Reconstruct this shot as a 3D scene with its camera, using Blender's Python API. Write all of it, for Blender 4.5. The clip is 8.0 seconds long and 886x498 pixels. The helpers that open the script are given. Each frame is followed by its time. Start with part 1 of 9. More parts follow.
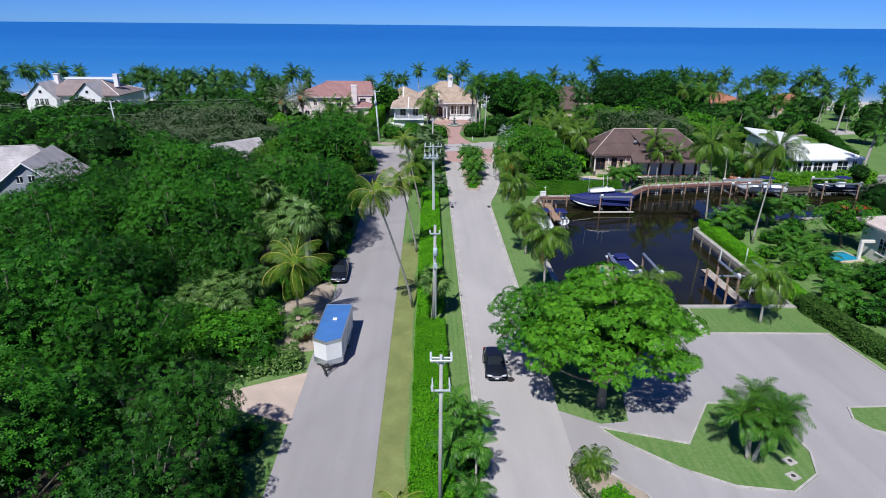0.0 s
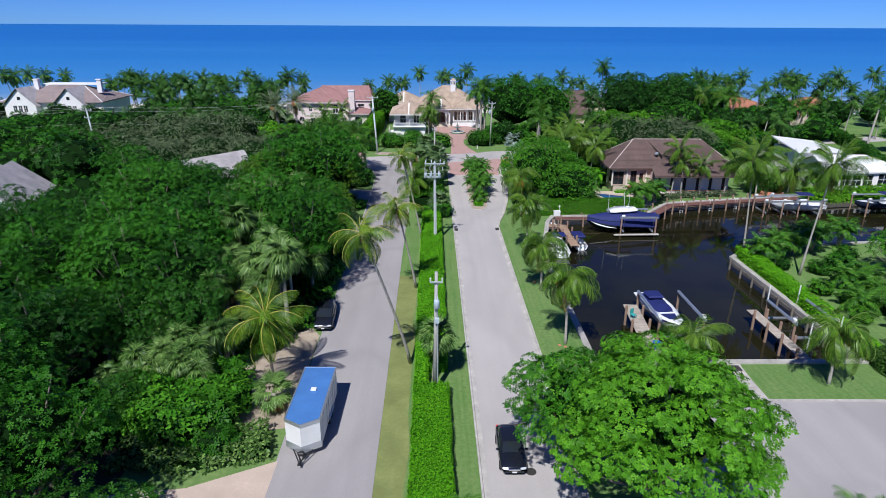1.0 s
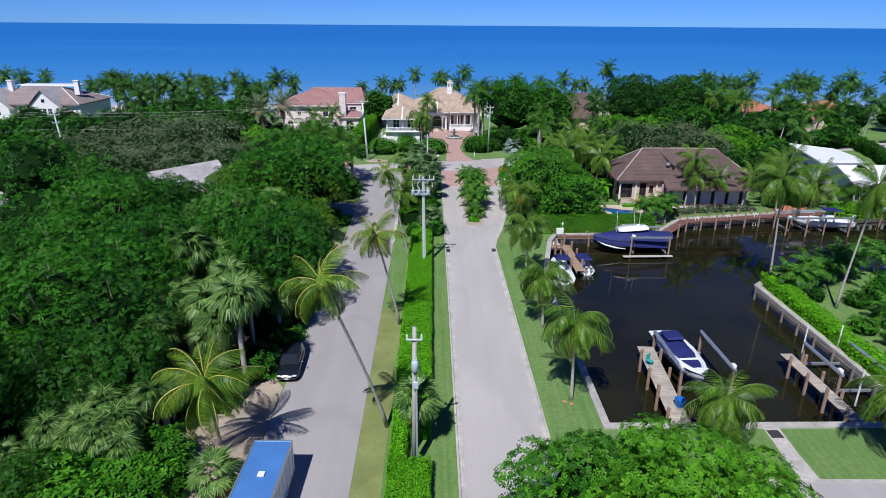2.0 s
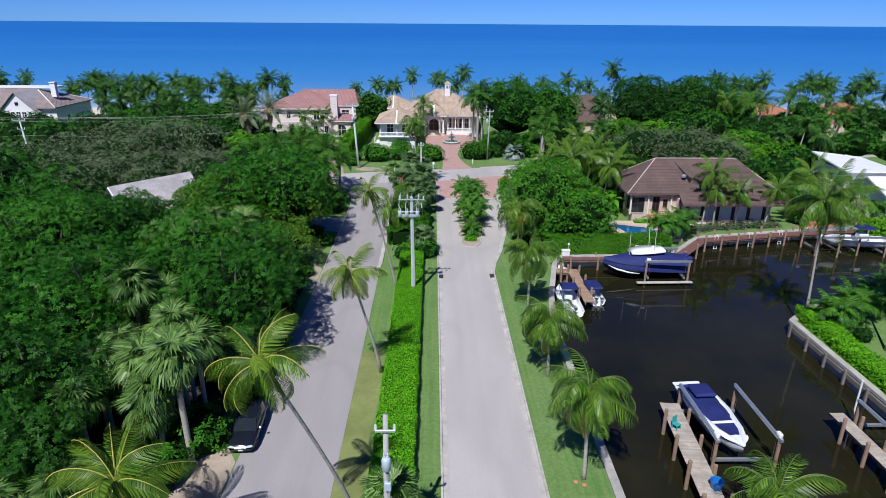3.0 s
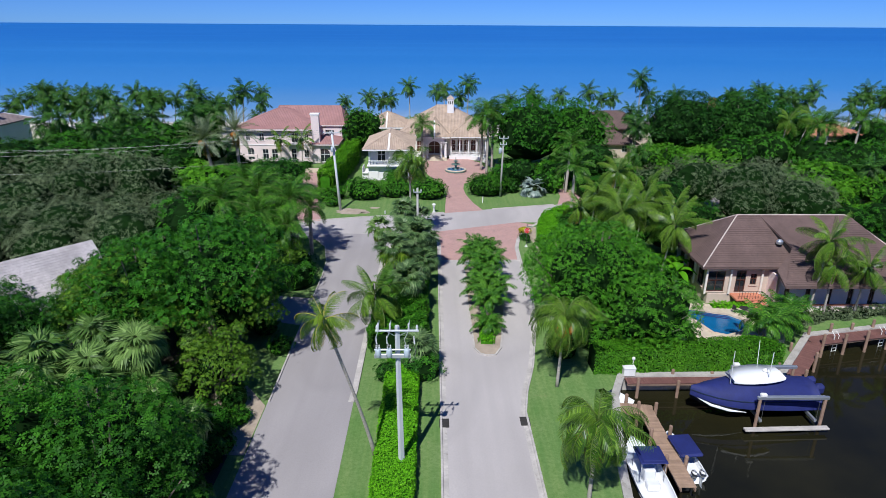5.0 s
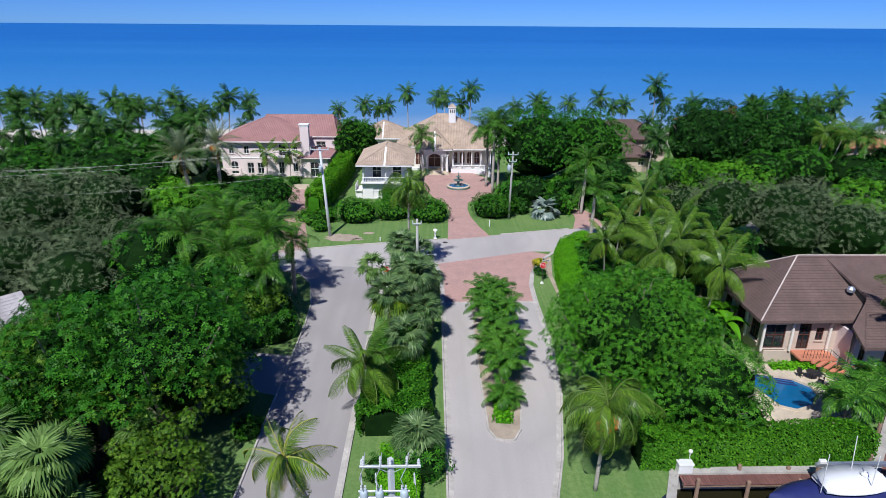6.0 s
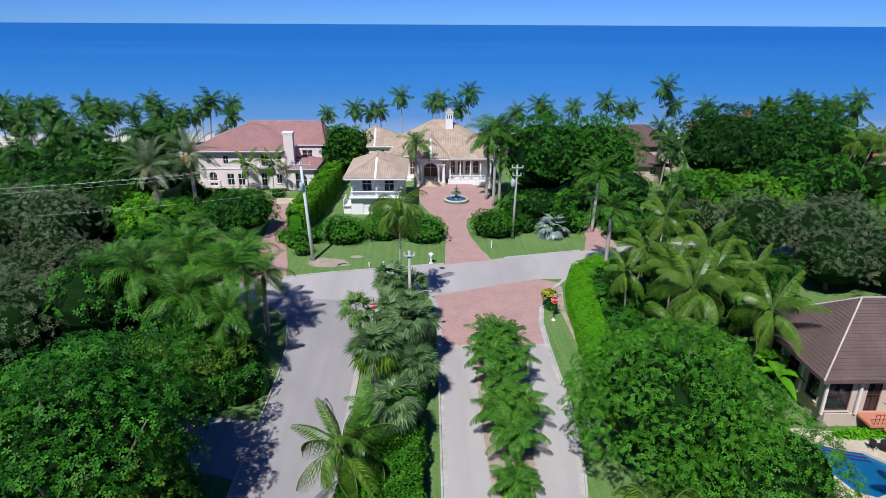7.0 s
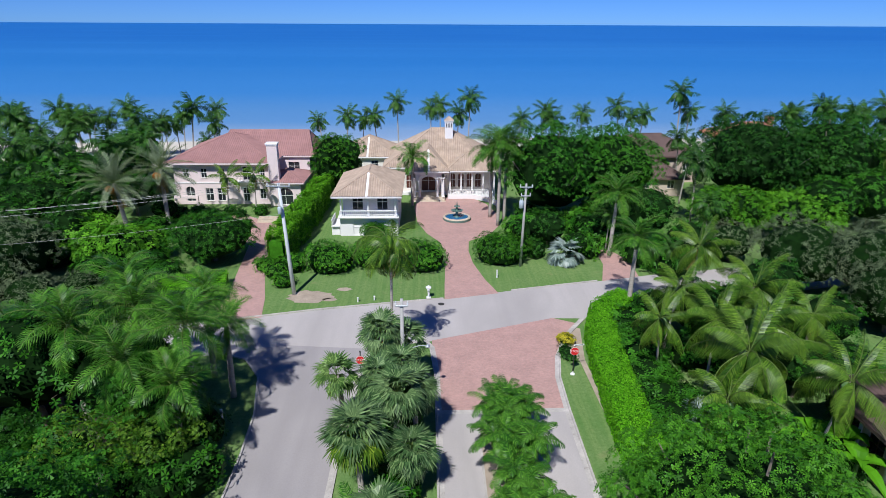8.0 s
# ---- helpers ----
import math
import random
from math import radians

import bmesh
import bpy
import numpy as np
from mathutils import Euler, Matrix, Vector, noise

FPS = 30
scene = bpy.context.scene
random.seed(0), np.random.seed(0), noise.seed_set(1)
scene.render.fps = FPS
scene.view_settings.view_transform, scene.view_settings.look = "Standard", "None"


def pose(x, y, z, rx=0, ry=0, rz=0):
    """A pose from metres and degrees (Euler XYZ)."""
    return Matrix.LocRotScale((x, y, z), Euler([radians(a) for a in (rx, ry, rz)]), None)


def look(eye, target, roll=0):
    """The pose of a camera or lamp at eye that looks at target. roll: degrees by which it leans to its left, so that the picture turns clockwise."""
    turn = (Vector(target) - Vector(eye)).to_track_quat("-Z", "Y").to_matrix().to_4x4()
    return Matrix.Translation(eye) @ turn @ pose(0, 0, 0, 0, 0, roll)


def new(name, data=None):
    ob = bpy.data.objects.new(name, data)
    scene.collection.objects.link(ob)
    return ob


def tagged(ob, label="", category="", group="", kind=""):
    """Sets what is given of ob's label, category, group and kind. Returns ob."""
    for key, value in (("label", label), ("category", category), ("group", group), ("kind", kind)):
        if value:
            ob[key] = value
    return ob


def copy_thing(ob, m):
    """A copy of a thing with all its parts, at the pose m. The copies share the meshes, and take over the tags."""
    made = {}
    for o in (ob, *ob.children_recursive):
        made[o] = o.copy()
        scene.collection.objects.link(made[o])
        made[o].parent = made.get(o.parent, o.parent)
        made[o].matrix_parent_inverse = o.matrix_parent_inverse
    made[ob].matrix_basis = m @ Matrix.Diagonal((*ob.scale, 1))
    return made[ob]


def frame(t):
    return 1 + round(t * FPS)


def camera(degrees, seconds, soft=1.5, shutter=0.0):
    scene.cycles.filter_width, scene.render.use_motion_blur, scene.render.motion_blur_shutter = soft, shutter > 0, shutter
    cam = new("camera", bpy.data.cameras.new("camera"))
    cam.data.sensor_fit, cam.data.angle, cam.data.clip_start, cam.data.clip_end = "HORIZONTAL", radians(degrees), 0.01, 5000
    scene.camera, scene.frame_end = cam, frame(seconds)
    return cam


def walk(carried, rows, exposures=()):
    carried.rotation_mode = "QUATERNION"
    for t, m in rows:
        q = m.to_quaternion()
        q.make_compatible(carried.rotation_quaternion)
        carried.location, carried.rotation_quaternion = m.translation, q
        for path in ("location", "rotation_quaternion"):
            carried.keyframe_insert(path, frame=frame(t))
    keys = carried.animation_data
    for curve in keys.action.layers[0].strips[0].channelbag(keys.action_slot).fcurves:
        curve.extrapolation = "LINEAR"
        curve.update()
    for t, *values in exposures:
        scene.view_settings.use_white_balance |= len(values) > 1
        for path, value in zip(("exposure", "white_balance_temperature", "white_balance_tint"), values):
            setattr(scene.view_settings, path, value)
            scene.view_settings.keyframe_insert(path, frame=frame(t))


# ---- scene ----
cam = camera(71.8, 8.0, soft=0.65)
PATH = [
    (0, (-2.432, 4.549, 28.455), (-2.386, 6.425, 27.763), 0.5),
    (0.5, (-2.639, 10.339, 28.543), (-2.596, 12.215, 27.851), 0.4),
    (1, (-2.212, 15.818, 28.527), (-2.175, 17.695, 27.837), 0.3),
    (1.5, (-1.508, 20.813, 28.452), (-1.471, 22.69, 27.762), 0.4),
    (3, (0.463, 34.488, 28.433), (0.495, 36.363, 27.737), 0.4),
    (3.5, (0.685, 40.715, 28.47), (0.714, 42.59, 27.774), 0.4),
    (4, (0.711, 47.898, 28.658), (0.738, 49.773, 27.963), 0.3),
    (4.5, (0.691, 55.104, 28.851), (0.719, 56.979, 28.157), 0.3),
    (6, (0.026, 73.86, 29.361), (0.062, 75.736, 28.67), 0.4),
    (6.5, (0.042, 79.087, 29.355), (0.084, 80.963, 28.663), 0.3),
    (7, (0.234, 84.056, 29.32), (0.28, 85.931, 28.626), 0.3),
    (7.5, (0.374, 89.222, 29.345), (0.422, 91.096, 28.648), 0.3),
    (8, (0.454, 94.561, 29.394), (0.503, 96.436, 28.699), 0.3),
]
walk(cam, [(t, look(eye, target, roll)) for t, eye, target, roll in PATH], exposures=[(0.0, 0.0, 6120, 10), (8.0, 0.0, 6120, 10)])

# ---- sky and sun ----
SUN_DIR = Vector((-2.6, -7.3, 9.8)).normalized()
world = bpy.data.worlds.new("sky")
scene.world = world
world.use_nodes = True
wn = world.node_tree.nodes
sky = wn.new("ShaderNodeTexSky")
sky.sky_type = "NISHITA"
sky.sun_disc = False
sky.sun_elevation = math.asin(SUN_DIR.z)
sky.sun_rotation = math.atan2(SUN_DIR.x, SUN_DIR.y)
sky.altitude = 0
sky.air_density = 0.6
sky.dust_density = 0.0
sky.ozone_density = 2.0
wn["Background"].inputs["Strength"].default_value = 0.065
tint = wn.new("ShaderNodeMix")
tint.data_type, tint.blend_type = "RGBA", "MULTIPLY"
tint.inputs[0].default_value = 1.0
tint.inputs[7].default_value = (0.34, 0.68, 1.5, 1)
world.node_tree.links.new(sky.outputs[0], tint.inputs[6])
world.node_tree.links.new(tint.outputs[2], wn["Background"].inputs[0])
sun = new("sun", bpy.data.lights.new("sun", "SUN"))
sun.data.energy = 5.0
sun.data.angle = radians(0.53)
sun.data.color = (1.0, 0.98, 0.94)
sun.matrix_world = look(SUN_DIR * 100, (0, 0, 0))


# ---- material kit ----
def nodes_of(name):
    m = bpy.data.materials.new(name)
    m.use_nodes = True
    t = m.node_tree
    return m, t.nodes, t.links, t.nodes["Principled BSDF"]


def mixed(n, l, fac, a, b, kind="MIX"):
    x = n.new("ShaderNodeMix")
    x.data_type, x.blend_type = "RGBA", kind
    for sock, val in ((x.inputs[0], fac), (x.inputs[6], a), (x.inputs[7], b)):
        if hasattr(val, "links"):
            l.new(val, sock)
        elif isinstance(val, (int, float)):
            sock.default_value = val
        else:
            sock.default_value = (*val, 1)
    return x.outputs[2]


def noise_of(n, l, vec, scale, detail=4, rough=0.6, stretch=None):
    x = n.new("ShaderNodeTexNoise")
    x.inputs["Scale"].default_value, x.inputs["Detail"].default_value, x.inputs["Roughness"].default_value = scale, detail, rough
    if stretch:
        mp = n.new("ShaderNodeMapping")
        mp.inputs["Scale"].default_value = stretch
        l.new(vec, mp.inputs[0])
        vec = mp.outputs[0]
    l.new(vec, x.inputs["Vector"])
    return x.outputs["Fac"]


def ramp(n, l, fac, stops):
    r = n.new("ShaderNodeValToRGB")
    e = r.color_ramp.elements
    while len(e) < len(stops):
        e.new(0.5)
    for k, (p, c) in zip(e, stops):
        k.position = p
        k.color = (*c, 1) if hasattr(c, "__len__") else (c, c, c, 1)
    l.new(fac, r.inputs[0])
    return r.outputs[0]


def tone(c, k):
    return tuple(min(1, v * k) for v in c)


def surface(name, col, rough=0.7, metal=0.0, vary=0.25, big=0.35, fine=6.0, bump=0.2, dist=0.02, spec=0.5, stain=None, rand=0.0, stretch=None):
    """Plain matter with stains at one scale, grain at another and a fine relief."""
    m, n, l, p = nodes_of(name)
    g = n.new("ShaderNodeNewGeometry")
    pos = g.outputs["Position"]
    a = noise_of(n, l, pos, big, 5, 0.65, stretch)
    b = noise_of(n, l, pos, fine, 4, 0.7)
    c = mixed(n, l, ramp(n, l, a, [(0.3, 0.0), (0.7, 1.0)]), tone(col, 1 - vary), tone(col, 1 + vary * 0.6))
    c = mixed(n, l, ramp(n, l, b, [(0.35, 0.0), (0.65, 0.5)]), c, tone(col, 1 - vary * 0.8))
    if stain:
        s = noise_of(n, l, pos, big * 3.1, 6, 0.75)
        c = mixed(n, l, ramp(n, l, s, [(0.56, 0.0), (0.72, 0.7)]), c, stain)
    if rand:
        o = n.new("ShaderNodeObjectInfo")
        c = mixed(n, l, ramp(n, l, o.outputs["Random"], [(0, 0.0), (1, rand)]), c, tone(col, 0.45))
    l.new(c, p.inputs["Base Color"])
    p.inputs["Roughness"].default_value, p.inputs["Metallic"].default_value = rough, metal
    p.inputs["Specular IOR Level"].default_value = spec
    if bump:
        bm = n.new("ShaderNodeBump")
        bm.inputs["Strength"].default_value, bm.inputs["Distance"].default_value = bump, dist
        l.new(b, bm.inputs["Height"])
        l.new(bm.outputs[0], p.inputs["Normal"])
    return m


def foliage(name, dark, mid, light, rough=0.5, thru=0.3, spec=0.3):
    """Leaves: each leaf of its own tone, each plant a little warmer or cooler, and light through the blade."""
    m, n, l, p = nodes_of(name)
    g = n.new("ShaderNodeNewGeometry")
    o = n.new("ShaderNodeObjectInfo")
    c = ramp(n, l, g.outputs["Random Per Island"], [(0.0, dark), (0.55, mid), (1.0, light)])
    c = mixed(n, l, ramp(n, l, o.outputs["Random"], [(0.0, 0.5), (0.45, 0.0)]), c, tone(dark, 0.8))
    c = mixed(n, l, ramp(n, l, o.outputs["Random"], [(0.6, 0.0), (1.0, 0.35)]), c, tone(light, 0.85))
    patch = noise_of(n, l, g.outputs["Position"], 0.22, 3)
    c = mixed(n, l, ramp(n, l, patch, [(0.45, 0.0), (0.72, 0.3)]), c, tone(light, 0.9))
    l.new(c, p.inputs["Base Color"])
    p.inputs["Roughness"].default_value = rough
    p.inputs["Specular IOR Level"].default_value = spec
    t = n.new("ShaderNodeBsdfTranslucent")
    l.new(mixed(n, l, 1.0, c, (1.0, 1.15, 0.45), "MULTIPLY"), t.inputs[0])
    x = n.new("ShaderNodeMixShader")
    x.inputs[0].default_value = thru
    l.new(p.outputs[0], x.inputs[1])
    l.new(t.outputs[0], x.inputs[2])
    l.new(x.outputs[0], n["Material Output"].inputs["Surface"])
    return m


def lawn_material():
    m, n, l, p = nodes_of("lawn")
    pos = n.new("ShaderNodeNewGeometry").outputs["Position"]
    a = noise_of(n, l, pos, 0.25, 5)
    b = noise_of(n, l, pos, 3.0, 6, 0.8)
    mow = noise_of(n, l, pos, 1.0, 2, 0.5, (2.2, 0.05, 1))
    c = mixed(n, l, ramp(n, l, a, [(0.35, 0.0), (0.7, 1.0)]), (0.115, 0.22, 0.06), (0.18, 0.265, 0.095))
    c = mixed(n, l, ramp(n, l, mow, [(0.4, 0.0), (0.6, 0.55)]), c, (0.21, 0.30, 0.10))
    c = mixed(n, l, ramp(n, l, b, [(0.35, 0.6), (0.6, 0.0)]), c, (0.07, 0.16, 0.03))
    dry = noise_of(n, l, pos, 0.5, 5, 0.7)
    c = mixed(n, l, ramp(n, l, dry, [(0.62, 0.0), (0.78, 0.6)]), c, (0.25, 0.23, 0.11))
    l.new(c, p.inputs["Base Color"])
    p.inputs["Roughness"].default_value, p.inputs["Specular IOR Level"].default_value = 0.9, 0.1
    bm = n.new("ShaderNodeBump")
    bm.inputs["Strength"].default_value, bm.inputs["Distance"].default_value = 0.6, 0.05
    l.new(noise_of(n, l, pos, 14.0, 3, 0.8), bm.inputs["Height"])
    l.new(bm.outputs[0], p.inputs["Normal"])
    return m


def brick_material(name, a, b, mortar, w=0.24, h=0.12):
    m, n, l, p = nodes_of(name)
    pos = n.new("ShaderNodeNewGeometry").outputs["Position"]
    br = n.new("ShaderNodeTexBrick")
    br.inputs["Scale"].default_value = 1.0
    br.inputs["Brick Width"].default_value, br.inputs["Row Height"].default_value = w, h
    br.inputs["Mortar Size"].default_value = 0.008
    br.inputs["Color1"].default_value, br.inputs["Color2"].default_value = (*a, 1), (*b, 1)
    br.inputs["Mortar"].default_value = (*mortar, 1)
    l.new(pos, br.inputs["Vector"])
    s = noise_of(n, l, pos, 0.5, 6, 0.7)
    c = mixed(n, l, ramp(n, l, s, [(0.35, 0.0), (0.75, 0.45)]), br.outputs["Color"], tone(a, 1.35))
    s2 = noise_of(n, l, pos, 3.0, 5, 0.8)
    c = mixed(n, l, ramp(n, l, s2, [(0.45, 0.0), (0.75, 0.5)]), c, tone(b, 0.6))
    l.new(c, p.inputs["Base Color"])
    p.inputs["Roughness"].default_value = 0.85
    bm = n.new("ShaderNodeBump")
    bm.inputs["Strength"].default_value, bm.inputs["Distance"].default_value = 0.4, 0.01
    l.new(br.outputs["Fac"], bm.inputs["Height"])
    bm.invert = True
    l.new(bm.outputs[0], p.inputs["Normal"])
    return m


def sea_material():
    """Deep blue offshore, paler over the shallows with shore haze put into the colour, with long swell lines."""
    m, n, l, p = nodes_of("sea_water")
    pos = n.new("ShaderNodeNewGeometry").outputs["Position"]
    sep = n.new("ShaderNodeSeparateXYZ")
    l.new(pos, sep.inputs[0])
    mr = n.new("ShaderNodeMapRange")
    mr.inputs["From Min"].default_value, mr.inputs["From Max"].default_value = 255, 1400
    l.new(sep.outputs["Y"], mr.inputs["Value"])
    # the first, greyer stops hold the shore haze as well as the shallows
    c = ramp(n, l, mr.outputs[0], [(0.0, (0.48, 0.53, 0.56)), (0.010, (0.28, 0.38, 0.50)), (0.035, (0.12, 0.27, 0.48)), (0.11, (0.05, 0.215, 0.49)), (0.28, (0.027, 0.178, 0.47)), (1.0, (0.014, 0.132, 0.42))])
    band = noise_of(n, l, pos, 0.004, 5, 0.6, (0.35, 2.2, 1))
    c = mixed(n, l, ramp(n, l, band, [(0.45, 0.0), (0.7, 0.35)]), c, (0.05, 0.23, 0.56))
    l.new(c, p.inputs["Base Color"])
    p.inputs["Roughness"].default_value, p.inputs["IOR"].default_value = 0.35, 1.33
    p.inputs["Specular IOR Level"].default_value = 0.12
    bm = n.new("ShaderNodeBump")
    bm.inputs["Strength"].default_value, bm.inputs["Distance"].default_value = 0.5, 0.4
    l.new(noise_of(n, l, pos, 0.25, 6, 0.7, (0.5, 1.4, 1)), bm.inputs["Height"])
    l.new(bm.outputs[0], p.inputs["Normal"])
    return m


def canal_material():
    m, n, l, p = nodes_of("canal_water")
    pos = n.new("ShaderNodeNewGeometry").outputs["Position"]
    a = noise_of(n, l, pos, 0.08, 4)
    c = mixed(n, l, ramp(n, l, a, [(0.35, 0.0), (0.7, 1.0)]), (0.010, 0.010, 0.005), (0.022, 0.020, 0.008))
    l.new(c, p.inputs["Base Color"])
    p.inputs["Roughness"].default_value, p.inputs["IOR"].default_value = 0.03, 1.33
    bm = n.new("ShaderNodeBump")
    bm.inputs["Strength"].default_value, bm.inputs["Distance"].default_value = 0.12, 0.05
    l.new(noise_of(n, l, pos, 1.6, 4, 0.6, (1, 0.6, 1)), bm.inputs["Height"])
    l.new(bm.outputs[0], p.inputs["Normal"])
    return m


def road_material(name, col, crack=0.5):
    m, n, l, p = nodes_of(name)
    pos = n.new("ShaderNodeNewGeometry").outputs["Position"]
    a = noise_of(n, l, pos, 0.12, 5, 0.6, (1.0, 0.35, 1))
    b = noise_of(n, l, pos, 9.0, 5, 0.8)
    lane = noise_of(n, l, pos, 0.5, 3, 0.5, (1.6, 0.03, 1))
    c = mixed(n, l, ramp(n, l, a, [(0.3, 0.0), (0.72, 1.0)]), tone(col, 0.86), tone(col, 1.12))
    c = mixed(n, l, ramp(n, l, lane, [(0.42, 0.0), (0.68, 0.35)]), c, tone(col, 0.8))
    c = mixed(n, l, ramp(n, l, b, [(0.4, 0.0), (0.7, 0.4)]), c, tone(col, 0.7))
    worn = noise_of(n, l, pos, 0.09, 2, 0.4, (1.0, 0.5, 1))
    c = mixed(n, l, ramp(n, l, worn, [(0.46, 0.0), (0.5, 0.3), (0.54, 0.0)]), c, tone(col, 0.72))
    s = noise_of(n, l, pos, 0.9, 7, 0.8)
    c = mixed(n, l, ramp(n, l, s, [(0.6, 0.0), (0.8, crack)]), c, tone(col, 0.55))
    l.new(c, p.inputs["Base Color"])
    p.inputs["Roughness"].default_value = 0.88
    bm = n.new("ShaderNodeBump")
    bm.inputs["Strength"].default_value, bm.inputs["Distance"].default_value = 0.3, 0.008
    l.new(noise_of(n, l, pos, 40.0, 3, 0.7), bm.inputs["Height"])
    l.new(bm.outputs[0], p.inputs["Normal"])
    return m


M_LAWN = lawn_material()
M_DRYLAWN = surface("dry_verge_grass", (0.235, 0.265, 0.095), 0.95, vary=0.3, big=0.35, fine=4.0, bump=0.5, dist=0.04, spec=0.1, stain=(0.16, 0.21, 0.06))
M_ASPHALT = road_material("pale_asphalt", (0.365, 0.335, 0.33))
M_ROAD = road_material("concrete_road", (0.475, 0.435, 0.415), 0.3)
M_LOT = road_material("worn_lot_asphalt", (0.40, 0.37, 0.36), 0.45)
M_KERB = surface("kerb_concrete", (0.52, 0.48, 0.44), 0.9, vary=0.35, big=0.7, stain=(0.2, 0.17, 0.14))
M_CONC = surface("seawall_concrete", (0.46, 0.43, 0.39), 0.9, vary=0.35, big=0.6, stain=(0.17, 0.15, 0.12))
M_DRIVE = surface("pink_beige_concrete", (0.56, 0.44, 0.36), 0.85, vary=0.2, big=0.4)
M_SAND = surface("sandy_soil", (0.42, 0.34, 0.26), 0.95, vary=0.3, big=0.6, stain=(0.16, 0.12, 0.07))
M_BEACH = surface("beach_sand", (0.66, 0.6, 0.5), 0.95, vary=0.15, big=0.05)
M_SOIL = surface("leaf_litter", (0.06, 0.05, 0.03), 0.95, vary=0.5, big=0.5, stain=(0.03, 0.05, 0.015))
M_PAVER = brick_material("red_pavers", (0.50, 0.30, 0.26), (0.42, 0.25, 0.22), (0.30, 0.23, 0.21))
M_SEA = sea_material()
M_CANAL = canal_material()
M_LEAF = foliage("broadleaf", (0.010, 0.058, 0.004), (0.028, 0.135, 0.008), (0.07, 0.24, 0.016), 0.5, 0.2, 0.12)
M_LEAFM = foliage("mid_leaf", (0.013, 0.070, 0.005), (0.042, 0.175, 0.009), (0.115, 0.33, 0.02), 0.48, 0.2, 0.12)
M_LEAFB = foliage("bright_leaf", (0.035, 0.135, 0.004), (0.09, 0.29, 0.009), (0.18, 0.43, 0.022), 0.5, 0.22, 0.1)
M_LEAFD = foliage("dark_leaf", (0.007, 0.042, 0.005), (0.020, 0.092, 0.008), (0.05, 0.165, 0.016), 0.5, 0.18, 0.12)
M_GREY = foliage("grey_green_leaf", (0.05, 0.074, 0.034), (0.11, 0.152, 0.072), (0.2, 0.255, 0.135), 0.7, 0.15, 0.15)
M_HEDGE = foliage("hedge_leaf", (0.055, 0.22, 0.004), (0.11, 0.37, 0.008), (0.19, 0.5, 0.018), 0.5, 0.2, 0.1)
M_PALMR = foliage("royal_palm_leaf", (0.016, 0.078, 0.008), (0.05, 0.175, 0.014), (0.15, 0.34, 0.035), 0.38, 0.2, 0.22)
M_PALM = foliage("palm_leaf", (0.018, 0.066, 0.006), (0.05, 0.14, 0.011), (0.145, 0.27, 0.026), 0.38, 0.22, 0.22)
M_PALMC = foliage("glossy_palm_leaf", (0.022, 0.07, 0.007), (0.068, 0.165, 0.013), (0.2, 0.33, 0.035), 0.36, 0.22, 0.25)
M_DATE = foliage("date_palm_leaf", (0.11, 0.16, 0.085), (0.23, 0.29, 0.17), (0.37, 0.43, 0.27), 0.5, 0.2, 0.15)
M_PALMG = foliage("green_palm_leaf", (0.014, 0.056, 0.009), (0.036, 0.118, 0.016), (0.095, 0.21, 0.032), 0.38, 0.2, 0.2)
M_PALMY = foliage("yellowing_palm_leaf", (0.04, 0.105, 0.008), (0.095, 0.195, 0.013), (0.26, 0.36, 0.032), 0.42, 0.22, 0.2)
M_FAN = foliage("fan_palm_leaf", (0.022, 0.068, 0.011), (0.085, 0.185, 0.034), (0.26, 0.40, 0.115), 0.42, 0.22, 0.2)
M_ALMOND = foliage("almond_leaf", (0.020, 0.092, 0.004), (0.062, 0.225, 0.009), (0.155, 0.40, 0.022), 0.48, 0.2, 0.12)
M_OLIVE = foliage("dull_hedge_leaf", (0.018, 0.055, 0.008), (0.05, 0.125, 0.018), (0.11, 0.20, 0.035), 0.55, 0.2, 0.12)
M_FANP = foliage("pale_fan_leaf", (0.028, 0.075, 0.022), (0.09, 0.175, 0.055), (0.24, 0.35, 0.14), 0.42, 0.22, 0.22)
M_GRAPE = foliage("sea_grape_leaf", (0.016, 0.062, 0.006), (0.05, 0.142, 0.01), (0.16, 0.29, 0.024), 0.5, 0.2, 0.12)
M_YELLOW = foliage("yellow_leaf", (0.2, 0.22, 0.01), (0.45, 0.4, 0.02), (0.65, 0.55, 0.04), 0.5, 0.2, 0.2)
M_SILVER = foliage("silver_fan_leaf", (0.104, 0.156, 0.135), (0.260, 0.338, 0.299), (0.508, 0.598, 0.538), 0.4, 0.15, 0.5)
M_DEAD = foliage("dead_frond", (0.125, 0.086, 0.029), (0.360, 0.228, 0.072), (0.580, 0.414, 0.124), 0.7, 0.2)
M_BARK = surface("grey_bark", (0.23, 0.19, 0.15), 0.9, vary=0.4, big=1.5, bump=0.5)
M_PBARK = surface("palm_bark", (0.43, 0.39, 0.34), 0.9, vary=0.35, big=2.0, bump=0.5, stretch=(1, 1, 4))
M_RIBY = surface("yellow_midrib", (0.42, 0.40, 0.08), 0.5, vary=0.2, big=2.0, spec=0.3)
M_RIB = surface("frond_midrib", (0.11, 0.17, 0.035), 0.6, vary=0.2, big=2.0, spec=0.2)
M_SHAFT = surface("crownshaft_green", (0.10, 0.19, 0.06), 0.5, vary=0.2, big=1.0)
M_HCORE = surface("hedge_inner", (0.05, 0.19, 0.008), 0.9, vary=0.4, big=2.0, spec=0.1)
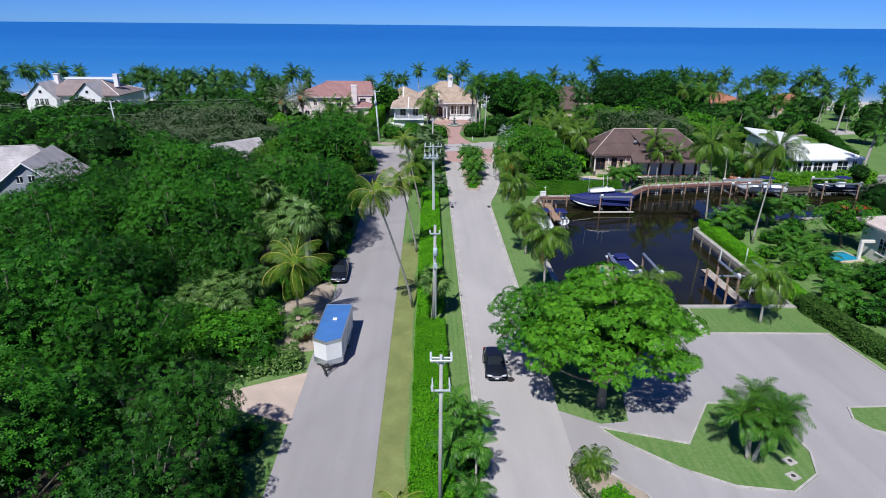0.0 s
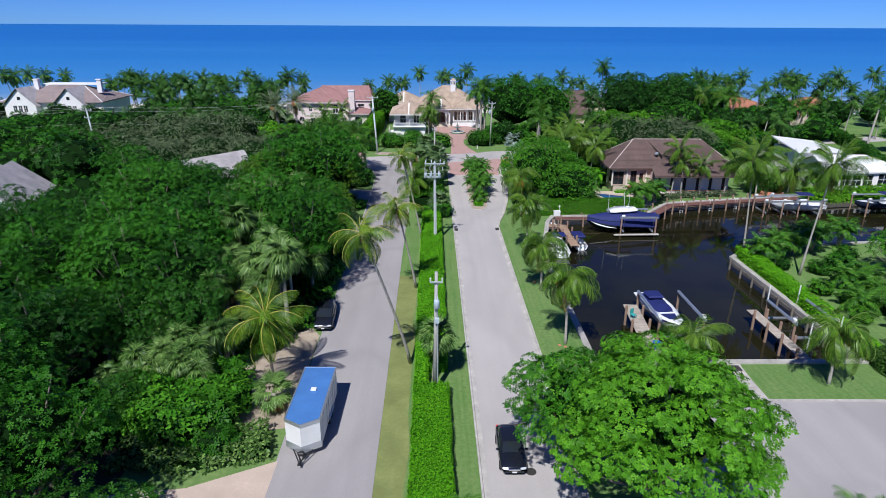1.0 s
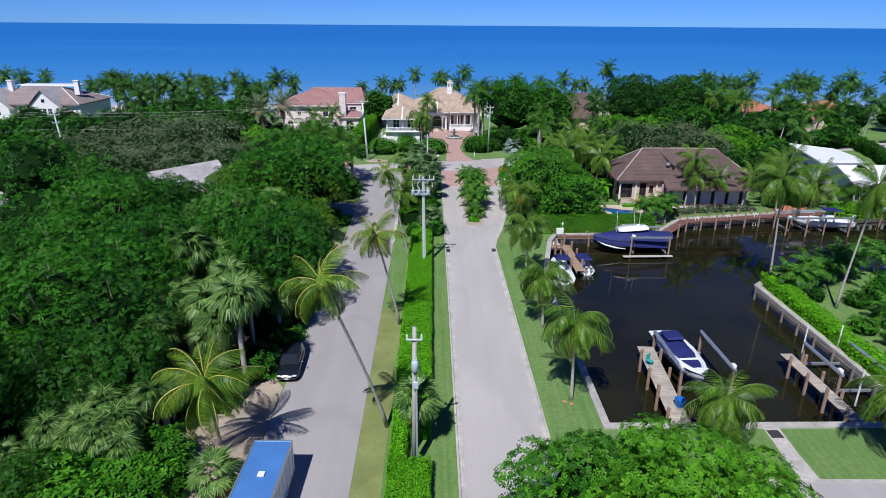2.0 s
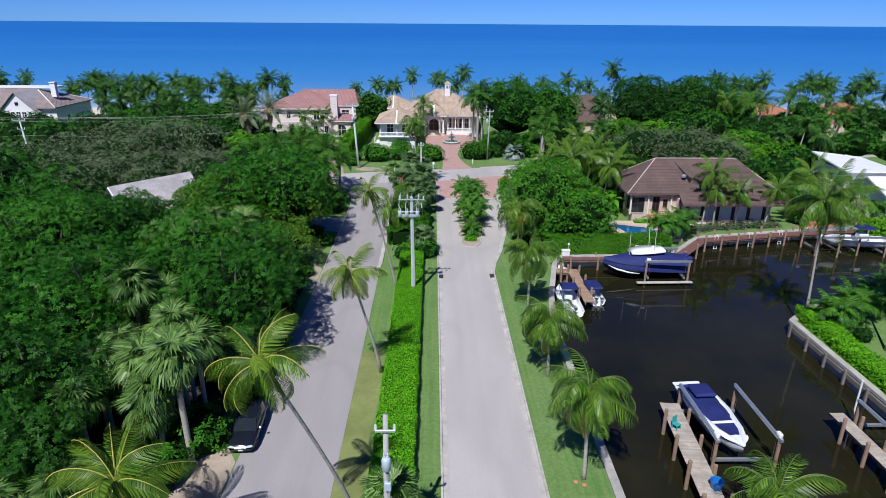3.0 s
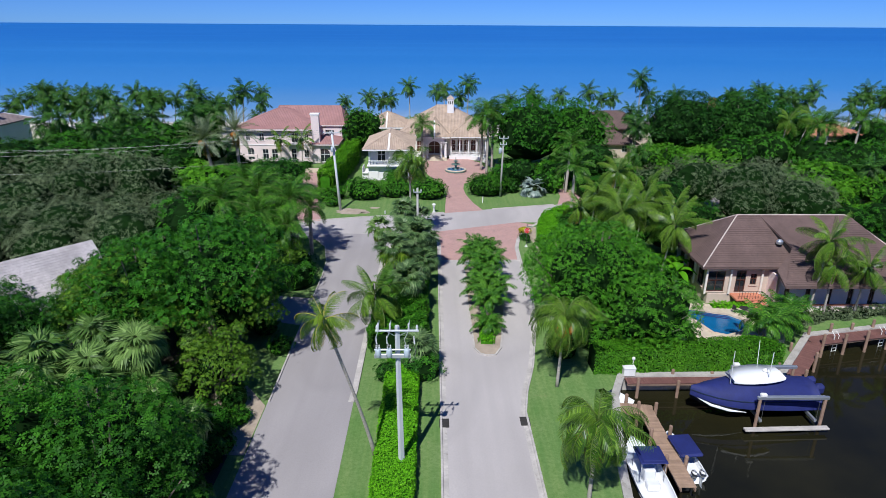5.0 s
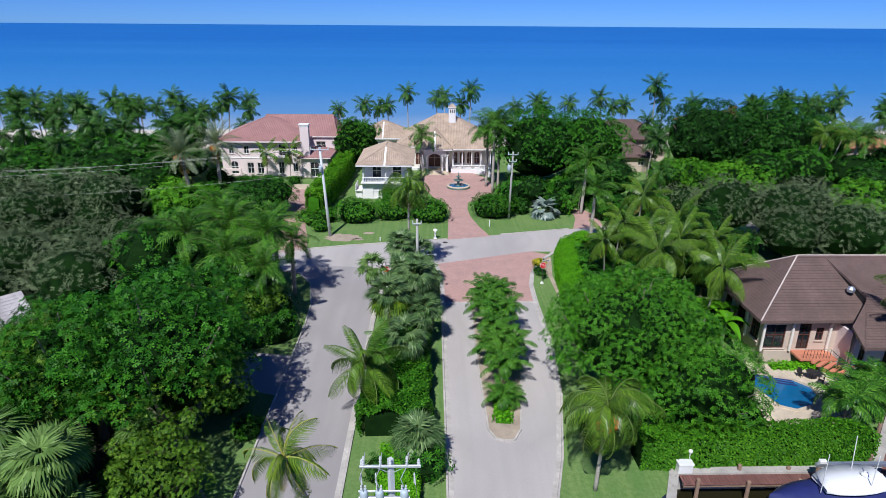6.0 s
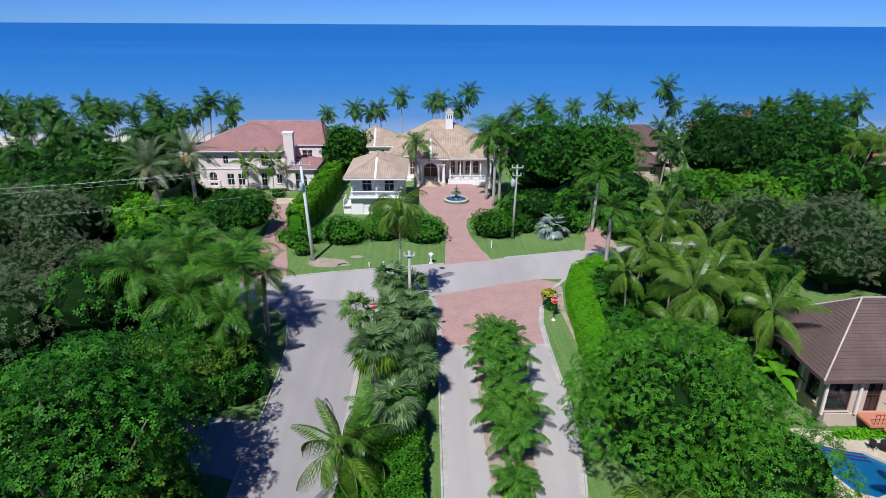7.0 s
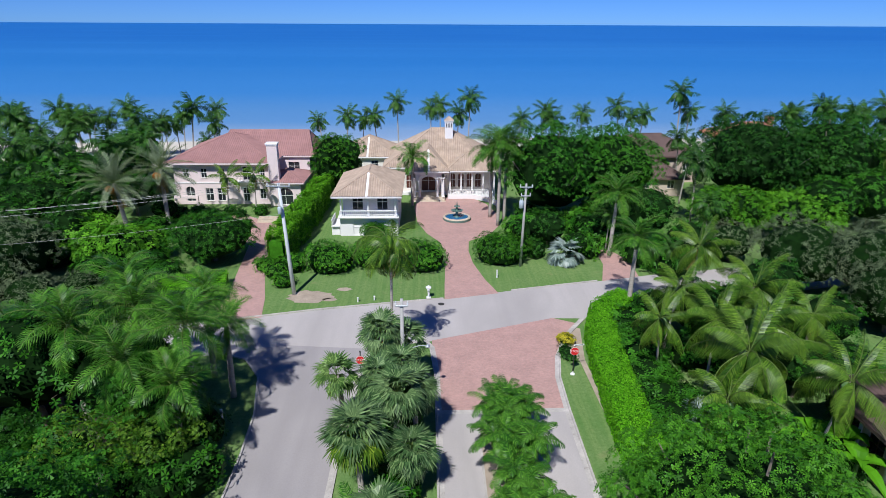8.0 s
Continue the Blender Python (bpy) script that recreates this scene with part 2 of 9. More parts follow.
# near-black: the shade between leaves is put into this core colour
M_CORE = surface("gap_shade", (0.008, 0.027, 0.005), 0.95, vary=0.4, big=1.0, spec=0.05)
M_POLEG = surface("weathered_utility_pole", (0.42, 0.41, 0.38), 0.85, vary=0.25, big=0.8, bump=0.3)
M_POLEC = surface("pale_concrete_pole", (0.60, 0.63, 0.64), 0.75, vary=0.15, big=0.5)
M_STEEL = surface("galvanised_steel", (0.55, 0.58, 0.6), 0.45, 0.5, vary=0.15)
M_TRANS = surface("transformer_grey_paint", (0.46, 0.54, 0.58), 0.45, vary=0.15)
M_PORC = surface("porcelain", (0.6, 0.62, 0.62), 0.25, vary=0.1)
M_WIRE = surface("bare_cable", (0.22, 0.23, 0.22), 0.5, 0.6, vary=0.1, bump=0)
M_BLACK = surface("black_paint", (0.012, 0.014, 0.022), 0.16, vary=0.15, bump=0.0, spec=0.6)
M_RUBBER = surface("black_rubber", (0.02, 0.02, 0.02), 0.85, vary=0.2)
M_CHROME = surface("chrome", (0.75, 0.76, 0.78), 0.12, 1.0, vary=0.05, bump=0)
M_LAMPG = surface("headlamp_lens", (0.75, 0.78, 0.82), 0.08, 0.3, vary=0.05, bump=0)
M_WHITE = surface("white_paint", (0.78, 0.78, 0.76), 0.5, vary=0.1, big=0.5)
M_ALU = surface("aluminium_sheet", (0.62, 0.66, 0.70), 0.32, 0.75, vary=0.12, big=0.5, bump=0.05)
# the blue is the sky's reflection, put into the base colour
M_TROOF = surface("sky_tinted_roof_sheet", (0.10, 0.26, 0.62), 0.3, 0.2, vary=0.18, big=0.4, bump=0.05)
M_RED = surface("sign_red", (0.62, 0.015, 0.02), 0.4, vary=0.1)
M_DKMETAL = surface("dark_post", (0.025, 0.025, 0.025), 0.5, vary=0.2)
M_NAVY = surface("navy_canvas", (0.012, 0.02, 0.13), 0.75, vary=0.3, big=0.9, bump=0.35, dist=0.03)
M_GEL = surface("white_gelcoat", (0.80, 0.81, 0.82), 0.2, vary=0.06, bump=0)
M_DARKGEL = surface("dark_gelcoat", (0.02, 0.03, 0.06), 0.2, vary=0.1, bump=0)
M_WOOD = surface("weathered_dock_wood", (0.50, 0.43, 0.36), 0.9, vary=0.35, big=1.2, rand=0.5, bump=0.4)
M_BWOOD = surface("brown_dock_wood", (0.42, 0.28, 0.19), 0.85, vary=0.35, big=1.2, rand=0.5, bump=0.4)
M_RDOCK = surface("reddish_dock_wood", (0.20, 0.09, 0.075), 0.85, vary=0.3, big=1.0, rand=0.4)
M_PILE = surface("dock_piling_wood", (0.32, 0.21, 0.15), 0.9, vary=0.4, big=1.5, bump=0.5)
M_CREAM = surface("cream_stucco", (0.74, 0.69, 0.62), 0.85, vary=0.1, big=0.3)
M_WSTUC = surface("white_stucco", (0.80, 0.77, 0.76), 0.85, vary=0.08, big=0.3)
M_PINK = surface("pink_stucco", (0.78, 0.65, 0.63), 0.85, vary=0.12, big=0.3)
M_BEIGE = surface("beige_stucco", (0.56, 0.45, 0.37), 0.85, vary=0.12, big=0.3)
M_TAN = surface("sandy_clay_tile", (0.46, 0.35, 0.265), 0.8, vary=0.3, big=0.8, fine=3, stain=(0.30, 0.225, 0.17))
M_ROSE = surface("faded_rose_tile", (0.36, 0.19, 0.175), 0.8, vary=0.25, big=0.5, fine=3, stain=(0.24, 0.13, 0.12))
M_BROWN = surface("brown_shake", (0.135, 0.088, 0.077), 0.9, vary=0.3, big=0.5, fine=3, stain=(0.085, 0.06, 0.055))
M_ORANGE = surface("orange_clay_tile", (0.40, 0.17, 0.10), 0.8, vary=0.3, big=0.5, fine=3)
M_TAUPE = surface("weathered_taupe_shake", (0.33, 0.26, 0.245), 0.9, vary=0.3, big=0.5, fine=3)
M_SHELL = surface("pale_shake", (0.6, 0.5, 0.45), 0.9, vary=0.3, big=0.5, fine=3, stain=(0.42, 0.34, 0.3))
M_SHAKEG = surface("pale_grey_shake", (0.50, 0.46, 0.46), 0.9, vary=0.35, big=0.5, fine=3, stain=(0.33, 0.30, 0.29))
M_GLASS = surface("dark_window_glass", (0.02, 0.025, 0.03), 0.06, vary=0.1, bump=0, spec=0.8)
M_MAHOG = surface("dark_mahogany", (0.10, 0.03, 0.018), 0.4, vary=0.3, big=2)
M_TERRA = surface("terracotta_tile", (0.58, 0.22, 0.13), 0.75, vary=0.2, big=1.0)
M_TRAV = surface("travertine", (0.60, 0.50, 0.38), 0.75, vary=0.25, big=1.2, stain=(0.42, 0.33, 0.24))
M_POOL = surface("pool_water", (0.01, 0.13, 0.30), 0.05, vary=0.25, big=0.5, bump=0.15, dist=0.05)
M_FOUNT = surface("verdigris_bronze", (0.16, 0.26, 0.22), 0.5, 0.3, vary=0.3, big=2)
M_BLUEBIN = surface("blue_plastic", (0.02, 0.16, 0.5), 0.4, vary=0.1)
M_TEAL = surface("teal_plastic", (0.05, 0.35, 0.33), 0.5, vary=0.1)
M_IRON = surface("cast_iron", (0.07, 0.065, 0.06), 0.7, 0.4, vary=0.3)
M_OLAMP = surface("orange_fruit", (0.6, 0.2, 0.02), 0.6, vary=0.3)
M_GREYSID = surface("grey_blue_siding", (0.32, 0.34, 0.38), 0.7, vary=0.1, big=0.4)
M_FLOWER = surface("red_flowers", (0.5, 0.05, 0.03), 0.7, vary=0.3, big=3)


# ---- mesh kit ----
class Geo:
    """Gathers vertices and faces of one part."""

    def __init__(self):
        self.v, self.f, self.n = [], [], 0

    def add(self, verts, faces):
        self.v.extend(tuple(map(float, p)) for p in verts)
        self.f.extend(tuple(i + self.n for i in q) for q in faces)
        self.n += len(verts)
        return self

    def box(self, c, s, rz=0.0, bev=0.0, m=None):
        """A box centred at c with its edges chamfered by bev."""
        hx, hy, hz = (k / 2 for k in s)
        b = min(bev, hx * 0.9, hy * 0.9, hz * 0.9)
        rot = Matrix.Rotation(rz, 3, "Z") if m is None else m
        pts, faces = [], []
        if b <= 0:
            for k in range(8):
                pts.append((hx * (1 if k & 1 else -1), hy * (1 if k & 2 else -1), hz * (1 if k & 4 else -1)))
            faces = [(0, 2, 3, 1), (4, 5, 7, 6), (0, 1, 5, 4), (2, 6, 7, 3), (0, 4, 6, 2), (1, 3, 7, 5)]
        else:
            ix = {}
            for k in range(8):
                sx, sy, sz = (1 if k & 1 else -1), (1 if k & 2 else -1), (1 if k & 4 else -1)
                for a, off in enumerate(((0, b, b), (b, 0, b), (b, b, 0))):
                    ix[k, a] = len(pts)
                    pts.append((sx * (hx - off[0]), sy * (hy - off[1]), sz * (hz - off[2])))
            for a, ring in ((0, (1, 3, 7, 5)), (0, (0, 4, 6, 2)), (1, (2, 6, 7, 3)), (1, (0, 1, 5, 4)), (2, (4, 5, 7, 6)), (2, (0, 2, 3, 1))):
                faces.append(tuple(ix[k, a] for k in ring))
            for k in range(8):
                faces.append((ix[k, 0], ix[k, 1], ix[k, 2]))
                for bit, (p, q) in ((1, (1, 2)), (2, (0, 2)), (4, (0, 1))):
                    if not k & bit:
                        j = k | bit
                        faces.append((ix[k, p], ix[j, p], ix[j, q], ix[k, q]))
        return self.add([Vector(c) + rot @ Vector(p) for p in pts], faces)

    def tube(self, pts, radii, n=8, cap=True):
        """A round bar along pts with a radius at each."""
        pts = [Vector(p) for p in pts]
        if not hasattr(radii, "__len__"):
            radii = [radii] * len(pts)
        rings, faces = [], []
        for i, p in enumerate(pts):
            d = (pts[min(i + 1, len(pts) - 1)] - pts[max(i - 1, 0)]).normalized()
            a = d.cross(Vector((0.13, 0.97, 0.2))).normalized() if abs(d.y) < 0.95 else d.cross(Vector((1, 0, 0.1))).normalized()
            b = d.cross(a)
            rings += [p + radii[i] * (a * math.cos(2 * math.pi * k / n) + b * math.sin(2 * math.pi * k / n)) for k in range(n)]
        for i in range(len(pts) - 1):
            faces += [(i * n + k, i * n + (k + 1) % n, (i + 1) * n + (k + 1) % n, (i + 1) * n + k) for k in range(n)]
        if cap:
            faces += [tuple(range(n - 1, -1, -1)), tuple((len(pts) - 1) * n + k for k in range(n))]
        return self.add(rings, faces)

    def lathe(self, profile, c=(0, 0, 0), n=16):
        """A turned shape from (radius, height) pairs."""
        pts = [(c[0] + r * math.cos(2 * math.pi * k / n), c[1] + r * math.sin(2 * math.pi * k / n), c[2] + z) for r, z in profile for k in range(n)]
        faces = [(i * n + k, i * n + (k + 1) % n, (i + 1) * n + (k + 1) % n, (i + 1) * n + k) for i in range(len(profile) - 1) for k in range(n)]
        faces += [tuple(range(n - 1, -1, -1)), tuple((len(profile) - 1) * n + k for k in range(n))]
        return self.add(pts, faces)

    def slab(self, poly, z0, z1):
        """A flat plate with the outline poly."""
        n = len(poly)
        if sum(poly[i][0] * poly[(i + 1) % n][1] - poly[(i + 1) % n][0] * poly[i][1] for i in range(n)) < 0:
            poly = poly[::-1]
        pts = [(x, y, z0) for x, y in poly] + [(x, y, z1) for x, y in poly]
        faces = [tuple(range(n - 1, -1, -1)), tuple(range(n, 2 * n))] + [(i, (i + 1) % n, n + (i + 1) % n, n + i) for i in range(n)]
        return self.add(pts, faces)

    def sweep(self, line, prof, closed=False):
        """A profile of (offset to the left, height) pairs carried along a line in plan."""
        pts = [Vector((p[0], p[1])) for p in line]
        k, m = len(pts), len(prof)
        verts = []
        for i, p in enumerate(pts):
            a = pts[i - 1] if i or closed else None
            b = pts[(i + 1) % k] if i < k - 1 or closed else None
            da = (p - a).normalized() if a is not None else None
            db = (b - p).normalized() if b is not None else None
            da, db = da or db, db or da
            na, nb = Vector((-da.y, da.x)), Vector((-db.y, db.x))
            nn = (na + nb).normalized()
            nn = nn / max(0.5, nn.dot(na))
            verts += [(p.x + nn.x * o, p.y + nn.y * o, h) for o, h in prof]
        faces = []
        for i in range(k if closed else k - 1):
            j = (i + 1) % k
            faces += [(i * m + q, j * m + q, j * m + (q + 1) % m, i * m + (q + 1) % m) for q in range(m)]
        if not closed:
            faces += [tuple(range(m)), tuple((k - 1) * m + q for q in range(m - 1, -1, -1))]
        return self.add(verts, faces)

    def mesh(self, name, smooth=False):
        me = bpy.data.meshes.new(name)
        me.from_pydata(self.v, [], self.f)
        if smooth:
            me.polygons.foreach_set("use_smooth", [True] * len(me.polygons))
        me.update()
        return me


def mesh_of(name, verts, quads, smooth=False):
    """A mesh from arrays: verts (n, 3), quads (m, 4)."""
    me = bpy.data.meshes.new(name)
    v, q = np.asarray(verts, np.float32), np.asarray(quads, np.int32)
    me.vertices.add(len(v))
    me.vertices.foreach_set("co", v.ravel())
    me.loops.add(q.size)
    me.loops.foreach_set("vertex_index", q.ravel())
    me.polygons.add(len(q))
    me.polygons.foreach_set("loop_start", np.arange(0, q.size, q.shape[1], dtype=np.int32))
    if smooth:
        me.polygons.foreach_set("use_smooth", np.ones(len(q), bool))
    me.update(calc_edges=True)
    return me


def part(name, geo, material, parent=None, label="", smooth=False):
    """One mesh object, a part of its parent."""
    me = geo.mesh(name, smooth) if isinstance(geo, Geo) else geo
    if not me.materials:
        me.materials.append(material)
    ob = new(name, me)
    if parent is not None:
        ob.parent = parent
    return tagged(ob, label)


def thing(name, at, label, category, group="", rz=0.0, kind=""):
    """An Empty at the base of a thing."""
    e = new(name)
    e.empty_display_size = 0.2
    e.matrix_basis = pose(*at, 0, 0, math.degrees(rz))
    return tagged(e, label, category, group, kind)


def solid(name, geo, material, label, category="", kind="", group="", smooth=False):
    return tagged(part(name, geo, material, None, "", smooth), label, category, group, kind)




def blades(c, d, nrm, length, width, droop=0.0):
    """Leaf blades as diamonds: c roots, d directions, nrm normals; arrays of n rows. Returns vertices and quads."""
    d = d / np.linalg.norm(d, axis=1, keepdims=True)
    side = np.cross(d, nrm)
    side /= np.linalg.norm(side, axis=1, keepdims=True) + 1e-9
    length, width = np.reshape(length, (-1, 1)), np.reshape(width, (-1, 1))
    up = np.cross(side, d)
    mid = c + d * length * 0.45
    tip = c + d * length - np.array([0, 0, 1.0]) * length * droop
    v = np.stack([c, mid - side * width / 2 + up * width * 0.12, tip, mid + side * width / 2 + up * width * 0.12], 1).reshape(-1, 3)
    return v, np.arange(len(v)).reshape(-1, 4)


def rosettes(r, c, nrm, size, aspect, m=5, wedge=True):
    """Whorls of m leaves round each centre c, spread about its normal; the leaves of a whorl share their root. wedge: leaves that are widest at the tip."""
    n = len(c)
    t1 = np.cross(nrm, r.normal(size=(n, 3)))
    t1 /= np.linalg.norm(t1, axis=1, keepdims=True) + 1e-9
    t2 = np.cross(nrm, t1)
    vs = [c]
    for k in range(m):
        a = (k + r.uniform(-0.25, 0.25, (n, 1))) * 2 * math.pi / m
        d = t1 * np.cos(a) + t2 * np.sin(a)
        sd = t2 * np.cos(a) - t1 * np.sin(a)
        ln = size * r.uniform(0.7, 1.25, (n, 1))
        lift = nrm * r.uniform(0.0, 0.5, (n, 1)) * ln
        if wedge:
            end = c + d * ln * 0.9 + lift * 0.8 - np.array([0, 0, 1.0]) * ln * 0.12
            vs += [end - sd * ln * aspect * 0.45 - d * ln * 0.12 * r.random((n, 1)), end + sd * ln * aspect * 0.45]
            continue
        mid, w = c + d * ln * 0.5 + lift * 0.7, sd * ln * aspect * 0.5
        tip = c + d * ln + lift * 0.6 - np.array([0, 0, 1.0]) * ln * 0.2
        vs += [mid - w, tip, mid + w]
    v = np.stack(vs, 1)
    base = np.arange(n)[:, None] * len(vs)
    if wedge:
        return v.reshape(-1, 3), np.concatenate([np.concatenate([base, base + 1 + 2 * k, base + 2 + 2 * k], 1) for k in range(m)])
    q = np.concatenate([np.concatenate([base, base + 1 + 3 * k, base + 2 + 3 * k, base + 3 + 3 * k], 1) for k in range(m)])
    return v.reshape(-1, 3), q


def lumpy_core(name, r, half, mid, amount=0.18, rows=7, cols=12):
    """A closed uneven inner body."""
    ph = r.uniform(0, 6.28, 4)
    pts, faces = [], []
    for i in range(rows + 1):
        t = math.pi * i / rows
        for k in range(cols):
            a = 2 * math.pi * k / cols
            f = 1 + amount * (math.sin(3 * a + ph[0] + t) * 0.6 + math.sin(5 * a + ph[1] - 2 * t) * 0.4) * math.sin(t)
            pts.append((mid[0] + half[0] * math.sin(t) * math.cos(a) * f, mid[1] + half[1] * math.sin(t) * math.sin(a) * f, mid[2] + half[2] * math.cos(t)))
    for i in range(rows):
        faces += [(i * cols + k, (i + 1) * cols + k, (i + 1) * cols + (k + 1) % cols, i * cols + (k + 1) % cols) for k in range(cols)]
    return Geo().add(pts, faces)


def broadleaf_tree(name, label, seed, rx, h, trunk, leaves, size, clumps, mat, aspect=0.62, flat=0.55, bark=None, clump=(0.2, 0.34), core=0.72, even=0.62, wedge=True):
    """A tapered trunk with limbs, and a crown of boughs, each a rounded spray of leaf whorls with dark gaps between them."""
    r = np.random.default_rng(seed)
    e = thing(name, (0, 0, 0), label, "tree")
    rz = (h - trunk) / 2 * 1.15
    mid = np.array([0, 0, h - rz])
    half = np.array([rx, rx, rz])
    cs, rs = [], []
    clumps = int(clumps * 1.7)
    for k in range(clumps):
        a, t = k * 2.39996 + r.uniform(-0.3, 0.3), (k + 0.5) / clumps
        z = 1 - t * 1.4
        q = math.sqrt(max(0.0, 1 - z * z))
        f = r.uniform(even, 0.95)
        cs.append(mid + np.array([rx * q * math.cos(a) * f, rx * q * math.sin(a) * f, rz * z * f]))
        rs.append(rx * r.uniform(*clump))
    cs, rs = np.array(cs), np.array(rs)
    sq = np.array([1, 1, flat + 0.25])
    share = rs ** 2 / (rs ** 2).sum()
    ps, ns = [], []
    for i, (c, cr, s) in enumerate(zip(cs, rs, share)):
        n = int(leaves / 5 * s * 2.4)
        u = r.normal(size=(n, 3))
        u[:, 2] = np.abs(u[:, 2]) * np.where(r.random(n) < 0.85, 1, -0.5)
        u /= np.linalg.norm(u, axis=1, keepdims=True)
        p = c + u * cr * sq * r.uniform(0.82, 1.06, (n, 1))
        dist = np.linalg.norm((p[:, None] - cs[None]) / sq, axis=2) / rs[None]
        dist[:, i] = 9
        ok = (dist.min(1) > 0.86) & (np.linalg.norm((p - mid) / half, axis=1) > 0.5)
        ps.append(p[ok])
        ns.append(u[ok])
    p, u = np.concatenate(ps), np.concatenate(ns)
    pick = r.permutation(len(p))[:leaves // 5]
    p, u = p[pick], u[pick] + np.array([0, 0, 0.45]) + r.normal(size=(len(pick), 3)) * 0.28
    u /= np.linalg.norm(u, axis=1, keepdims=True)
    v, q = rosettes(r, p, u, size, aspect, 5, wedge)
    part("crown", mesh_of("crown", v, q), mat, e)
    # added core, near-black in place of the shade between the boughs
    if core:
        part("inner_growth", lumpy_core("inner_growth", r, half * core, mid), M_CORE, e, "added core behind the leaf gaps")
    # trunk and limbs grow from one ring at the fork
    lean = r.uniform(-0.3, 0.3, 2)
    fork = Vector((lean[0], lean[1], trunk * 0.75))
    g = Geo()
    ring = lambda c, rad: [(c[0] + rad * math.cos(k * math.pi / 3), c[1] + rad * math.sin(k * math.pi / 3), c[2]) for k in range(6)]
    g.v = ring((0, 0, -0.15), rx * 0.07) + ring((lean[0] * 0.4, lean[1] * 0.4, trunk * 0.4), rx * 0.055) + ring(fork, rx * 0.045)
    join = lambda a, b: [(a + k, a + (k + 1) % 6, b + (k + 1) % 6, b + k) for k in range(6)]
    g.f = join(0, 6) + join(6, 12)
    for k in range(0, clumps, max(1, clumps // 8)):
        c = Vector(cs[k])
        n0 = len(g.v)
        g.v += ring(fork.lerp(c, 0.5) + Vector((0, 0, -0.25)), rx * 0.022) + ring(c, rx * 0.008)
        g.f += join(12, n0) + join(n0, n0 + 6)
    part("trunk", g, bark or M_BARK, e)
    return e


def pinnate_frond(seed, length, pairs, leaflet, droop, curl, width=0.042, plume=0.0, hang=0.42):
    """A feather leaf: a bent midrib with leaflets that hang down on both sides. It grows from the origin along +x, up first and then over."""
    r = np.random.default_rng(seed)
    k = 11
    t = np.linspace(0, 1, k)
    ang = curl - droop * t ** 1.4
    dx, dz = np.cos(ang) * length / (k - 1), np.sin(ang) * length / (k - 1)
    x, z = np.concatenate([[0], np.cumsum(dx[:-1])]), np.concatenate([[0], np.cumsum(dz[:-1])])
    y = r.uniform(-0.12, 0.12) * length * t ** 2
    vs = []
    wv = 0.05 * (1 - t * 0.8)
    rib = np.stack([x, y, z], 1)
    upv = np.stack([-np.sin(ang), 0 * t, np.cos(ang)], 1)
    for sgn in (1, -1):
        a = rib[:-1] + np.stack([0 * wv[:-1], sgn * wv[:-1], 0 * wv[:-1]], 1)
        b = rib[1:] + np.stack([0 * wv[1:], sgn * wv[1:], 0 * wv[1:]], 1)
        vs.append(np.stack([rib[:-1] + upv[:-1] * 0.04, rib[1:] + upv[1:] * 0.04, b, a], 1).reshape(-1, 3))
    s = np.linspace(0.12, 0.99, pairs)
    c = np.stack([np.interp(s, t, x), np.interp(s, t, y), np.interp(s, t, z)], 1)
    an = np.interp(s, t, ang)
    fwd = np.stack([np.cos(an), 0 * an, np.sin(an)], 1)
    up = np.stack([-np.sin(an), 0 * an, np.cos(an)], 1)
    ln = leaflet * (np.sin(np.pi * (0.12 + 0.83 * s)) ** 0.7) * r.uniform(0.9, 1.1, pairs)
    for sgn in (1, -1):
        sw = np.array([0, sgn, 0.0])
        split = plume * np.where(np.arange(pairs) % 2 == 0, 1.0, -0.2)[:, None]
        d = fwd * (0.5 + 0.35 * s[:, None]) + sw + up * (split - hang * 0.6) + r.normal(size=(pairs, 3)) * 0.04
        d /= np.linalg.norm(d, axis=1, keepdims=True)
        down = np.array([0, 0, -1.0]) * (hang + r.uniform(0.1, 0.45, (pairs, 1)))
        m1 = c + d * ln[:, None] * 0.55
        tip = m1 + (d + down) * ln[:, None] * 0.42
        w = np.cross(d, up) * width
        w1 = np.cross(d, up) * width * 0.85
        vs.append(np.stack([c - w * 0.5, m1 - w1, m1 + w1, c + w * 0.5], 1).reshape(-1, 3))
        vs.append(np.stack([m1 - w1, tip - w1 * 0.15, tip + w1 * 0.15, m1 + w1], 1).reshape(-1, 3))
    return np.concatenate(vs)


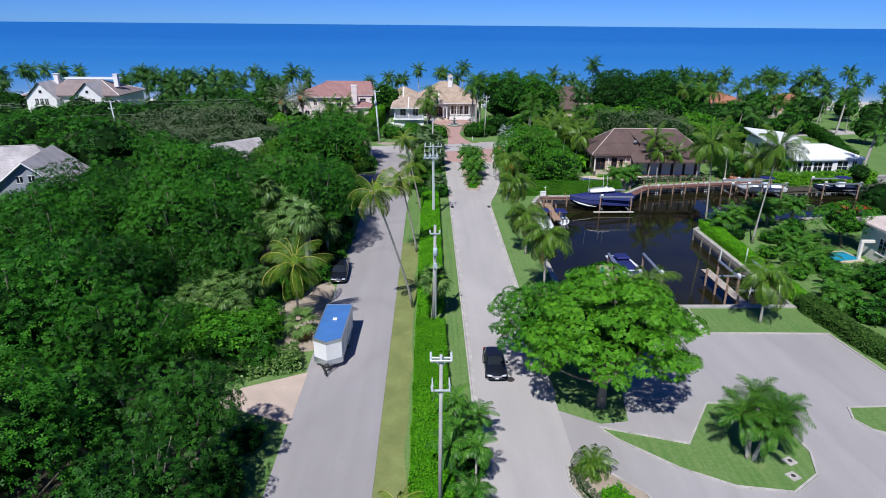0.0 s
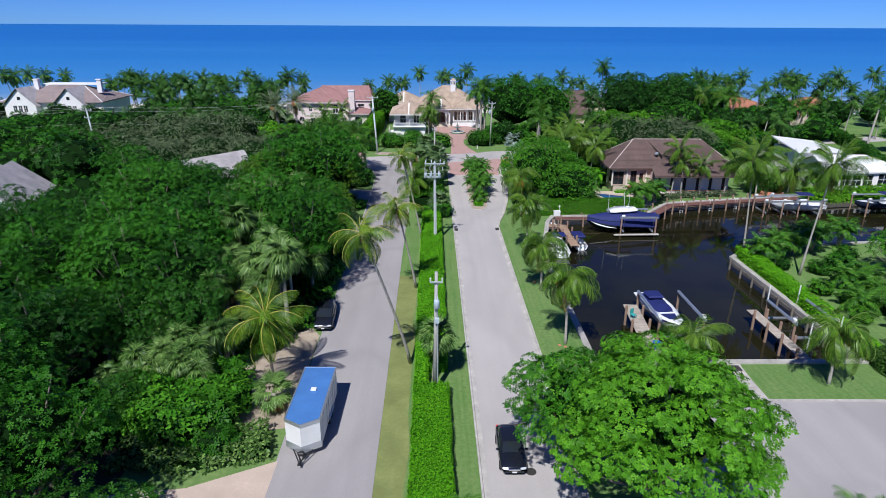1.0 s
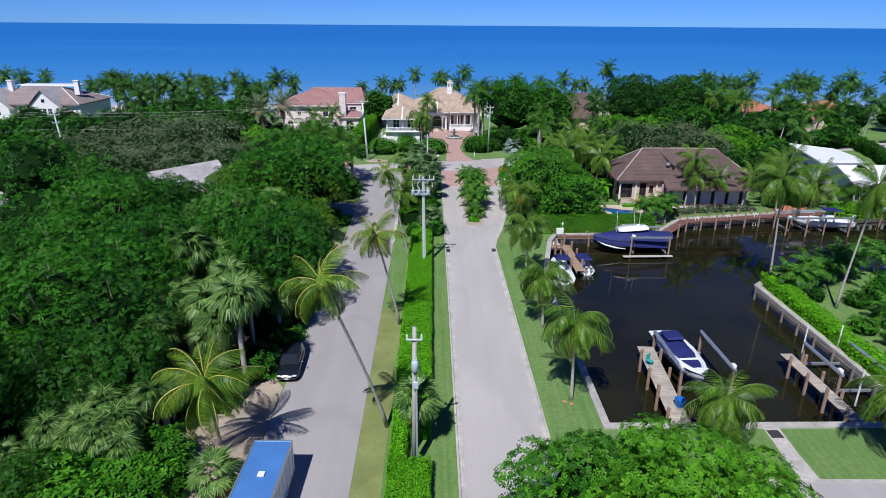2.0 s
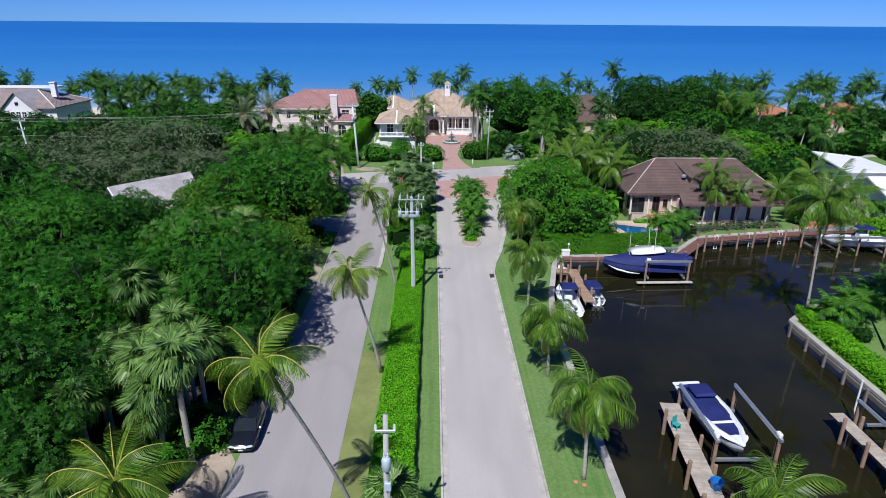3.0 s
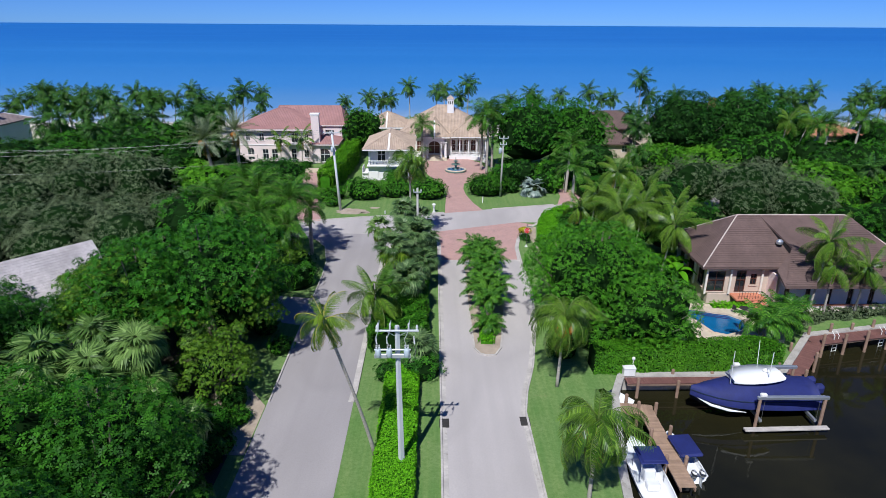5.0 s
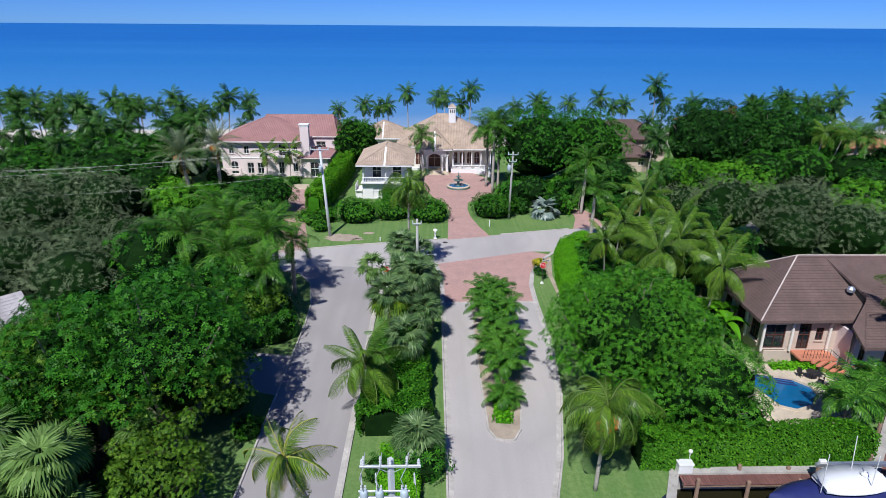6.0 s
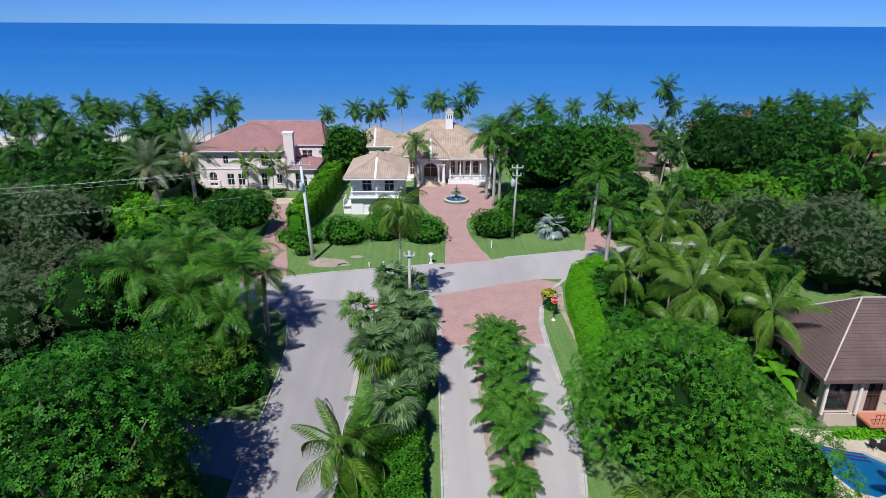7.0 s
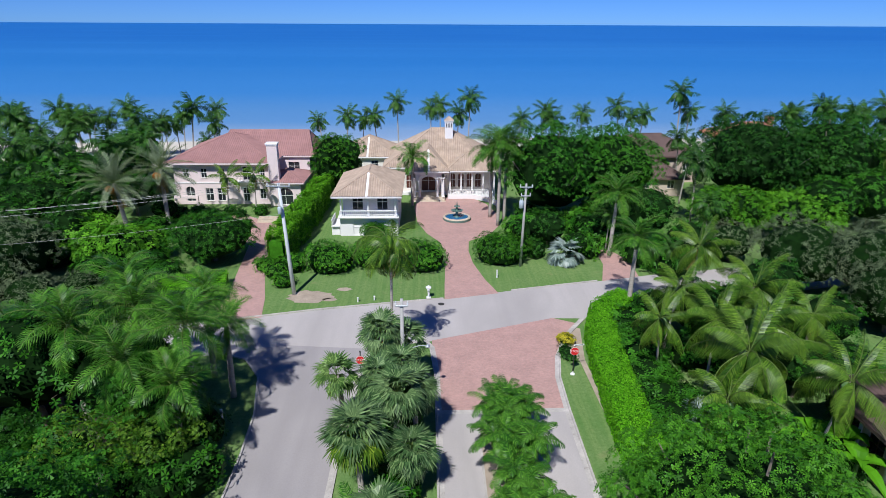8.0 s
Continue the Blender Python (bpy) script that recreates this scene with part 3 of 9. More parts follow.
def fan_leaf(seed, stalk, radius, fingers, tilt, slim=0.0, hang=(0.15, 0.45)):
    """A fan leaf on a stalk along +x, its fingers bending at the tips."""
    r = np.random.default_rng(seed)
    root = np.array([math.cos(tilt) * stalk, 0, math.sin(tilt) * stalk])
    vs = [np.array([[0, -0.02, 0], [0, 0.02, 0], root + [0, 0.015, 0], root + [0, -0.015, 0]])]
    a = np.linspace(-1.75, 1.75, fingers) + r.normal(size=fingers) * 0.03
    bend = tilt - 0.55
    fx, uz = np.array([math.cos(bend), 0, math.sin(bend)]), np.array([-math.sin(bend), 0, math.cos(bend)])
    d = np.cos(a)[:, None] * fx + np.sin(a)[:, None] * np.array([0, 1.0, 0]) + uz * 0.12
    ln = radius * r.uniform(0.85, 1.1, fingers)[:, None] * (0.8 + 0.2 * np.cos(a))[:, None]
    side = np.cross(d, uz)
    side /= np.linalg.norm(side, axis=1, keepdims=True)
    w = radius * (slim or 1.9 / fingers)
    m1 = root + d * ln * 0.52
    tip = m1 + d * ln * 0.4 + np.array([0, 0, -1.0]) * ln * r.uniform(*hang, (fingers, 1))
    vs.append(np.stack([np.repeat(root[None], fingers, 0) - side * 0.015, m1 - side * w, m1 + side * w, np.repeat(root[None], fingers, 0) + side * 0.015], 1).reshape(-1, 3))
    vs.append(np.stack([m1 - side * w, tip - side * 0.01, tip + side * 0.01, m1 + side * w], 1).reshape(-1, 3))
    return np.concatenate(vs)


def placed(v, m):
    return v @ np.array(m.to_3x3()).T + np.array(m.translation)


def quads_mesh(name, v):
    return mesh_of(name, v, np.arange(len(v)).reshape(-1, 4))


def palm(name, label, seed, top, radius, make, count, mat, split=False, base_r=0.2, top_r=0.13, elev=(1.25, -0.5), old=0, fruit=False, shaft=0.0, swell=0.0, group="", size=1.0):
    """A palm: a trunk that bends from the root to its top, and a head of fronds; make(i, old) gives a frond that grows along +x."""
    r = np.random.default_rng(seed)
    e = thing(name, (0, 0, 0), label, "palm tree", group)
    top = Vector(top)
    k = 9
    pts, rad = [], []
    for i in range(k):
        t = i / (k - 1)
        pts.append((top.x * t ** 1.15, top.y * t ** 1.15, -0.15 + (top.z + 0.15) * t))
        rad.append(base_r + (top_r - base_r) * min(1, t * 2.2) ** 0.6 + swell * math.sin(math.pi * min(1, t * 1.1)))
    part("trunk", Geo().tube(pts, rad, 9), M_PBARK, e, "", True)
    d = (Vector(pts[-1]) - Vector(pts[-2])).normalized()
    head = top.copy()
    if shaft:
        part("crownshaft", Geo().tube([top - d * 0.05, top + d * shaft * 0.5, top + d * shaft], [top_r * 1.15, top_r * 1.2, top_r * 0.6], 9), M_SHAFT, e, "smooth green crownshaft", True)
        head = top + d * shaft * 0.9
    lean = Vector((0, 0, 1)).rotation_difference(d.lerp(Vector((0, 0, 1)), 0.4)).to_matrix().to_4x4()
    every = []
    for i in range(count + old):
        t = (i + 0.5) / count
        az = i * 2.39996 + r.uniform(-0.25, 0.25)
        el = elev[0] + (elev[1] - elev[0]) * t if i < count else elev[1] - r.uniform(0.2, 0.7)
        m = Matrix.Translation(head) @ lean @ Matrix.Rotation(az, 4, "Z") @ Matrix.Rotation(-el, 4, "Y") @ Matrix.Rotation(r.uniform(-0.4, 0.4), 4, "X") @ Matrix.Diagonal((size, size, size, 1))
        if split:
            ob = part("frond", make(i, i >= count), None if i < count else None, e)
            ob.matrix_basis = m
            if not ob.data.materials:
                ob.data.materials.append(mat)
        else:
            every.append((i >= count, placed(make(i, i >= count), m)))
    if not split:
        part("crown", quads_mesh("crown", np.concatenate([v for _, v in every])), mat, e)
    if fruit:
        for i in range(2):
            a = r.uniform(0, 6.28)
            g = lumpy_core("fruit", r, (0.26, 0.24, 0.42) if fruit != "orange" else (0.5, 0.45, 0.55), head + Vector((math.cos(a) * 0.38, math.sin(a) * 0.38, -0.35)) * (1 if fruit != "orange" else 1.0) + (Vector((0, -0.9, -0.35)) if fruit == "orange" else Vector()), 0.4, 5, 9)
            part("fruit", g, M_OLAMP if fruit == "orange" else M_SHAFT, e, "hanging fruit cluster")
    return e


def frond_set(prefix, mat, makers, ribs=20, rib_mat=None):
    """Shared frond meshes for palms whose fronds are parts."""
    out = []
    for v in makers:
        me = quads_mesh(prefix, v)
        me.materials.append(mat)
        if ribs:
            me.materials.append(rib_mat or M_RIB)
            for q in me.polygons[:ribs]:
                q.material_index = 1
        out.append(me)
    return out


def hedge(name, label, line, width, height, mat, leaf=0.16, density=55, seed=1, lump=0.08, closed=False, round_top=0.15, category="hedge"):
    """A clipped hedge along a line: a dense inner body under a skin of leaves."""
    r = np.random.default_rng(seed)
    e = thing(name, (0, 0, 0), label, category)
    w, b = width / 2, round_top
    k = 0.08 + lump
    prof = [(-w + k, 0), (w - k, 0), (w - k, height - b - k), (w - b - k, height - k - 0.03), (-w + b + k, height - k - 0.03), (-w + k, height - b - k)]
    g = Geo().sweep(line, prof[::-1], closed)
    # added core: near-black for leaf-gap shade, green in the bright hedges
    part("inner_growth", g, M_HCORE if mat in (M_HEDGE, M_LEAFB) else M_CORE, e, "added core behind the leaf gaps")
    pts = [np.array(p, float) for p in line] + ([np.array(line[0], float)] if closed else [])
    vs = []
    for a, c in zip(pts[:-1], pts[1:]):
        L = np.linalg.norm(c - a)
        if L < 0.05:
            continue
        t2, n2 = (c - a) / L, np.array([-(c - a)[1], (c - a)[0]]) / L
        per = width + 2 * height
        n = int(L * per * density * 1.7)
        s, q = r.random(n) * L, r.random(n) * per
        off = np.where(q < height, -w, np.where(q < height + width, q - height - w, w))
        z = np.where(q < height, q, np.where(q < height + width, height, per - q))
        nx = np.where(q < height, -1.0, np.where(q < height + width, 0.0, 1.0))
        nz = np.where(nx == 0, 1.6, 0.5)
        wob = lump * np.sin(s * 1.7 + off * 2.3) * np.sin(s * 0.63 + 1.1)
        edge = np.clip((np.abs(off) - (w - b)) / max(b, 1e-3), 0, 1) * (nx == 0)
        z = z + wob * (nx == 0) - edge * b * 0.5 + r.normal(size=n) * 0.035
        p = np.stack([a[0] + t2[0] * s + n2[0] * (off + nx * wob), a[1] + t2[1] * s + n2[1] * (off + nx * wob), np.maximum(z, 0.03)], 1)
        nrm = np.stack([n2[0] * nx, n2[1] * nx, nz], 1) + r.normal(size=(n, 3)) * 0.45
        d = r.normal(size=(n, 3))
        d -= (d * nrm).sum(1, keepdims=True) * nrm / (nrm * nrm).sum(1, keepdims=True) * 0.85
        ln = leaf * 1.25 * r.uniform(0.7, 1.4, n)
        v, _ = blades(p, d, nrm, ln, ln * 0.6, 0.1)
        vs.append(v)
    part("leaves", quads_mesh("leaves", np.concatenate(vs)), mat, e)
    return e


def shrub(name, label, seed, rx, ry, h, leaves, size, mat, category="shrub", lumps=7):
    """A rounded bush of leaf clumps down to the ground."""
    r = np.random.default_rng(seed)
    e = thing(name, (0, 0, 0), label, category)
    # added core whose near-black tone stands for shade deep in the bush
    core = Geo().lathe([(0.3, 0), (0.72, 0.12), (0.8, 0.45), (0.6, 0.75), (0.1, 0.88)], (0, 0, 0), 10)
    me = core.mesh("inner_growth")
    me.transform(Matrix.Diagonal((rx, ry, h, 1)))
    part("inner_growth", me, M_CORE, e, "added core behind the leaf gaps")
    vs, qs = [], []
    for k in range(lumps):
        a = k * 2.4
        f = 0.0 if k == 0 else 0.5
        c = np.array([math.cos(a) * rx * f, math.sin(a) * ry * f, h * (0.5 if k == 0 else r.uniform(0.38, 0.6))])
        n = leaves // lumps
        sc = np.array([rx * 0.55, ry * 0.55, h * 0.48]) if k else np.array([rx * 0.75, ry * 0.75, h * 0.52])
        u = r.normal(size=(n // 5, 3))
        u[:, 2] = np.abs(u[:, 2]) * np.where(r.random(n // 5) < 0.8, 1, -0.5)
        u /= np.linalg.norm(u, axis=1, keepdims=True)
        p = c + u * sc * r.uniform(0.88, 1.06, (n // 5, 1))
        p[:, 2] = np.maximum(p[:, 2], 0.04)
        nr = u + np.array([0, 0, 0.4]) + r.normal(size=u.shape) * 0.3
        v, q = rosettes(r, p, nr / np.linalg.norm(nr, axis=1, keepdims=True), size, 0.6)
        vs.append(v)
        qs.append(q + sum(len(x) for x in vs[:-1]))
    part("leaves", mesh_of("leaves", np.concatenate(vs), np.concatenate(qs)), mat, e)
    return e


def at(x, y, z=0.0, turn=0.0, scale=1.0):
    return Matrix.Translation((x, y, z)) @ Matrix.Rotation(turn, 4, "Z") @ Matrix.Diagonal((scale, scale, scale, 1))


def put(ob, x, y, z=0.0, turn=0.0, scale=1.0):
    ob.matrix_basis = at(x, y, z, turn, scale)
    return ob


# roofs
def roof_face(g, poly, pitch, amp, along=True):
    """Covers a flat roof face with rows of tiles: poly's first edge is the eave. along: barrels run up the slope; else courses lie across it."""
    P = [Vector(p) for p in poly]
    u = (P[1] - P[0]).normalized()
    n = u.cross(P[2] - P[0]).normalized()
    if n.z < 0:
        n = -n
    v = n.cross(u)
    if v.z < 0:
        v = -v
    q = [((p - P[0]).dot(u), (p - P[0]).dot(v)) for p in P]

    def span(s, ax):
        hits = []
        for i in range(len(q)):
            a, b = q[i], q[(i + 1) % len(q)]
            if (a[ax] - s) * (b[ax] - s) < 0:
                t = (s - a[ax]) / (b[ax] - a[ax])
                hits.append(a[1 - ax] + t * (b[1 - ax] - a[1 - ax]))
        return (min(hits), max(hits)) if len(hits) > 1 else None

    lo, hi = min(p[0 if along else 1] for p in q), max(p[0 if along else 1] for p in q)
    k = max(1, int((hi - lo) / pitch))
    w = (hi - lo) / k
    for i in range(k):
        s = lo + (i + 0.5) * w
        r = span(s, 0 if along else 1)
        if not r:
            continue
        a, b = r
        if along:
            e0, e1 = P[0] + u * (s - w / 2), P[0] + u * (s + w / 2)
            m0 = P[0] + u * s + n * amp
            g.add([e0 + v * a, m0 + v * a, e1 + v * a, e0 + v * b, m0 + v * b, e1 + v * b], [(0, 1, 4, 3), (1, 2, 5, 4)])
        else:
            c0, c1 = P[0] + v * (s - w / 2) + n * amp, P[0] + v * (s + w / 2) + n * 0.005
            g.add([c0 + u * a, c0 + u * b, c1 + u * b, c1 + u * a, c0 + u * a - n * amp, c0 + u * b - n * amp], [(0, 1, 2, 3), (4, 5, 1, 0)])


def hip_roof(parent, x0, y0, x1, y1, z, rise, mat, pitch=0.32, amp=0.06, along=True, trim=None, thick=0.22, soffit=None, inset=None, cap=0.13):
    """A hipped roof over a rectangle; the ridge lies along the longer side."""
    w, d = x1 - x0, y1 - y0
    h = min(w, d) / 2 if inset is None else inset
    cx, cy = (x0 + x1) / 2, (y0 + y1) / 2
    a, b = ((x0 + h, cy, z + rise), (x1 - h, cy, z + rise)) if w >= d else ((cx, y0 + h, z + rise), (cx, y1 - h, z + rise))
    p = [(x0, y0, z), (x1, y0, z), (x1, y1, z), (x0, y1, z)]
    if w >= d:
        faces = [(p[0], p[1], b, a), (p[1], p[2], b), (p[2], p[3], a, b), (p[3], p[0], a)]
        hips = [(p[0], a), (p[3], a), (p[1], b), (p[2], b), (a, b)]
    else:
        faces = [(p[0], p[1], a), (p[1], p[2], b, a), (p[2], p[3], b), (p[3], p[0], a, b)]
        hips = [(p[0], a), (p[1], a), (p[2], b), (p[3], b), (a, b)]
    body = Geo()
    for fc in faces:
        body.add([(x, y, zz - 0.03) for x, y, zz in fc], [tuple(range(len(fc)))])
    body.box((cx, cy, z - thick / 2 - 0.03), (w, d, thick), 0, 0.02)
    roof = part("roof", body, soffit or mat, parent)
    tiles = Geo()
    for fc in faces:
        roof_face(tiles, fc, pitch, amp, along)
    tagged(part("tile_covering", tiles, mat, roof), kind="stuff")
    for a1, b1 in hips:
        if (Vector(b1) - Vector(a1)).length > 0.2:
            part("ridge_cap", Geo().tube([a1, b1], cap, 6), trim or mat, roof)
    return roof


def wall_with_openings(parent, name, x0, x1, z0, z1, y, thick, mat, openings, frame_mat=None, sill=True, pane=None, m=None):
    """A wall in the plane y that faces -y, with openings (x, z, width, height, kind) cut through it; kinds: window, door, arch, void."""
    ops = sorted(openings, key=lambda o: o[0])
    g = Geo()
    x = x0
    for ox, oz, w, h, kind in ops:
        a, b = ox - w / 2, ox + w / 2
        if a > x + 1e-3:
            g.box(((x + a) / 2, y + thick / 2, (z0 + z1) / 2), (a - x, thick, z1 - z0))
        if oz > z0 + 0.02:
            g.box(((a + b) / 2, y + thick / 2, (z0 + oz) / 2), (w, thick, oz - z0))
        top = oz + h
        if kind in ("arch", "archvoid"):
            n = 10
            r = w / 2
            pts = [(a + r - r * math.cos(math.pi * k / n), top - r + r * math.sin(math.pi * k / n)) for k in range(n + 1)]
            for (xa, za), (xb, zb) in zip(pts[:-1], pts[1:]):
                f, bk = y, y + thick
                g.add([(xa, f, za), (xb, f, zb), (xb, f, z1), (xa, f, z1), (xa, bk, za), (xb, bk, zb), (xb, bk, z1), (xa, bk, z1)],
                      [(0, 1, 2, 3), (7, 6, 5, 4), (0, 4, 5, 1), (3, 2, 6, 7)])
        elif top < z1 - 0.02:
            g.box(((a + b) / 2, y + thick / 2, (top + z1) / 2), (w, thick, z1 - top))
        x = b
    if x < x1 - 1e-3:
        g.box(((x + x1) / 2, y + thick / 2, (z0 + z1) / 2), (x1 - x, thick, z1 - z0))
    wall = part(name, g, mat, parent)
    wall.matrix_basis = m or Matrix.Identity(4)
    for ox, oz, w, h, kind in ops:
        if kind in ("void", "archvoid"):
            continue
        ob = part("door" if kind == "door" else "window", Geo().box((ox, y + thick * 0.6, oz + h / 2), (w, 0.04, h)), pane or M_GLASS, parent)
        ob.matrix_basis = m or Matrix.Identity(4)
        fr = Geo()
        t = 0.07
        for s in (-1, 1):
            fr.box((ox + s * (w / 2 - t / 2), y + thick * 0.45, oz + h / 2), (t, 0.1, h), 0, 0.01)
        for zz in (oz + t / 2, oz + h - t / 2, oz + h * 0.55):
            fr.box((ox, y + thick * 0.45, zz), (w, 0.08, t * 0.9), 0, 0.01)
        fr.box((ox, y + thick * 0.45, oz + h / 2), (t * 0.8, 0.08, h), 0, 0.01)
        part("window_frame", fr, frame_mat or M_WHITE, ob)
        if sill and kind == "window":
            part("window_sill", Geo().box((ox, y - 0.04, oz - 0.05), (w + 0.2, 0.16, 0.1), 0, 0.02), mat, ob)
    return wall


def left_side(x0, y1):
    """Turns a wall that faces -y so that it faces -x."""
    return Matrix.Translation((x0, y1, 0)) @ Matrix.Rotation(-math.pi / 2, 4, "Z")


def right_side(x1, y0):
    return Matrix.Translation((x1, y0, 0)) @ Matrix.Rotation(math.pi / 2, 4, "Z")


def block(parent, x0, y0, x1, y1, z0, z1, mat, front=(), left=(), right=(), thick=0.25, trim=None, pane=None):
    """Four walls of a storey with their openings."""
    wall_with_openings(parent, "wall", x0, x1, z0, z1, y0, thick, mat, front, trim, True, pane)
    wall_with_openings(parent, "wall", thick, y1 - y0 - thick, z0, z1, 0, thick, mat, left, trim, True, pane, left_side(x0, y1))
    wall_with_openings(parent, "wall", thick, y1 - y0 - thick, z0, z1, 0, thick, mat, right, trim, True, pane, right_side(x1, y0))
    part("wall", Geo().box(((x0 + x1) / 2, y1 - thick / 2, (z0 + z1) / 2), (x1 - x0, thick, z1 - z0)), mat, parent)


def loft(g, stations, n=None):
    """Skins rings of points; each station is a list of points of the same count, open rings."""
    m = len(stations[0])
    base = g.n
    for st in stations:
        g.add(st, [])
    for i in range(len(stations) - 1):
        g.f += [(base + i * m + k, base + i * m + k + 1, base + (i + 1) * m + k + 1, base + (i + 1) * m + k) for k in range(m - 1)]
    return g


# ---- the setting ----
from mathutils.geometry import tessellate_polygon


def plate(outer, holes, z):
    """A flat sheet with holes."""
    loops = [[Vector((x, y, 0)) for x, y in lp] for lp in [outer, *holes]]
    flat = [p for lp in loops for p in lp]
    return Geo().add([(p.x, p.y, z) for p in flat], [tuple(t) if (flat[t[1]] - flat[t[0]]).cross(flat[t[2]] - flat[t[0]]).z > 0 else tuple(t)[::-1] for t in tessellate_polygon(loops)])


CANAL = [(12.6, 63.8), (36.9, 63.8), (36.9, 90.0), (41.0, 93.5), (60.0, 96.0), (140.0, 102.0), (140.0, 133.0), (86.0, 124.0), (52.0, 118.4), (37.9, 115.6),
         (31.4, 108.3), (17.1, 108.2), (15.8, 105.3), (13.8, 96.3), (12.8, 89.6)]
solid("ground", plate([(-1600, -300), (1600, -300), (1600, 245), (-1600, 245)], [CANAL], 0.0), M_LAWN, "mown lawn and garden ground round the roads", "ground", "structure")
soil = plate([(-170, 20), (-17.5, 20), (-17.0, 41), (-23, 43), (-23, 52), (-17.5, 54), (-20, 60), (-19, 70), (-14.3, 76), (-14.2, 104), (-18, 112), (-24, 116), (-24, 125), (-18, 128), (-21, 140), (-60, 134), (-170, 130)], [], 0.012)
solid("undergrowth", soil, M_SOIL, "dark leaf litter under the woods", "ground", "structure")
g = Geo()
nx = 60
rows = [(227, 0.02), (238, 0.12), (251, 0.1), (256, -0.4), (262, -0.92), (275, -1.8)]
for j, (y, z) in enumerate(rows):
    for i in range(nx + 1):
        x = -900 + 30 * i
        g.v.append((x, y + 4 * math.sin(x * 0.02) + 2 * math.sin(x * 0.07), z))
g.n = len(g.v)
g.f = [(j * (nx + 1) + i, j * (nx + 1) + i + 1, (j + 1) * (nx + 1) + i + 1, (j + 1) * (nx + 1) + i) for j in range(len(rows) - 1) for i in range(nx)]
solid("beach", g, M_BEACH, "pale sand beach along the sea", "beach", "structure")
g = Geo()
ys = [240, 270, 320, 400, 550, 800, 1200, 1800, 2400, 3000, 3600, 4200, 4700, 4950]
for y in ys:
    z = -0.95 + (15.5 * ((y - 1200) / 3750) ** 2 if y > 1200 else 0)
    g.v += [(x, y, z) for x in (-6500, -2500, -900, 0, 900, 2500, 6500)]
g.n = len(g.v)
g.f = [(j * 7 + i, j * 7 + i + 1, (j + 1) * 7 + i + 1, (j + 1) * 7 + i) for j in range(len(ys) - 1) for i in range(6)]
solid("sea", g, M_SEA, "open blue sea out to the horizon", "sea", "structure", smooth=True)
solid("canal_water", plate(CANAL, [], -1.35), M_CANAL, "still dark brown canal water", "water", "structure")
# seawall and its cap
g = Geo().sweep(CANAL, [(0.0, -3.0), (0.0, -0.02), (-0.25, -0.02), (-0.25, -3.0)], True)
seawall = solid("seawall", g, M_CONC, "stained concrete seawall round the canal", "seawall", "structure")
g = Geo().sweep(CANAL, [(0.12, -0.12), (0.12, 0.16), (-0.5, 0.16), (-0.5, -0.12)], True)
part("cap", g, M_CONC, seawall, "pale concrete cap")
# a ledge along the east bank
g = Geo()
g.box((36.74, 77, -0.45), (0.16, 25.0, 0.5), 0, 0.05)
for k in range(9):
    g.box((36.6, 66 + 2.9 * k, -0.7), (0.22, 0.24, 1.6), 0, 0.03)
part("wale", g, surface("grey_wale_timber", (0.20, 0.175, 0.15), 0.9, vary=0.35, big=0.8, bump=0.4), seawall, "weathered grey timber facing with posts")


# roads
def road(name, poly, z, mat, label):
    return solid(name, Geo().slab(poly, -0.25, z), mat, label, "road", "structure")


road("road_west", [(-13.1, -60), (-6.1, -60), (-6.05, 96), (-6.1, 134), (-5.6, 141), (-5.0, 147), (-2, 151), (-15, 148), (-20, 146), (-16.5, 144.5), (-14.6, 141.5), (-13.5, 136), (-13.2, 131), (-13.0, 100)], 0.020, M_ASPHALT, "pale grey asphalt lane beside the woods")
road("road_east", [(1.15, -60), (7.75, -60), (7.75, 103), (8.3, 106), (9.4, 110), (10.9, 118), (11.7, 126), (11.8, 136.2), (1.15, 136.0)], 0.024, M_ROAD, "pale concrete road split by a planted island")
solid("brick_apron", Geo().slab([(1.15, 136.0), (11.8, 136.2), (12.0, 141), (12.7, 144.6), (14.4, 148.8), (16.0, 151.3), (13.6, 152.6), (0.8, 147.9), (1.1, 142)], -0.25, 0.030), M_PAVER, "reddish brick paver apron at the junction", "pavement", "structure")
solid("apron_band", Geo().slab([(1.2, 135.8), (11.75, 136.0), (11.75, 136.5), (1.2, 136.3)], -0.2, 0.036), M_KERB, "pale concrete band before the pavers", "pavement", "structure")
road("road_beach", [(-120, 112), (-60, 133), (-30, 143), (-19.3, 145.6), (-13.5, 147.2), (-5.4, 146.4), (0.8, 147.8), (13.8, 152.6), (16.9, 152.5), (30, 156), (60, 163), (120, 176), (120, 183), (60, 170), (30, 164.7), (23, 162.8), (9.8, 159.6), (3.3, 157.8), (-5.4, 156.1), (-11.8, 154.8), (-19, 152.9), (-30, 150), (-60, 140), (-120, 119)], 0.028, M_ROAD, "pale asphalt road along the seaside houses")
solid("turning_lot", plate([(7.75, 20), (46, 20), (46, 44), (37.8, 50.2), (37.1, 57.5), (24.2, 57.7), (15.0, 57.6), (14.0, 50), (12.8, 43.6), (10.6, 43.3), (7.75, 45)], [[(10.2, 43.0), (16.4, 41.0), (19.8, 46.0), (23.2, 45.9), (24.7, 41.9), (24.8, 39.8), (23.9, 37.5), (21.4, 35.8), (17.8, 36.4), (14.7, 38.2), (11.2, 41.4)]], 0.016), M_LOT, "worn pale asphalt turning area", "road", "structure")
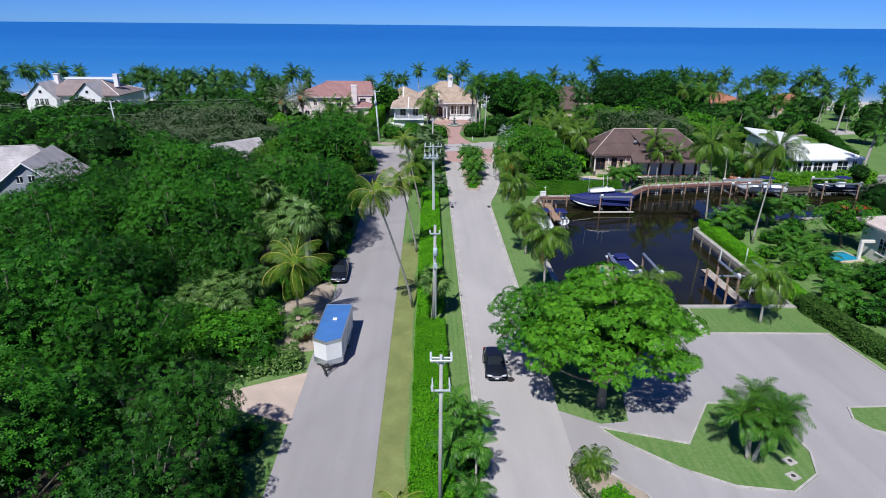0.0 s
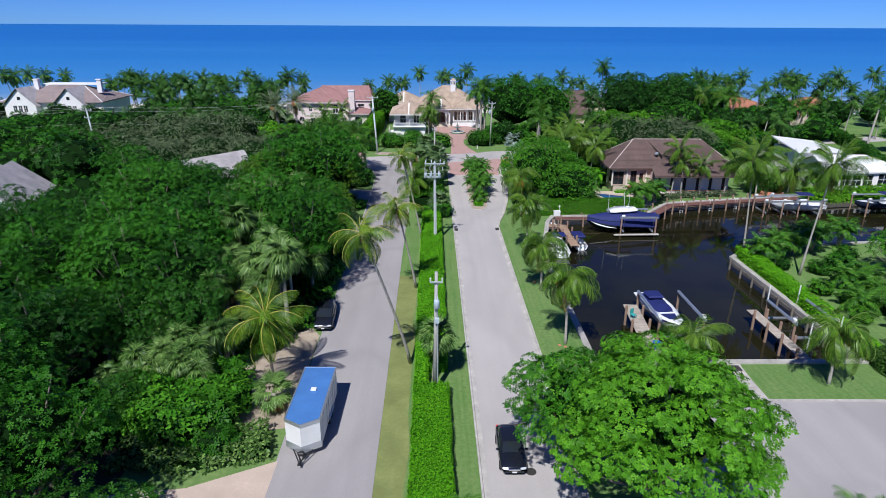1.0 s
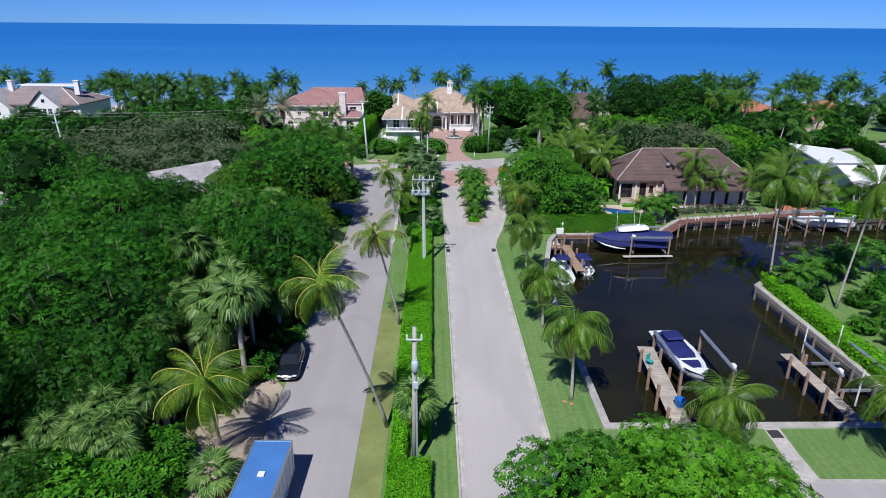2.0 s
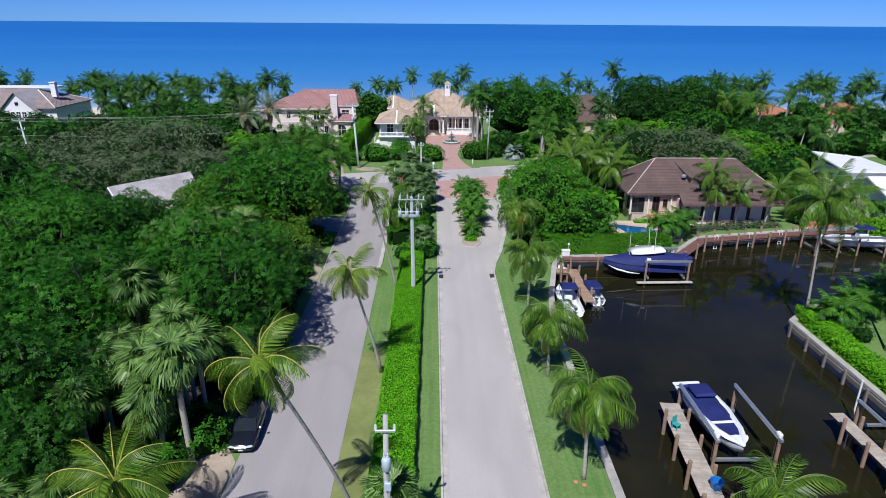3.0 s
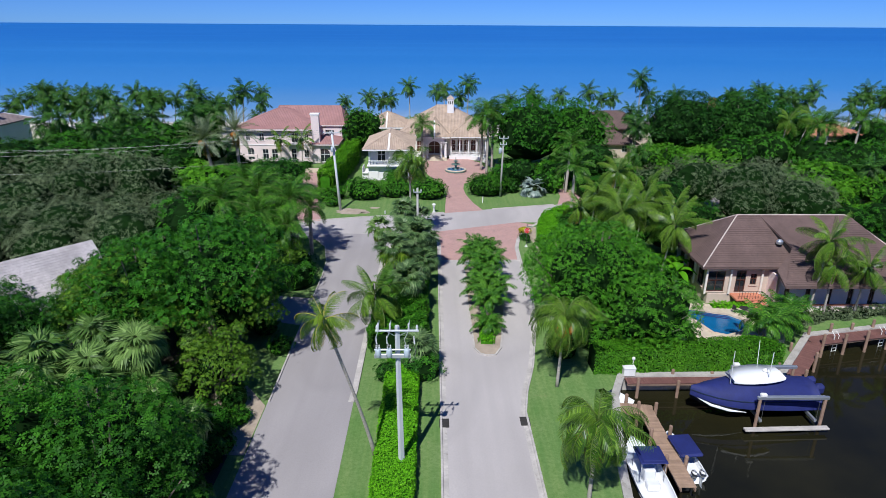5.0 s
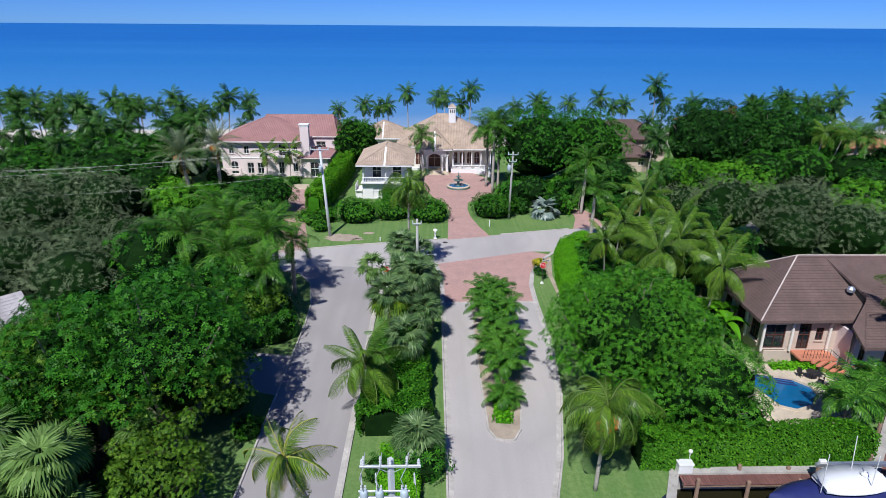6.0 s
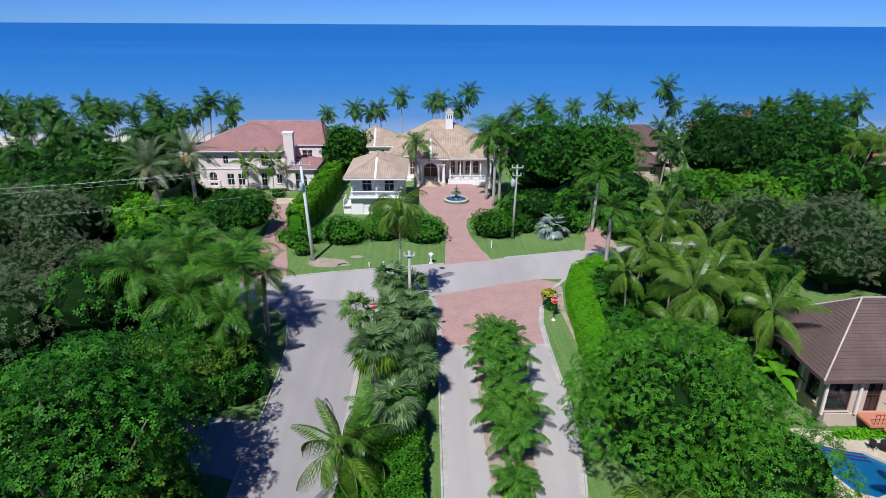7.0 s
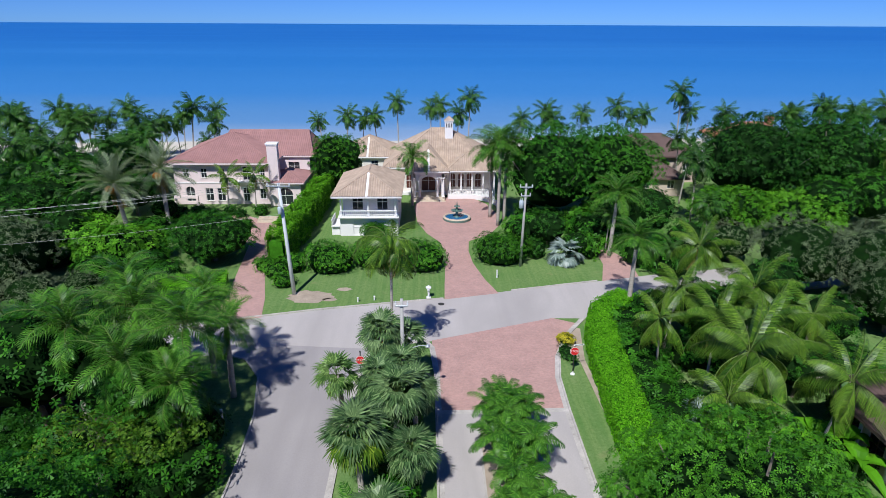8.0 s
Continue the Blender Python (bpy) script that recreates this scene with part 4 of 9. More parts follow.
solid("driveway_west", Geo().slab([(-12.95, 43.4), (-12.9, 50.8), (-18.3, 48.2), (-25, 47.4), (-25, 44.0), (-17.8, 45.6)], -0.2, 0.026), M_DRIVE, "pinkish beige concrete driveway", "driveway", "structure")
solid("side_drive", Geo().slab([(-13.1, 118.0), (-13.1, 124.5), (-17, 125.2), (-26, 125.5), (-26, 119.5), (-17, 119.3)], -0.2, 0.026), M_ASPHALT, "grey asphalt side drive under trees", "driveway", "structure")
solid("sandy_parking", Geo().slab([(-13.1, 54.5), (-13.1, 69), (-15, 72), (-17.5, 69), (-20, 65), (-19.5, 58), (-16, 54)], -0.2, 0.018), M_SAND, "sandy parking patch under the palms", "ground", "structure")
solid("sandy_verge", Geo().slab([(-13.1, 98), (-13.1, 104), (-15.4, 107), (-17.5, 104), (-16.5, 98)], -0.2, 0.018), M_SAND, "bare sandy verge beside the lane", "ground", "structure")
solid("mansion_drive", Geo().slab([(2.3, 157.4), (8.6, 159.0), (7.4, 163), (6.3, 168.5), (6.0, 173), (6.3, 177), (9.6, 180), (11.6, 184.5), (11.8, 190), (10.6, 196), (8.6, 199.5), (-1.2, 201.5), (-1.8, 194), (-1.2, 186), (0.3, 180.5), (2.2, 176.5), (2.9, 172), (2.6, 166), (2.4, 161)], -0.2, 0.035), M_PAVER, "red brick paver drive and forecourt", "driveway", "structure")
solid("rose_drive", Geo().slab([(-22.4, 151.8), (-17.2, 153.2), (-18.0, 158), (-19.5, 164), (-20.3, 171), (-21, 178), (-23, 185), (-29, 190), (-37, 190), (-38, 183), (-28, 181), (-24.6, 176), (-23.6, 168), (-22.6, 160)], -0.2, 0.034), M_PAVER, "red brick paver drive to the pink house", "driveway", "structure")
solid("neighbour_drive", Geo().slab([(21.6, 162.4), (26.5, 163.8), (27, 169), (25.5, 173), (23.4, 173), (23.2, 168)], -0.2, 0.034), M_PAVER, "red brick paver drive between shrubs", "driveway", "structure")
solid("garden_path", Geo().slab([(23.9, 57.8), (25.2, 57.8), (25.2, 60.5), (25.4, 63.4), (24.2, 63.4), (24.0, 60.5)], -0.2, 0.03), M_KERB, "pale concrete path across the lawn", "path", "structure")
solid("sidewalk_stub", Geo().slab([(13.7, 148.5), (15.0, 150.5), (16.0, 150.2), (15.0, 144), (15.1, 132), (14.6, 132), (14.5, 143.5)], -0.2, 0.026), M_SAND, "narrow bare sandy walk beside the hedge", "path", "structure")

KPROF = [(0.16, -0.1), (0.16, 0.12), (0.02, 0.13), (-0.02, 0.05), (-0.36, 0.034), (-0.36, -0.1)]
KSMALL = [(0.14, -0.1), (0.14, 0.13), (0.0, 0.13), (-0.02, -0.1)]


def kerb(line, prof=KPROF, closed=False, label="pale concrete kerb and gutter"):
    return solid("kerb", Geo().sweep(line, prof, closed), M_KERB, label, "kerb", "structure")


kerb([(1.15, -60), (1.15, 60), (1.15, 136), (1.1, 142), (0.7, 146.5), (-0.6, 149.2), (-3.0, 149.6), (-5.0, 147), (-5.6, 141), (-6.1, 134), (-6.05, 106), (-6.15, 104.5)])
kerb([(16.9, 152.4), (14.4, 148.8), (12.7, 144.6), (12.0, 141), (11.8, 136.2), (11.7, 126), (10.9, 118), (9.4, 110), (8.3, 106), (7.75, 103), (7.75, 47.0)])
kerb([(-13.0, 104.5), (-13.2, 131), (-13.5, 136), (-14.6, 141.5), (-16.5, 144.5), (-20, 146)][::-1], KSMALL)
kerb([(-60, 140.4), (-30, 150.1), (-19, 153.0), (-11.8, 154.9), (-5.4, 156.2), (2.2, 157.6)], KSMALL)
kerb([(10.2, 159.7), (21, 162.4)], KSMALL)
ISLAND = [(4.45, 113.2), (4.9, 112.2), (5.5, 111.9), (6.2, 112.0), (6.8, 113.2), (7.9, 121), (8.3, 128), (8.4, 134.6), (4.4, 134.6), (4.3, 124)]
kerb(ISLAND[::-1], [(0.0, -0.1), (0.0, 0.13), (0.15, 0.13), (0.15, -0.1)][::-1], True)
solid("island_soil", Geo().slab(ISLAND, 0.0, 0.09), M_SAND, "mulched bed of the road island", "planting bed", "structure")
PENINSULA = [(10.2, 43.0), (16.4, 41.0), (19.8, 46.0), (23.2, 45.9), (24.7, 41.9), (24.8, 39.8), (23.9, 37.5), (21.4, 35.8), (17.8, 36.4), (14.7, 38.2), (11.2, 41.4)]
kerb(PENINSULA, [(-0.02, -0.1), (-0.02, 0.1), (-0.17, 0.1), (-0.17, -0.1)], True)
kerb([(37.1, 57.5), (24.2, 57.75), (15.0, 57.65)], KSMALL)
kerb([(38.2, 44.5), (37.7, 50.2), (37.0, 57.4)], KSMALL)
LOTBED = [(31.0, 45.1), (30.4, 43.6), (31.0, 42.4), (34, 40.6), (37, 39.4), (39, 41), (38.5, 45.3)]
solid("lot_bed", Geo().slab(LOTBED, 0.0, 0.05), M_LAWN, "small lawn island in the turning area", "lawn", "structure")
kerb(LOTBED[::-1], [(0.0, -0.1), (0.0, 0.1), (0.16, 0.1), (0.16, -0.1)][::-1], True)
NOSE = [(7.1, 38.4), (7.0, 36.6), (7.8, 34.4), (9.4, 32.5), (12.2, 33.6), (11.6, 35.8), (9.9, 37.6), (8.6, 39.4)]
solid("nose_bed", Geo().slab(NOSE, 0.0, 0.07), M_SAND, "planted bed at the mouth of the turning area", "planting bed", "structure")
kerb(NOSE, [(-0.02, -0.1), (-0.02, 0.11), (-0.16, 0.11), (-0.16, -0.1)], True)
rp = random.Random(77)
verge = [(-6.05, 20 + 4 * k) for k in range(17)] + [(-3.75 - rp.uniform(0, 0.5), 84 - 4 * k) for k in range(17)]
solid("dry_verge", Geo().slab(verge, -0.1, 0.012), M_DRYLAWN, "dry yellowish grass verge beside the lane", "verge", "structure")
for cx, cy, ax, ay in ((-13.0, 158.4, 2.6, 1.7), (-9.4, 160.4, 0.9, 0.5), (-10.6, 157.6, 0.8, 0.45)):
    ring = [(cx + ax * math.cos(k * 0.2618) * rp.uniform(0.82, 1.12), cy + ay * math.sin(k * 0.2618) * rp.uniform(0.82, 1.12)) for k in range(24)]
    solid("sandy_patch", Geo().slab(ring, -0.1, 0.012), M_SAND, "bare sandy patch in the lawn", "ground", "structure")
# gutter grates and a manhole
for x, y in ((1.3, 101.6), (7.6, 101.8)):
    g = Geo().box((0, 0, 0.05), (0.75, 1.1, 0.05), 0, 0.01)
    for k in range(6):
        g.box((0, -0.42 + 0.17 * k, 0.085), (0.6, 0.07, 0.02))
    o = solid("gutter_grate", g, M_IRON, "dark iron gutter grate in the kerb", "drain", group="gutter grates")
    put(o, x, y)
o = solid("manhole_cover", Geo().lathe([(0.38, 0.0), (0.38, 0.035), (0.34, 0.042), (0.05, 0.042)], (0, 0, 0), 20), M_IRON, "dark cast iron manhole cover in the road", "manhole")
put(o, 4.5, 49.5)
o = solid("manhole_cover", Geo().lathe([(0.36, 0.0), (0.36, 0.035), (0.32, 0.042), (0.05, 0.042)], (0, 0, 0), 20), M_IRON, "dark cast iron manhole cover in the road", "manhole")
put(o, 1.9, 156.2)
o = solid("catch_basin", Geo().box((0, 0, 0.04), (0.9, 0.9, 0.06), 0, 0.02), M_IRON, "square iron grate in the garden path", "drain")
put(o, 24.7, 62.6)


# ---- trees and palms ----
LEAFY = "dense broadleaf tree with dark green glossy leaves in the woods"
WOODS = [
    broadleaf_tree("woodland_tree", LEAFY, 11, 5.2, 11.5, 3.2, 13500, 0.21, 44, M_LEAF, clump=(0.14, 0.24), core=0.5, even=0.54),
    broadleaf_tree("woodland_tree", LEAFY, 12, 4.6, 10.0, 2.8, 12000, 0.2, 38, M_LEAF, clump=(0.14, 0.25), core=0.5, even=0.54),
    broadleaf_tree("woodland_tree", LEAFY, 13, 5.6, 12.5, 3.6, 14500, 0.21, 48, M_LEAF, clump=(0.14, 0.24), core=0.5, even=0.54),
    broadleaf_tree("woodland_tree", LEAFY, 14, 4.2, 9.0, 2.5, 10500, 0.2, 34, M_LEAFD, clump=(0.14, 0.24), core=0.5, even=0.54),
    broadleaf_tree("woodland_tree", LEAFY, 15, 5.0, 11.0, 3.0, 12500, 0.21, 42, M_LEAFD, clump=(0.14, 0.24), core=0.5, even=0.54),
]
FARWOOD = [
    broadleaf_tree("garden_tree", "dense dark green broadleaf garden tree", 21, 4.8, 9.5, 2.5, 1900, 0.41, 18, M_LEAFD, core=0.84),
    broadleaf_tree("garden_tree", "dense dark green broadleaf garden tree", 22, 4.2, 8.0, 2.0, 1850, 0.39, 16, M_LEAF, core=0.84),
    broadleaf_tree("garden_tree", "dense mid-green broadleaf garden tree", 23, 5.2, 10.5, 3.0, 2350, 0.41, 20, M_LEAF, core=0.84),
]
GREYT = [broadleaf_tree("silver_buttonwood", "wide grey-green small-leaved shrubby tree", 31, 4.2, 6.6, 1.2, 5600, 0.21, 34, M_GREY, 0.4, core=0.8),
         broadleaf_tree("silver_buttonwood", "wide grey-green small-leaved shrubby tree", 32, 3.6, 5.6, 1.0, 4700, 0.2, 30, M_GREY, 0.4, core=0.8)]


class Sower:
    """Places copies of a few model plants; the models themselves take the first places."""

    def __init__(self, models, seed):
        self.models, self.fresh, self.r = models, set(range(len(models))), random.Random(seed)

    def plant(self, x, y, scale=1.0, which=None, turn=None, z=0.0):
        k = self.r.randrange(len(self.models)) if which is None else which
        m = at(x, y, z, self.r.uniform(0, 6.28) if turn is None else turn, scale)
        if k in self.fresh:
            self.fresh.discard(k)
            self.models[k].matrix_basis = m
            return self.models[k]
        return copy_thing(self.models[k], m)


def inside(x, y, boxes):
    return any(a <= x <= c and b <= y <= d for a, b, c, d in boxes)


woods, far, grey = Sower(WOODS, 3), Sower(FARWOOD, 4), Sower(GREYT, 5)
r = random.Random(9)
KEEP = [(-42, 97, -29, 110), (-33, 94, -17.9, 109), (-24, 93, -15, 103), (-24, 66, -14, 84), (-28, 50, -14, 63), (-32, 102, -17.8, 109), (-72, 74, -50, 100), (-24, 39, -12, 54), (-22, 53, -12, 76), (-79, 88, -57, 113), (-53, 109, -33, 131), (-27, 116, -12, 127)]
y = 24.0
while y < 133:
    x = -17.6 if y < 100 else -18.6
    while x > -84:
        px, py = x + r.uniform(-1.3, 1.3) * (x < -18.7), y + r.uniform(-1.6, 1.6)
        near = px > -48
        if not inside(px, py, KEEP) and px > -18 - 0.74 * py:
            (woods if near else far).plant(px, py, r.uniform(0.86, 1.12) * (0.6 if py > 121 and px > -42 else 1.0))
        x -= r.uniform(6.2, 7.6) if near else r.uniform(9, 11)
    y += 6.6
for x, y, s, k in ((-36.0, 103.6, 1.2, 3), (-31.0, 99.6, 0.75, 1), (-41.0, 101.4, 0.9, 0), (-36.6, 97.6, 0.9, 2), (-33.4, 107.4, 1.05, 3), (-38.6, 106.4, 1.08, 3), (-20.6, 122.4, 0.72, 1), (-16.4, 80.6, 0.98, 0), (-30.5, 69.5, 1.0, 0), (-28.6, 64.6, 0.85, 4), (-33.0, 61.0, 1.0, 1), (-31.5, 55.0, 0.9, 3), (-27.6, 74.6, 0.95, 2), (-26.8, 81.0, 1.0, 0), (-17.2, 91.6, 0.85, 1), (-16.2, 87.6, 1.08, 4), (-22.0, 88.5, 1.0, 0), (-27, 128.5, 0.7, 3), (-38.0, 110.6, 0.66, 2)):
    woods.plant(x, y, s, k)
SGR = [broadleaf_tree("sea_grape", "spreading sea grape tree with round yellow-green leaves", 16 + k, 5.4, 9.6, 2.4, 19000, 0.18, 40, M_GRAPE, 0.8, clump=(0.14, 0.23), core=0.42, even=0.56) for k in range(2)]
for x, y, s, k in ((-26.0, 60.5, 0.7, 3), (-27.5, 66.5, 0.8, 1), (-31.0, 64.5, 0.85, 3), (-24.8, 54.6, 0.6, 3), (-35.0, 68.0, 0.9, 1)):
    woods.plant(x, y, s, k)
sgr = Sower(SGR, 15)
for x, y, s, k in ((-24.6, 112.6, 1.05, 0), (-18.0, 111.4, 0.95, 1), (-18.6, 115.6, 0.7, 0), (-28.0, 110.6, 0.9, 1), (-20.4, 115.6, 0.8, 1), (-17.8, 129.4, 0.55, 0), (-22.6, 128.0, 0.6, 1), (-17.0, 104.4, 0.66, 1), (-18.6, 114.4, 0.72, 0), (-24.4, 119.6, 0.75, 1), (-28.6, 113.6, 0.95, 0)):
    sgr.plant(x, y, s, k)
# gardens left of the pink house and along the beach road
y = 134.0
while y < 212:
    x = -22.0 if y < 146 else -46.0
    while x > -150:
        px, py = x + r.uniform(-2, 2), y + r.uniform(-2, 2)
        road_y = 146 + 0.36 * (px + 19) if px < -19 else 150
        if abs(py - road_y) > 6 and px > -12 - 0.74 * py and not inside(px, py, [(-46, 176, -18, 216), (-128, 176, -84, 212), (-33, 150, -20, 200)]):
            if 138 < py < 166 and px > -75:
                grey.plant(px, py, r.uniform(0.85, 1.25))
            else:
                far.plant(px, py, r.uniform(0.7, 1.0))
        x -= r.uniform(6.5, 9)
    y += 7.0
# right of the junction
for x, y, s, k in ((44, 160, 1.15, 0), (50, 156, 1.2, 0), (56, 162, 1.2, 1), (47, 149, 1.1, 1), (54, 148, 1.15, 0), (58, 152, 1.0, 1), (40, 169, 0.8, 1)):
    grey.plant(x, y, s, k)
for x, y, s, k in ((-27, 140.0, 0.9, 1), (-33, 138.6, 1.1, 0), (-39, 136.8, 1.15, 1), (-45, 134.8, 1.15, 0), (-51, 132.4, 1.15, 1), (-57, 130.2, 1.15, 0), (-63, 127.6, 1.1, 1), (-69, 125.2, 1.1, 0), (-36, 132, 1.1, 0), (-44, 129, 1.1, 1), (-52, 126, 1.1, 0), (-36.0, 153.0, 0.5, 1), (-41.5, 154.6, 0.6, 0), (-46.5, 155.0, 0.65, 1), (-38.6, 158.6, 0.42, 0)):
    grey.plant(x, y, s, k)
BIG = [broadleaf_tree("ficus_tree", "huge dense dark green dome-shaped ficus tree", 41, 8.5, 15.5, 3.0, 19000, 0.30, 54, M_LEAF, clump=(0.14, 0.22), core=0.78, even=0.8),
       broadleaf_tree("ficus_tree", "huge dense dark green dome-shaped ficus tree", 42, 10.0, 16.0, 3.0, 24000, 0.30, 66, M_LEAFD, clump=(0.13, 0.2), core=0.8, even=0.82)]
big = Sower(BIG, 6)
for x, y, s, k in ((19.5, 186, 0.98, 0), (29.5, 190, 0.95, 0), (54, 193, 0.98, 1), (67, 194, 1.0, 1), (78, 198, 0.8, 0)):
    big.plant(x, y, s, k)
for x, y, s in ((31, 176, 0.85), (57, 177, 0.9), (66, 180, 0.9), (76, 182, 0.95), (34, 168, 0.7), (27, 178, 0.6), (17, 174, 0.55), (20, 170, 0.45),
                (72, 170, 0.85), (80, 163, 0.8), (71, 150, 0.62), (66, 155, 0.5), (75, 154.5, 0.55), (79, 172, 0.9), (87, 178, 0.85), (88, 166, 0.7), (92, 165, 0.9), (100, 175, 0.9), (62, 137, 0.5), (64, 144, 0.7), (58, 142, 0.7), (60, 131.5, 0.5),
                (80, 118, 0.4), (88, 116, 0.45), (110, 160, 0.9), (118, 150, 0.9), (112, 190, 0.95), (124, 178, 0.9), (84, 190, 0.75), (92, 194, 0.75), (101, 196, 0.8), (112, 196, 0.8), (130, 200, 0.9), (95, 190, 0.9), (104, 206, 0.9), (122, 214, 0.9),
                (140, 190, 0.9), (148, 170, 0.9), (150, 205, 0.9), (88, 208, 0.8), (80, 214, 0.7), (108, 134, 0.6), (120, 136, 0.7), (134, 150, 0.8),
                (-15.8, 210, 0.9), (-19.5, 214, 0.6), (-40, 186, 0.4)):
    far.plant(x, y, s)
for x, y, s in ((26.5, 147.5, 0.6), (31, 149.5, 0.62), (36, 152, 0.7), (23.6, 150.4, 0.4), (33.5, 144, 0.62), (38.5, 146, 0.65), (27.5, 139.5, 0.5), (31.0, 137.8, 0.5), (24, 124, 0.38), (35.8, 138.6, 0.55),
                (-49, 168, 0.7), (-55, 173, 0.75), (-61, 169, 0.75), (-60, 180, 0.8), (-67, 175, 0.8), (-72, 184, 0.8), (-58, 168, 0.6)):
    far.plant(x, y, s)
# east bank gardens
for x, y, s in ((66, 92, 0.7), (74, 94, 0.75), (84, 95, 0.8), (66, 84, 0.5), (74, 84, 0.7), (84, 84, 0.8), (95, 92, 0.8), (68, 70, 0.55), (57, 58, 0.55), (66, 60, 0.7), (110, 96, 0.8), (56.5, 66.5, 0.42), (52.0, 62.0, 0.4)):
    far.plant(x, y, s)

GTREE = []
for x, y, sd in ((44.5, 178.5, 71), (52.5, 176.0, 72)):
    GTREE.append(put(broadleaf_tree("garden_tree", "wide light green garden tree with a flat crown", sd, 6.2, 7.2, 2.0, 9000, 0.3, 44, M_ALMOND, clump=(0.14, 0.22), core=0.7, even=0.78), x, y))
for x, y, s, k in ((67.5, 164.0, 0.95, 0), (62.5, 157.0, 0.8, 1), (73.0, 160.0, 0.8, 1), (66.5, 149.5, 0.5, 0)):
    copy_thing(GTREE[k], at(x, y, 0, x, s))
# the almond tree beside the turning area and the rounded tree by the pool
put(broadleaf_tree("almond_tree", "spreading bright green almond tree beside the turning area", 51, 6.4, 11.4, 3.0, 60000, 0.17, 44, M_ALMOND, 0.8, 0.1, clump=(0.17, 0.26), core=0.45, even=0.55), 11.2, 45.6, 0, 0.6)
put(broadleaf_tree("almond_tree", "smaller darker almond tree beside the road", 52, 4.7, 8.6, 2.4, 18000, 0.2, 50, M_LEAFM, 0.7, 0.3, clump=(0.13, 0.22), core=0.5, even=0.66), 7.5, 50.4, 0, 2.0)
put(broadleaf_tree("ficus_tree", "rounded dense green ficus tree beside the road", 53, 6.9, 10.6, 1.6, 44000, 0.17, 76, M_LEAFM, 0.6, clump=(0.13, 0.2), core=0.66, even=0.8), 16.4, 118.5)
put(broadleaf_tree("ficus_tree", "rounded dense green ficus tree beside the pool", 54, 5.0, 7.4, 1.0, 16000, 0.19, 44, M_LEAFM, 0.55, clump=(0.15, 0.25), core=0.76, even=0.8), 20.4, 114.0, 0, 1.0)
ft = broadleaf_tree("flowering_tree", "spreading tree with red blossom in the east garden", 55, 4.2, 6.0, 1.8, 6500, 0.24, 40, M_LEAFM, clump=(0.14, 0.24), core=0.6, even=0.75)
rf = np.random.default_rng(56)
fa = rf.uniform(0, 6.28, 16)
fq = np.repeat(rf.uniform(0.2, 0.9, 6), 3)[:16] * 4.0
fc = np.stack([np.cos(fa) * fq, np.sin(fa) * fq, 3.6 + 2.3 * np.sqrt(np.maximum(0.05, 1 - (fq / 4.3) ** 2))], 1)
fv, fi = rosettes(rf, fc, np.tile([0.0, 0.0, 1.0], (16, 1)), 0.36, 0.5)
part("blossom", mesh_of("blossom", fv, fi), M_FLOWER, ft, "red blossom")
put(ft, 54.6, 83.0)

# ---- palms ----
COCO = frond_set("frond", M_PALMC, [pinnate_frond(s, L, 44, 0.84, dr, 0.0, 0.046, 0.0, hg) for s, L, dr, hg in ((1, 4.4, 1.6, 1.7), (2, 4.1, 2.0, 1.9), (3, 4.6, 1.3, 1.6), (4, 4.2, 2.3, 1.9))])
SPEAR = frond_set("frond", M_PALMC, [pinnate_frond(s, L, 44, 0.7, dr, 0.0, 0.046, 0.0, 1.3) for s, L, dr in ((51, 4.2, 0.9), (52, 3.9, 1.3), (53, 4.4, 1.1))])
COCOY = frond_set("frond", M_PALMY, [pinnate_frond(s, L, 38, 0.84, dr, 0.0, 0.042, 0.0, 1.5) for s, L, dr in ((5, 4.1, 1.8), (6, 3.9, 2.3), (7, 4.2, 1.5))], 20, M_RIBY)
QUEEN = frond_set("frond", M_PALMC, [pinnate_frond(s, L, 34, 0.86, dr, 0.0, 0.044, 0.2, 1.2) for s, L, dr in ((8, 4.0, 2.7), (9, 3.7, 3.0), (10, 4.2, 2.2))])
ROYAL = frond_set("frond", M_PALMR, [pinnate_frond(s, L, 38, 0.8, dr, 0.0, 0.05, 0.75, 0.3) for s, L, dr in ((11, 3.8, 1.5), (12, 3.6, 2.0), (13, 4.0, 1.15), (18, 3.3, 1.7))])
ARECA = frond_set("frond", M_PALMR, [pinnate_frond(s, L, 18, 0.58, dr, 0.0, 0.055, 0.25, 0.55) for s, L, dr in ((14, 2.3, 1.8), (15, 2.1, 2.3), (16, 2.5, 1.4))], 0)
DATE = frond_set("frond", M_DATE, [pinnate_frond(s, L, 32, 0.66, dr, 0.0, 0.05, 0.5, -0.1) for s, L, dr in ((41, 4.4, 0.7), (42, 4.2, 0.9), (43, 4.6, 0.6))])
DEADF = frond_set("frond", M_DEAD, [pinnate_frond(17, 3.2, 20, 0.6, 1.2, 0.0)])
FAN = frond_set("frond", M_FANP, [fan_leaf(s, 1.15, 1.2, 22, t, 0.06) for s, t in ((21, 0.1), (22, 0.0), (23, 0.2))], 1)
FANG = frond_set("frond", M_FAN, [fan_leaf(s, 0.95, 1.05, 22, t, 0.06) for s, t in ((24, 0.1), (25, 0.0), (26, 0.2))], 1)
FANY = frond_set("frond", M_PALMY, [fan_leaf(30, 1.1, 1.15, 20, -0.1, 0.055)], 0)
FANDEAD = frond_set("frond", M_DEAD, [fan_leaf(27, 0.8, 0.95, 14, -0.1)], 0)
